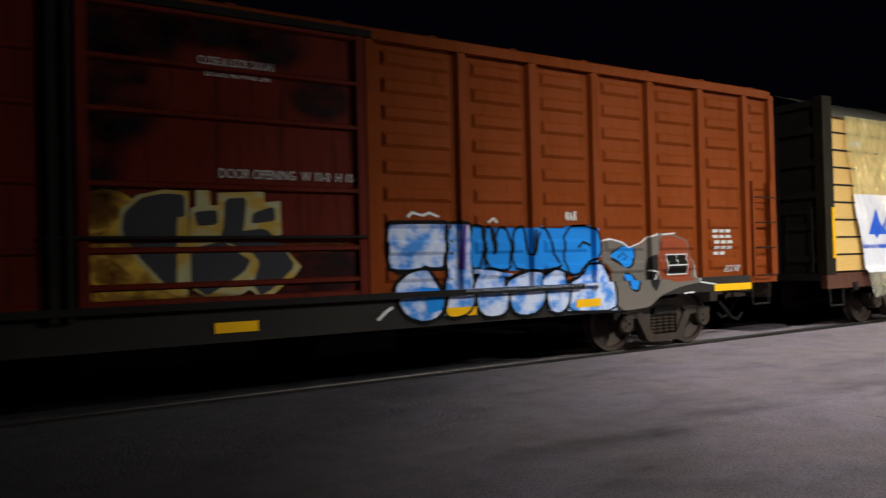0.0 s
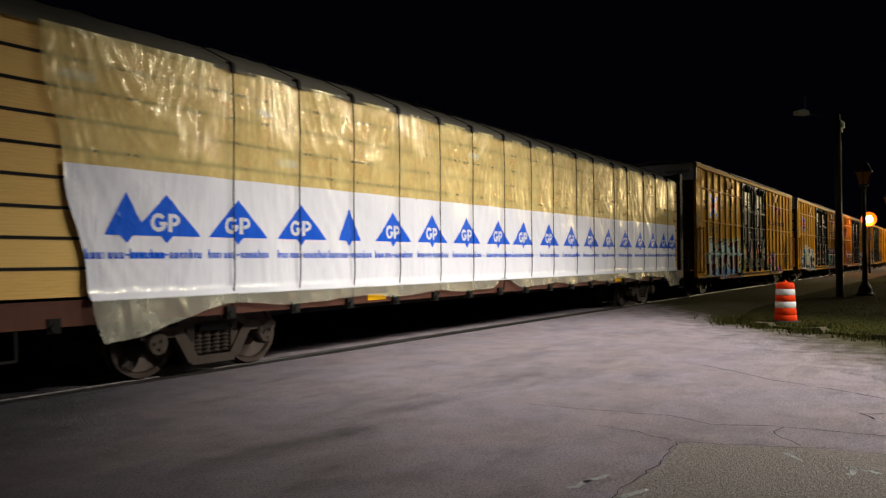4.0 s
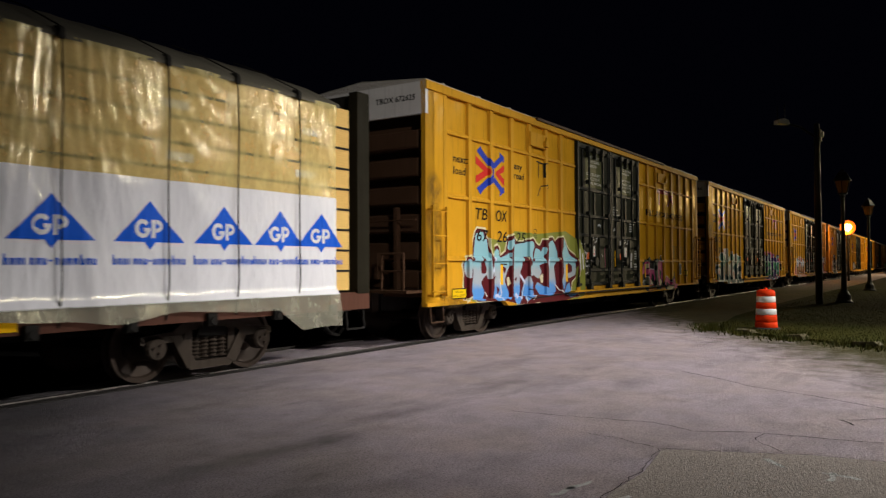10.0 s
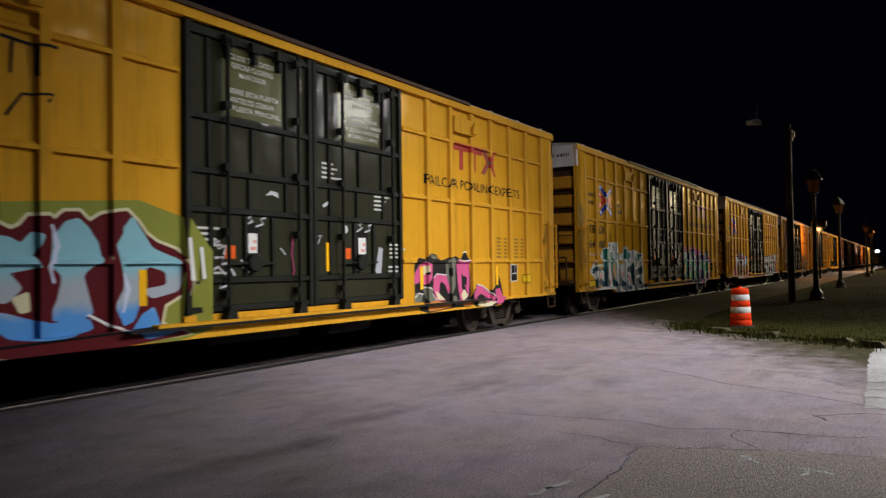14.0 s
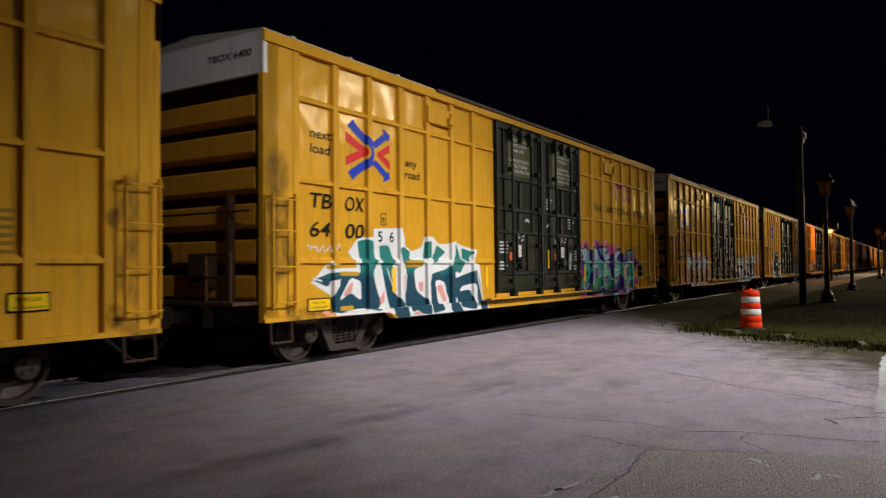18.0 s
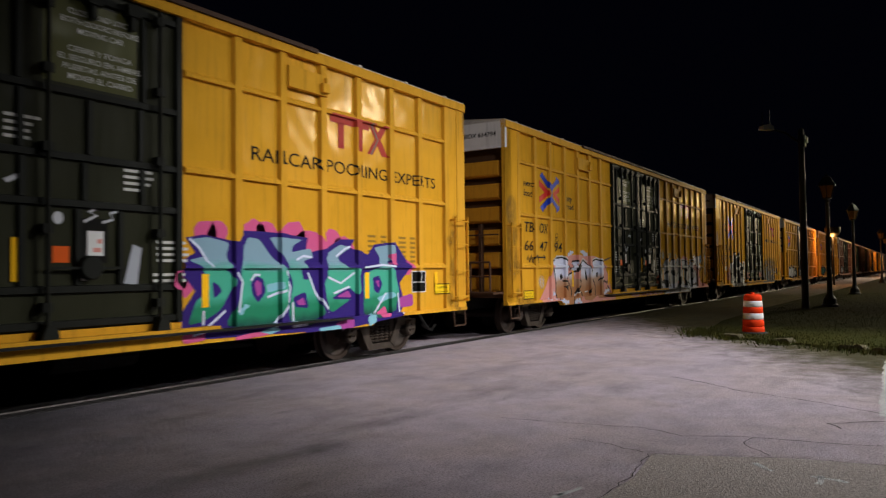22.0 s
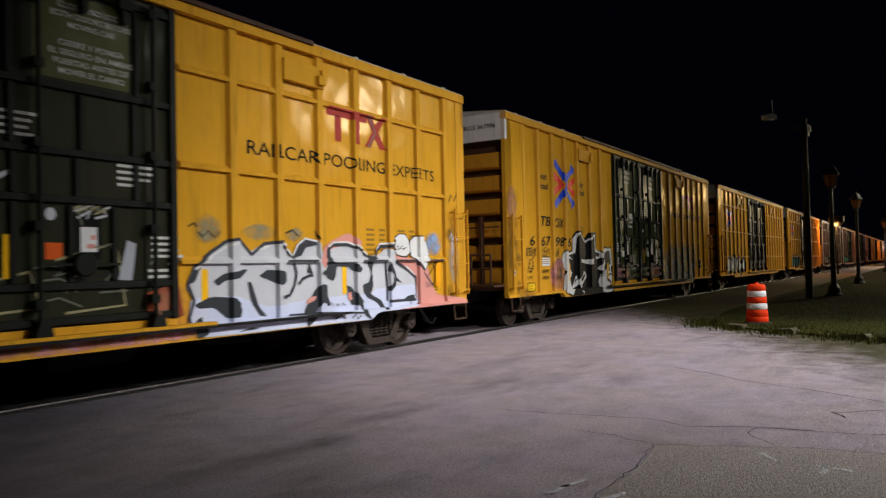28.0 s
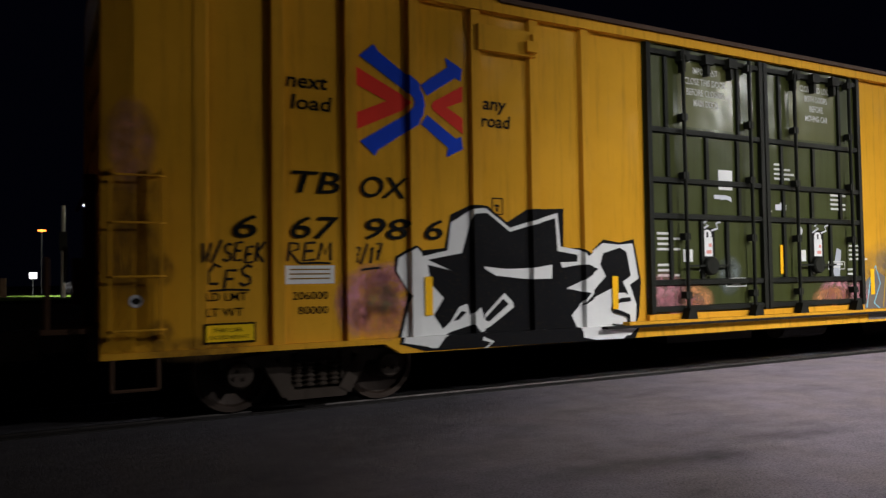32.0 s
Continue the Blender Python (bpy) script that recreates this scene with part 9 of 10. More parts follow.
def pavement_material():
    mat, tree, bsdf = nodes_of("worn_pavement")
    vec = coords(tree, (1, 1, 1), False)
    broad = noise_node(tree, vec, .16, 5, .6)
    blot = noise_node(tree, coords(tree, (.35, .9, 1), False), 1.1, 8, .72)
    mid = noise_node(tree, vec, 2.3, 6, .65)
    fine = noise_node(tree, vec, 60, 4, .7)
    grit = noise_node(tree, vec, 240, 2, .7)
    col = mix(tree, ramp(tree, broad, .35, .68), (.50, .425, .50), (.65, .555, .66))
    tint = noise_node(tree, vec, .85, 5, .6)
    col = mix(tree, ramp(tree, tint, .42, .60, 0, .45), col, (.60, .48, .45))
    col = mix(tree, ramp(tree, blot, .52, .72, 0, .6), col, (.13, .115, .118))
    col = mix(tree, ramp(tree, mid, .42, .70, 0, .35), col, (.20, .18, .185))
    col = mix(tree, ramp(tree, fine, .46, .62, 0, .70), col, (.16, .145, .15))
    pits = noise_node(tree, vec, 34, 4, .65)
    specks = noise_node(tree, vec, 120, 2, .5)
    col = mix(tree, ramp(tree, pits, .55, .66, 0, .55), col, (.13, .118, .12))
    col = mix(tree, ramp(tree, specks, .64, .70, 0, .7), col, (.82, .79, .80))
    # dim light at the low-x end put into the colour, darker along a slant
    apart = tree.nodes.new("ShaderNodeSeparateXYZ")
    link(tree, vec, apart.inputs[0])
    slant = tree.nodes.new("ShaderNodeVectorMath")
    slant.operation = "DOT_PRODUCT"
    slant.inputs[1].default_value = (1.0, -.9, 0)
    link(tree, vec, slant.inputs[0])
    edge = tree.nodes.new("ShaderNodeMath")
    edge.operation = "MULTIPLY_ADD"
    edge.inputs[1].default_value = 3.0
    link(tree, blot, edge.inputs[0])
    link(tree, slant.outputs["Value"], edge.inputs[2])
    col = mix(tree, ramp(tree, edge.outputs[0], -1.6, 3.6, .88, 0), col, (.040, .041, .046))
    # olive-brown earth towards the lawn, spread wider to dim the pavement by colour
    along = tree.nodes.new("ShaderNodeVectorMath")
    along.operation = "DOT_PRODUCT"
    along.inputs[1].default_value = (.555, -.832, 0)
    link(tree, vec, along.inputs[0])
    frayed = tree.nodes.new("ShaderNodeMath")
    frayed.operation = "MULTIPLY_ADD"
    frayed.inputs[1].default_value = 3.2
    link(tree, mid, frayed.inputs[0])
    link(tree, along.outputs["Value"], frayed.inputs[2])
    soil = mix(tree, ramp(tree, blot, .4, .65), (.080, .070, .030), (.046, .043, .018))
    earth_mask = ramp(tree, frayed.outputs[0], 6.5, 8.5, 0, 1)
    # less earth far off, so the colour stays bright under the yard light
    far_lit = ramp(tree, apart.outputs[0], 45, 75, 1, .25)
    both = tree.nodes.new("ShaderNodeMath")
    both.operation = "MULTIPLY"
    link(tree, earth_mask, both.inputs[0])
    link(tree, far_lit, both.inputs[1])
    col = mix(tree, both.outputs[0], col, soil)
    for x, y, rx, ry, turn, deep in STAINS:
        col = mix(tree, stain(tree, vec, blot, x, y, rx, ry, turn, deep), col, (.085, .075, .075))
    link(tree, col, bsdf.inputs["Base Color"])
    link(tree, ramp(tree, mid, .3, .7, .55, .8), bsdf.inputs["Roughness"])
    bsdf.inputs["Specular IOR Level"].default_value = .15
    bump(tree, bsdf, (mid, .35, .03), (pits, .7, .02), (fine, .8, .014), (grit, .9, .006))
    return mat


def patch_material():
    mat, tree, bsdf = nodes_of("coarse_asphalt_patch")
    vec = coords(tree, (1, 1, 1), False)
    fine = noise_node(tree, vec, 45, 5, .75)
    vor = tree.nodes.new("ShaderNodeTexVoronoi")
    vor.inputs["Scale"].default_value = 70
    link(tree, vec, vor.inputs["Vector"])
    col = mix(tree, ramp(tree, fine, .35, .7), (.12, .10, .092), (.34, .295, .27))
    col = mix(tree, ramp(tree, vor.outputs["Distance"], .0, .35, .5, 0), col, (.38, .34, .30))
    link(tree, col, bsdf.inputs["Base Color"])
    bsdf.inputs["Roughness"].default_value = .85
    bump(tree, bsdf, (fine, .6, .02), (vor.outputs["Distance"], .5, .01))
    return mat


def soil_material(name, a, b):
    mat, tree, bsdf = nodes_of(name)
    vec = coords(tree, (1, 1, 1), False)
    n1, n2 = noise_node(tree, vec, .8, 6, .65), noise_node(tree, vec, 25, 5, .7)
    col = mix(tree, ramp(tree, n1, .35, .68), a, b)
    col = mix(tree, ramp(tree, n2, .45, .75, 0, .6), col, tuple(c * .35 for c in a))
    link(tree, col, bsdf.inputs["Base Color"])
    bsdf.inputs["Roughness"].default_value, bsdf.inputs["Specular IOR Level"].default_value = .95, .04
    bump(tree, bsdf, (n2, .8, .05))
    return mat


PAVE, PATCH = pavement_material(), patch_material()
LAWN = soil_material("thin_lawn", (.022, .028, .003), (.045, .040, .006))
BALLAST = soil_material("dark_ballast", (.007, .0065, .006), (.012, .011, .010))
PAINT_WHITE = soil_material("worn_white_paint", (.58, .58, .58), (.36, .35, .35))
KERB = soil_material("broken_concrete", (.12, .105, .07), (.06, .052, .03))
EDGE = soil_material("grimy_edge", (.045, .041, .04), (.028, .025, .024))
CRACK = soil_material("crack_filling", (.028, .025, .024), (.05, .045, .043))


def sheet(name, ring, z, mat, label="", category=""):
    me = bpy.data.meshes.new(name)
    me.from_pydata([(x, y, z) for x, y in ring], [], [tuple(range(len(ring)))])
    me.materials.append(mat)
    return tagged(new(name, me), label, category, kind="structure")


def build_ground():
    near = TRACK - .95
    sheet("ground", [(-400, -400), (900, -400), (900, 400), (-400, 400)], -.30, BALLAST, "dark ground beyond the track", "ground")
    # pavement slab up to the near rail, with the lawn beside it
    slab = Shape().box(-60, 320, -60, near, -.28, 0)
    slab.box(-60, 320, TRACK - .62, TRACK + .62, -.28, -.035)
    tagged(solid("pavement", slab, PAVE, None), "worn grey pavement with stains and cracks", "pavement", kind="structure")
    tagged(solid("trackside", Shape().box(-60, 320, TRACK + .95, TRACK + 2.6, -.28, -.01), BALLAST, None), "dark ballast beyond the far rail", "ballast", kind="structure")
    edge = [(18.9, 4.35), (17.2, 3.75), (16.75, 3.1), (16.1, 2.1), (15.2, .75), (14.2, -.9), (13.0, -6), (13, -40), (300, -40), (300, 4.0), (60, 4.6), (30, 4.9), (22, 4.75)]
    me = Shape().prism(edge, .004, .05, 2)
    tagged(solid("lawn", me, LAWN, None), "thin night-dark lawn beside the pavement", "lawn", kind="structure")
    # old kerb stones at the lawn's edge
    rnd = random.Random(5)
    kerb = thing("kerb", "broken concrete kerb at the edge of the lawn", "kerb", kind="structure")
    for a, b in zip(edge[1:5], edge[2:6]):
        n = max(1, int(math.dist(a, b) / .55))
        for i in range(n):
            p = Vector(a).lerp(Vector(b), (i + .5) / n)
            if rnd.random() < .25:
                continue
            s = Shape().prism([(-.26, 0), (-.25, .06), (-.2, .10), (.19, .11), (.26, .05), (.27, 0)], -.09, .09, 1)
            part("kerb_stone", s.mesh("kerb_stone", KERB), kerb, m=pose(p.x + rnd.uniform(-.03, .03), p.y + rnd.uniform(-.03, .03), .0, rnd.uniform(-4, 4), rnd.uniform(-6, 4), math.degrees(math.atan2(b[1] - a[1], b[0] - a[0])) + rnd.uniform(-7, 7)))
    # asphalt patch, painted strip, cracks
    sheet("asphalt_patch", [(6.08, 1.88), (5.34, 1.79), (4.81, 1.81), (3.6, 1.75), (2.2, 1.6), (1.2, -3), (7.1, -3), (6.61, .22), (6.5, .86), (6.24, 1.49)], .004, PATCH, "coarse dark asphalt patch", "patch")
    tagged(solid("painted_strip", strip([(8.9, -.16), (10.8, -.12), (13.0, -.05), (15.2, -.1)], 1.12, 9, (.96, 1.02)), PAINT_WHITE, None), "worn white painted strip on the pavement", "road marking", kind="structure")
    for i, (x, y, a) in enumerate(((5.78, .63, 2), (5.95, .45, 80), (4.47, 2.11, -12), (4.66, 2.08, -14), (4.5, 1.78, -24), (6.0, .95, 40))):
        tagged(solid("paint_mark", strip([(x, y), (x + .26 * math.cos(math.radians(a)), y + .26 * math.sin(math.radians(a)))], .045, i), PAINT_WHITE, None), "short worn white paint mark", "road marking", kind="structure")
    cracks = [[(6.83, 3.66), (6.93, 2.95), (7.07, 2.26), (6.88, 1.84), (7.06, 1.5), (7.13, 1.26), (7.18, .72), (7.3, .3)], [(10.62, 2.98), (10.2, 2.4), (9.77, 1.91), (9.38, 1.11), (8.98, .47), (8.7, .05)], [(8.1, .78), (8.2, .67), (8.42, .40), (8.5, .1)], [(8.1, .78), (7.9, .66)],
              [(6.62, .2), (6.5, .86), (6.24, 1.49), (6.08, 1.90)], [(6.08, 1.90), (5.34, 1.81), (4.81, 1.83), (4.3, 1.80)], [(7.1, 1.3), (6.8, 1.32), (6.5, 1.05)], [(6.1, 1.95), (6.25, 2.3), (6.3, 2.7)]]
    for i, line in enumerate(cracks):
        tagged(solid("crack", strip(line, (.016, .018, .018, .022, .007, .008, .009, .009)[i], 20 + i), CRACK, None), "thin crack in the pavement", "crack", kind="structure")
    # rails
    for k, y in (("rail_1", TRACK - .75), ("rail_2", TRACK + .75)):
        s = Shape().prism([(y - .035, -.16), (y - .035, -.015), (y - .028, 0), (y + .028, 0), (y + .035, -.015), (y + .035, -.16)], -80, 600, 0)
        tagged(solid(k, s, RAIL, None), "worn steel rail set into the pavement", "rail", kind="structure")
    tagged(solid("track_edge", Shape().box(-60, 320, near - .16, near - .02, -.2, .012), EDGE, None), "raised pavement edge along the rail", "pavement edge", kind="structure")


def strip(line, width, seed, rag=(.6, 1.3)):
    """A thin ragged strip on the ground."""
    rnd = random.Random(seed)
    pts = []
    for a, b in zip(line, line[1:]):
        n = max(2, int(math.dist(a, b) / .08))
        for i in range(n):
            p = Vector(a).lerp(Vector(b), i / n)
            pts.append(p + Vector((rnd.uniform(-.018, .018), rnd.uniform(-.018, .018))))
    pts.append(Vector(line[-1]))
    v, f = [], []
    for i, p in enumerate(pts):
        d = (pts[min(i + 1, len(pts) - 1)] - pts[max(i - 1, 0)]).normalized()
        no = Vector((-d.y, d.x)) * width / 2 * rnd.uniform(*rag)
        v += [(p.x + no.x, p.y + no.y, .006), (p.x - no.x, p.y - no.y, .006)]
    for i in range(len(pts) - 1):
        f.append((2 * i, 2 * i + 1, 2 * i + 3, 2 * i + 2))
    return Shape().add(v, f)


def grass_material():
    mat, tree, bsdf = nodes_of("grass_blade")
    geo = tree.nodes.new("ShaderNodeNewGeometry")
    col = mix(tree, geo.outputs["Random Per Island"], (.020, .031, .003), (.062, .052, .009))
    link(tree, col, bsdf.inputs["Base Color"])
    bsdf.inputs["Roughness"].default_value, bsdf.inputs["Specular IOR Level"].default_value = .7, .08
    return mat


def build_grass():
    rnd = random.Random(11)
    v, f = [], []

    def blade(x, y, h, z=.04):
        a, w = rnd.uniform(0, 6.3), rnd.uniform(.006, .014)
        lx, ly = rnd.uniform(-.5, .5) * h, rnd.uniform(-.5, .5) * h
        n = len(v)
        v.extend([(x - w * math.cos(a), y - w * math.sin(a), z), (x + w * math.cos(a), y + w * math.sin(a), z), (x + lx, y + ly, z + h)])
        f.append((n, n + 1, n + 2))
    for _ in range(26000):
        x = 15.5 + 34 * rnd.random() ** 1.6
        lim = 4.5 if x > 19 else 4.3 - (19 - x) * .85 if x > 16 else 1.2
        y = rnd.uniform(-5, lim)
        if x < 15.2 + (y - .75) * .67 and y > .7:
            continue
        blade(x, y, rnd.uniform(.01, .05))
    for cx, cy, r, n in ((17.6, 4.2, .35, 500), (18.2, 4.4, .3, 400), (16.9, 3.4, .3, 500), (16.3, 2.4, .35, 600), (15.7, 1.4, .35, 500), (17.2, 2.6, .5, 700), (15.2, .6, .4, 500), (18.9, 4.5, .4, 300)):
        for _ in range(n):
            blade(cx + rnd.gauss(0, r * .9), cy + rnd.gauss(0, r * .7), rnd.uniform(.03, .13), .01)
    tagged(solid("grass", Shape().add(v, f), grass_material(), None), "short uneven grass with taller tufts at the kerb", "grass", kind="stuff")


# ---- street furniture ----
def street_furniture():
    steel = paint("dark_pole_paint", (.014, .015, .014), .45, .3, dirt=(.02, .016, .012), spec=.4)
    pale = paint("pale_lamp_housing", (.80, .80, .74), .4, .15, spec=.5)
    glass = frosted("lantern_glass", (.45, .27, .12))
    orange = flat_ink("drum_orange", (.78, .05, .008), .5, .12, (.25, .05, .02))
    white = flat_ink("drum_white", (.78, .76, .74), .35, .1, (.4, .38, .36))
    rubber = paint("black_rubber", (.02, .02, .02), .8, .4)
    # traffic drum
    drum = thing("traffic_drum", "orange and white traffic drum at the pavement's edge", "traffic drum", (18.2, 3.23, 0))
    rings = [(.0, .06, None), (.06, .20, orange), (.20, .36, orange), (.36, .50, white), (.50, .64, orange), (.64, .78, white), (.78, .90, orange)]
    solid("base", Shape().turned((0, 0, 0), [(.33, .0), (.34, .03), (.28, .07), (.25, .08)], 2, 24), rubber, drum, "black rubber base")

    def rad(z):
        return .245 - .06 * z
    for z0, z1, m in rings[1:]:
        solid("band", Shape().turned((0, 0, 0), [(rad(z0) - .012, z0), (rad(z0), z0 + .012), (rad(z1), z1 - .012), (rad(z1) - .012, z1)], 2, 28), m, drum, "", True)
    solid("cap", Shape().turned((0, 0, 0), [(.185, .89), (.17, .915), (.13, .93)], 2, 24).box(-.09, .09, -.02, .02, .92, .97), orange, drum)
    # tall pole with a floodlight arm
    pole = thing("street_lamp", "dark steel pole with an arm and a pale floodlight", "street lamp", (30.0, 3.53, 0))
    solid("pole", Shape().turned((0, 0, 0), [(.16, 0), (.16, .04), (.125, .06), (.10, 6.55), (.06, 6.6)], 2, 14), steel, pole)
    solid("arm", Shape().pipe([(0, 0, 6.05), (-.5, .45, 6.42), (-1.0, .92, 6.55)], .04, 8), steel, pole)
    solid("housing", Shape().prism([(-.18, 0), (.28, 0), (.24, .14), (.05, .20), (-.16, .15)], -.14, .14, 1), pale, pole).matrix_basis = pose(-1.15, 1.02, 6.48, 0, 0, -42)
    solid("bracket", Shape().box(-.02, .28, -.14, .0, 5.95, 6.35).box(.1, .3, -.2, .02, 6.1, 6.3), pale, pole)
    solid("antenna", Shape().pipe([(-1.0, .9, 6.6), (-1.0, .9, 7.2)], .018).pipe([(-1.25, 1.1, 6.6), (-1.25, 1.1, 7.1)], .018), steel, pole)
    # row of lantern posts
    first = thing("lantern_post", "black cast-iron lantern post on the lawn", "lantern post", (31.8, 2.9, 0), "lantern posts")
    solid("post", Shape().turned((0, 0, 0), [(.30, 0), (.30, .10), (.24, .16), (.22, .34), (.13, .48), (.10, .60), (.085, 1.4), (.10, 1.44), (.075, 1.5), (.065, 4.0), (.10, 4.04), (.06, 4.10)], 2, 14), steel, first)
    lan = solid("lantern", Shape().turned((0, 0, 4.1), [(.06, 0), (.17, .03), (.175, .07), (.06, .08)], 2, 6), steel, first)
    solid("cap", Shape().turned((0, 0, 4.1), [(.10, .50), (.33, .52), (.34, .56), (.25, .68), (.17, .84), (.07, .90), (.05, .96), (.02, .98)], 2, 6), steel, lan)
    for k in range(6):
        c, d = math.cos(k * math.pi / 3), math.sin(k * math.pi / 3)
        solid("bar", Shape().rod((.165 * c, .165 * d, 4.16), (.285 * c, .285 * d, 4.62), .014), steel, lan)
    solid("glass", Shape().turned((0, 0, 4.1), [(.155, .07), (.272, .51)], 2, 6), glass, lan, "amber lantern glass")
    for x, y in ((46.8, 3.04), (79.8, 2.96), (96.5, 3.13)):
        copy_thing(first, pose(x, y, 0, 0, 0, 20))
    # Masts added under the unseen floodlights.
    for x, y, h in UNSEEN_MASTS:
        mast = thing("floodlight_mast", "unseen mast added to carry a floodlight", "floodlight", (x, y - .9, 0), "floodlight masts")
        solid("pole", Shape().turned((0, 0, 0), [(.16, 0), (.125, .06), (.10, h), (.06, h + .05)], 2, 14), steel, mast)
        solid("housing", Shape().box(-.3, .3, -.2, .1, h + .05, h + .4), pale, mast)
    # far sodium lamps
    for x, y, h in ((172.0, 5.3, 7.2),):
        post = thing("street_lamp", "far street lamp with an orange sodium light", "street lamp", (x, y, 0))
        solid("pole", Shape().turned((0, 0, 0), [(.12, 0), (.09, h + .3)], 2, 10), steel, post)
        solid("bulb", Shape().turned((0, 0, h), [(.1, -.2), (.34, -.1), (.36, .1), (.1, .25)], 2, 12), glow("sodium_glow", (1, .30, .05), 4), post)
    yard = thing("yard_lamp", "far white yard light on a low post", "street lamp", (215.0, 5.6, 0))
    solid("pole", Shape().turned((0, 0, 0), [(.1, 0), (.08, 3.7)], 2, 10), steel, yard)
    solid("bulb", Shape().turned((0, 0, 3.9), [(.1, -.2), (.4, -.1), (.42, .1), (.1, .25)], 2, 12), glow("white_glow", (1, .95, .85), 60), yard)


def beacon():
    """The orange lamp over the platform: its lit face looks along the track, then tilts up behind an added hood in
    place of going dark.
    """
    post = thing("platform_lamp", "orange lamp with an added hood on a slim post", "street lamp", (74.7, 6.45, 0))
    dark = bpy.data.materials["dark_pole_paint"]
    solid("pole", Shape().turned((0, 0, 0), [(.10, 0), (.06, 4.35)], 2, 10), dark, post)
    head = new("lamp_head")
    head.parent = post
    head.location = (0, 0, 4.70)
    solid("hood", Shape().turned((0, 0, 0), [(.30, .44), (.58, .14), (.63, -.02), (.64, -.42), (.62, -.42), (.61, -.02)], 0, 24), dark, head)
    # The haze of glow round the lamp is built as a lit ring.
    solid("lit_rim", Shape().turned((0, 0, 0), [(.61, .02), (.60, -.08), (.44, -.22), (.28, -.27)], 0, 24), glow("orange_glow", (1, .15, .007), 2.2), head, "glowing orange ring in place of the lamp's halo")
    solid("lit_face", Shape().turned((0, 0, 0), [(.32, -.23), (.28, -.30), (.16, -.34), (.02, -.36)], 0, 24), glow("amber_glow", (1, .62, .22), 30), head, "bright amber core of the lamp")
    return head


def at(azimuth, far):
    """A place across the track by its bearing from the crossing, degrees from the track, and its distance across."""
    return far / math.tan(math.radians(azimuth)), far


def parked_car(x, y, turn, paint_job, label):
    car = thing("parked_car", label, "car", (x, y, -.02))
    car.rotation_euler = (0, 0, radians(turn))
    solid("body", Shape().prism([(-2.2, .35), (2.2, .35), (2.25, .8), (1.3, .98), (.7, 1.48), (-1.2, 1.52), (-1.9, 1.0), (-2.25, .9)], -.87, .87, 1), paint_job, car)
    solid("window", Shape().prism([(-1.6, 1.0), (1.1, 1.0), (.62, 1.42), (-1.1, 1.45)], -.88, .88, 1), BLACK, car)
    for x in (-1.35, 1.35):
        for y in (-.8, .8):
            solid("wheel", Shape().turned((x, y, .33), [(.33, -.1), (.33, .1)], 1, 16), BLACK, car)


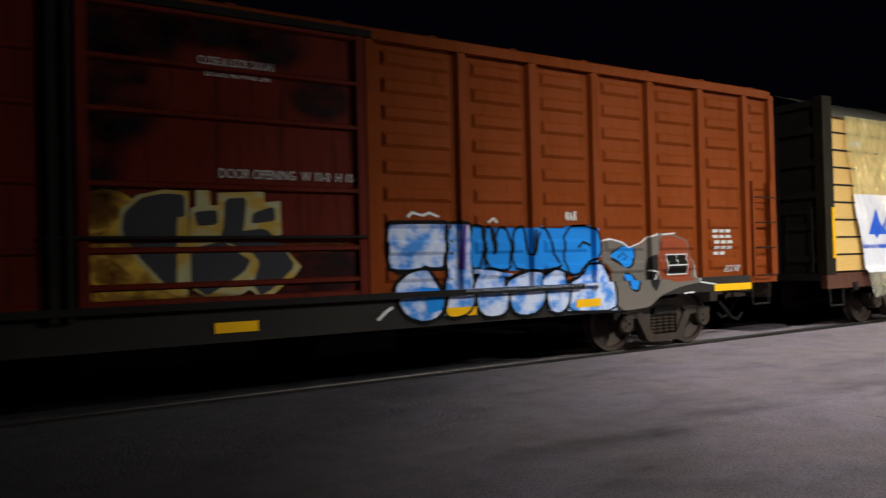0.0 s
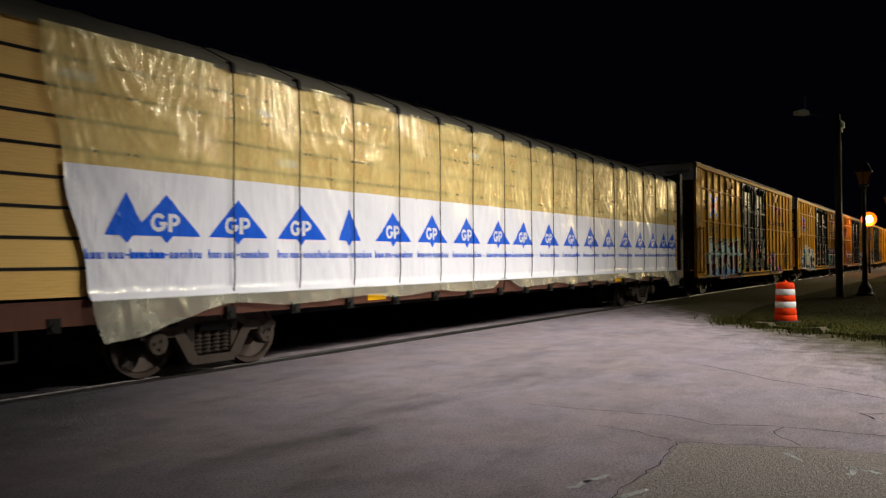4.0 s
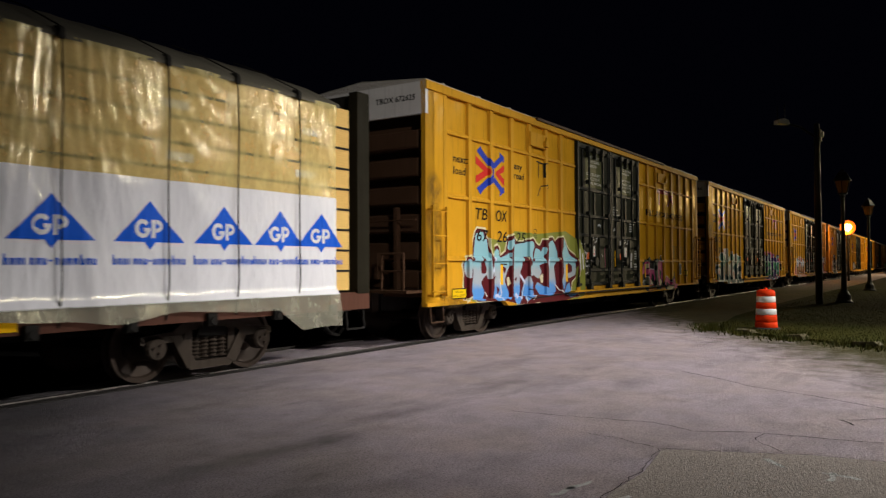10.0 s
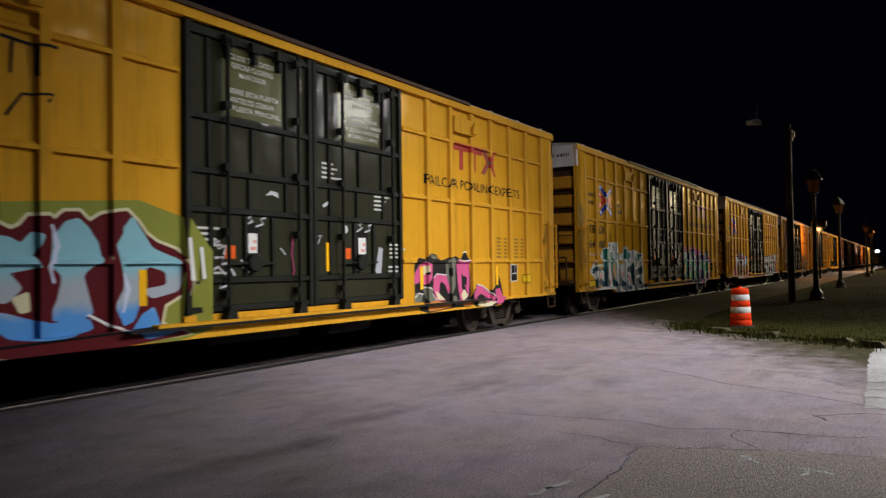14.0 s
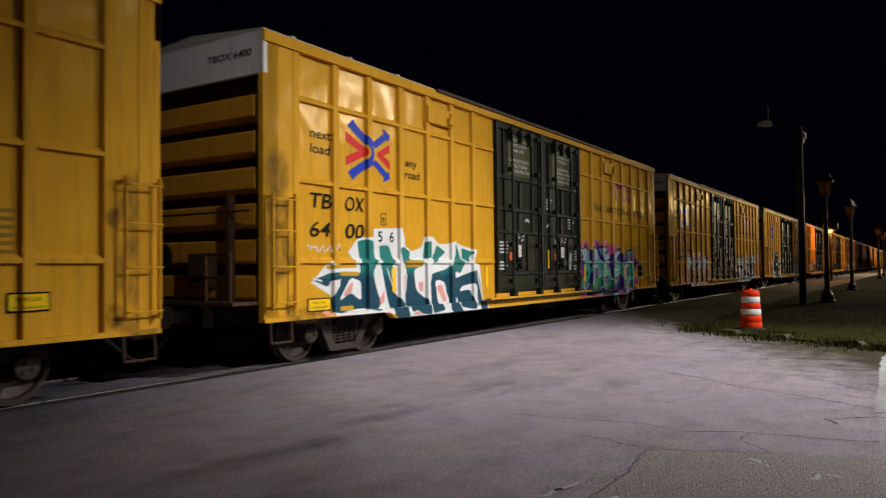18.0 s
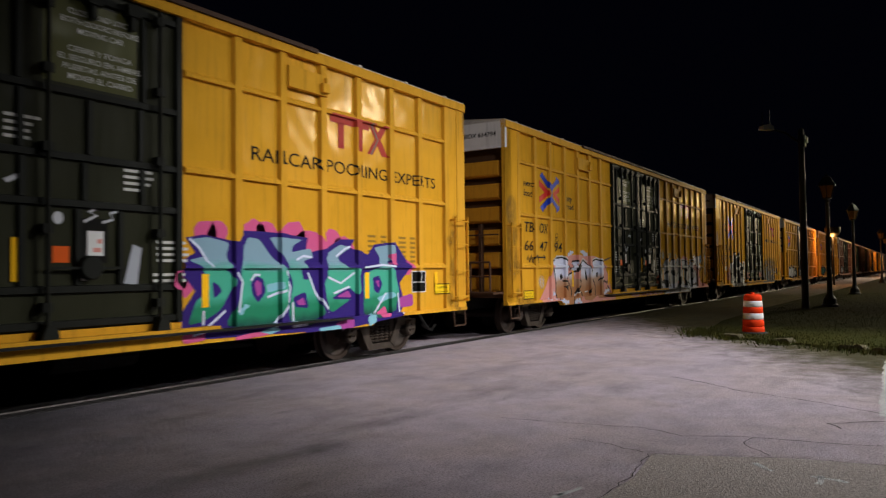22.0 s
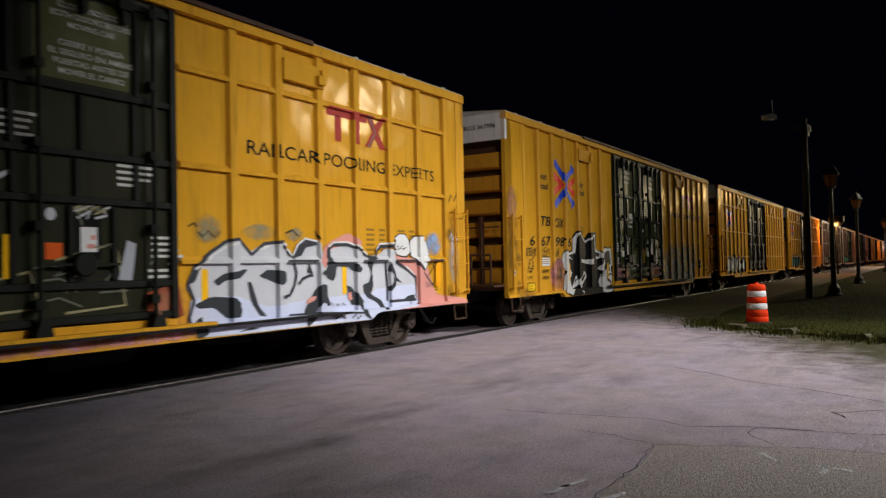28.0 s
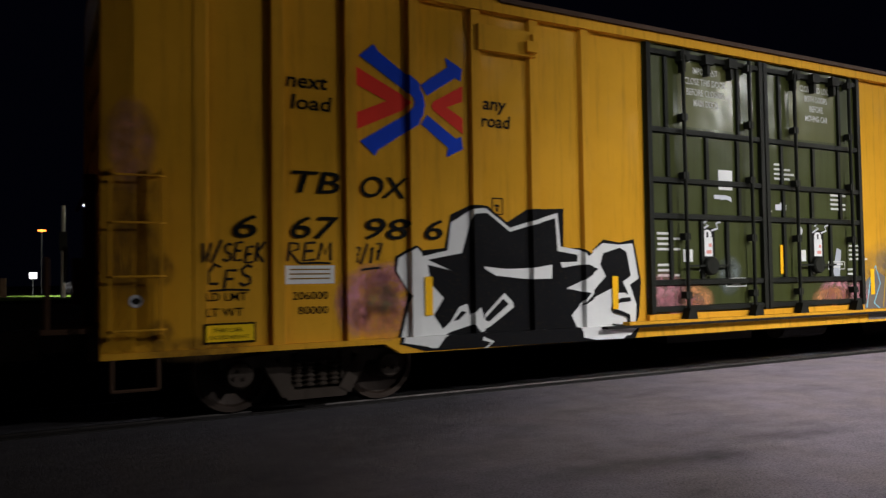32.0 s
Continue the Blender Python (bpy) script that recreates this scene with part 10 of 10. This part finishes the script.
def far_side():
    """What shows between the cars across the track: a lit lot with parked cars, a verge, a pole, houses."""
    steel = bpy.data.materials["dark_pole_paint"]
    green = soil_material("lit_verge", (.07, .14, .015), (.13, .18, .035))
    lot = soil_material("pale_lot", (.46, .46, .45), (.36, .36, .35))
    white = paint("white_post_paint", (.72, .72, .74), .5, .2)
    boards = paint("weathered_boards", (.26, .17, .12), .7, .5)
    siding = paint("pale_siding", (.26, .26, .24), .7, .4)
    dark = paint("dark_siding", (.010, .009, .009), .8, .4, dirt=(.012, .01, .01), spec=.05)
    sheet("lot", [(3.2, 66), (36, 66), (44, 140), (3.8, 140)], -.04, lot, "pale lit lot across the track", "lot")
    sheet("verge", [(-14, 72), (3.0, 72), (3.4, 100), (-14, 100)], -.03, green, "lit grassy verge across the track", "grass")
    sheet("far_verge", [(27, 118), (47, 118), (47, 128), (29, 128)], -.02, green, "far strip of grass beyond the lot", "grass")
    # pole at the edge of the lot
    post = thing("utility_pole", "white-faced utility pole with a dark box", "pole", (1.98, 80, -.03))
    solid("pole", Shape().turned((0, 0, 0), [(.24, 0), (.19, 8.8)], 2, 14), white, post)
    solid("cabinet", Shape().box(-.34, .34, -.55, -.24, 4.5, 6.3), steel, post)
    lit = thing("street_lamp", "white street lamp over the lot", "street lamp", (4.2, 84.3, -.03))
    solid("pole", Shape().rod((0, 0, 0), (0, 0, 8.9), .08), steel, lit)
    solid("bulb", Shape().turned((0, -.6, 9.2), [(.1, -.14), (.30, -.06), (.30, .08), (.1, .16)], 2, 12), glow("lot_glow", (.95, 1, .95), 14), lit)
    orange = thing("street_lamp", "orange street lamp across the track", "street lamp", (.25, 110, -.03))
    solid("pole", Shape().rod((0, 0, 0), (0, 0, 8.0), .07), steel, orange)
    solid("bulb", Shape().turned((0, 0, 8.2), [(.1, -.16), (.50, -.08), (.50, .08), (.1, .18)], 2, 12), glow("far_orange_glow", (1, .20, .02), 4), orange)
    sign = thing("sign_post", "small white sign on a post across the track", "sign", (-.6, 92, -.03))
    solid("post", Shape().rod((0, 0, 0), (0, 0, 2.4), .04), steel, sign)
    solid("plate", Shape().box(-.35, .35, -.03, .0, 1.9, 2.6), white, sign)
    fence = thing("fence", "weathered board fence beside the verge", "fence", (-3.0, 90, -.03))
    for k in range(14):
        solid("board", Shape().box(-.62 * k - .56, -.62 * k, -.03, .03, 0, 2.0 + .12 * (k % 3)), boards, fence)
    # parked cars and the houses behind them
    pale_car, dark_car = paint("white_car_body", (.62, .62, .62), .3, .2), paint("dark_car_body", (.05, .05, .055), .3, .2)
    for bearing, far, turn, job, label in ((82.1, 112, 8, pale_car, "white parked car at the edge of the lot"), (81.2, 108, -6, pale_car, "white parked car beside another"), (80.0, 106, 70, dark_car, "dark parked car with a white one beside it"), (87.6, 112, 4, dark_car, "dark parked car near the pole")):
        x, y = at(bearing, far)
        parked_car(x, y, turn, job, label)
    for bearing, far, w, h, m, label in ((82.0, 132, 4, 2.9, siding, "pale gabled house behind the parked cars"), (80.4, 134, 7, 2.6, siding, "low pale house behind the parked cars"), (75.2, 146, 16, 9.5, dark, "dark house with a few lit windows")):
        x, y = at(bearing, far)
        house = thing("house", label, "house", (x, y, -.05))
        solid("wall", Shape().box(-w / 2, w / 2, 0, 6, 0, h), m, house)
        solid("roof", Shape().prism([(-w / 2 - .3, h), (0, h + w * .28), (w / 2 + .3, h)], -.3, 6.3, 1), dark if m is dark else boards, house)
        if m is dark:
            for wx, wz, ww, wh, c, power in ((3.0, 7.4, 1.5, 1.5, (1, .62, .66), .9), (.4, 7.3, .5, 1.6, (1, .8, .5), .3), (-.6, 7.3, .8, 1.6, (.7, .7, 1), .15), (5.6, 3.2, .7, 1.3, (1, .75, .45), .8), (-5.0, 3.0, 1.0, 2.2, (.35, .4, 1), .9)):
                win = part("window", Shape().box(wx - ww / 2 - .1, wx + ww / 2 + .1, -.06, .02, wz - wh / 2 - .1, wz + wh / 2 + .1).mesh("window", m), house)
                solid("pane", Shape().box(wx - ww / 2, wx + ww / 2, -.08, -.05, wz - wh / 2, wz + wh / 2), glow("window_glow", c, power), win, "lit window pane")
            solid("porch_post", Shape().box(6.6, 6.9, -2.0, -1.7, 0, 2.6), siding, house)
            solid("porch_roof", Shape().box(4.6, 7.1, -2.2, 0, 2.6, 2.8), dark, house)


build_ground()
build_grass()
street_furniture()
lamp_head = beacon()
far_side()
build_train()


def motions():
    """The train rolls along the track with turning wheels; the platform lamp tilts out of sight in place of going dark.
    """
    steps = [k * .5 for k in range(65)]
    for car, x0 in CARS:
        walk(car, [(t, pose(x0 + run(t), TRACK, 0)) for t in steps])
    fine = [round(k * .15, 2) for k in range(214)]
    for wheel, x in WHEELSETS:
        walk(wheel, [(t, pose(x, 0, WHEEL_R, 0, math.degrees(run(t) / WHEEL_R), 0)) for t in fine])
    walk(lamp_head, [(0, pose(0, 0, 4.70, 0, 0, 5)), (10.30, pose(0, 0, 4.70, 0, 0, 5)), (10.37, pose(0, 0, 4.70, 0, 45, 5)), (10.43, pose(0, 0, 4.70, 0, 88, 5)), (32, pose(0, 0, 4.70, 0, 88, 5))])


motions()
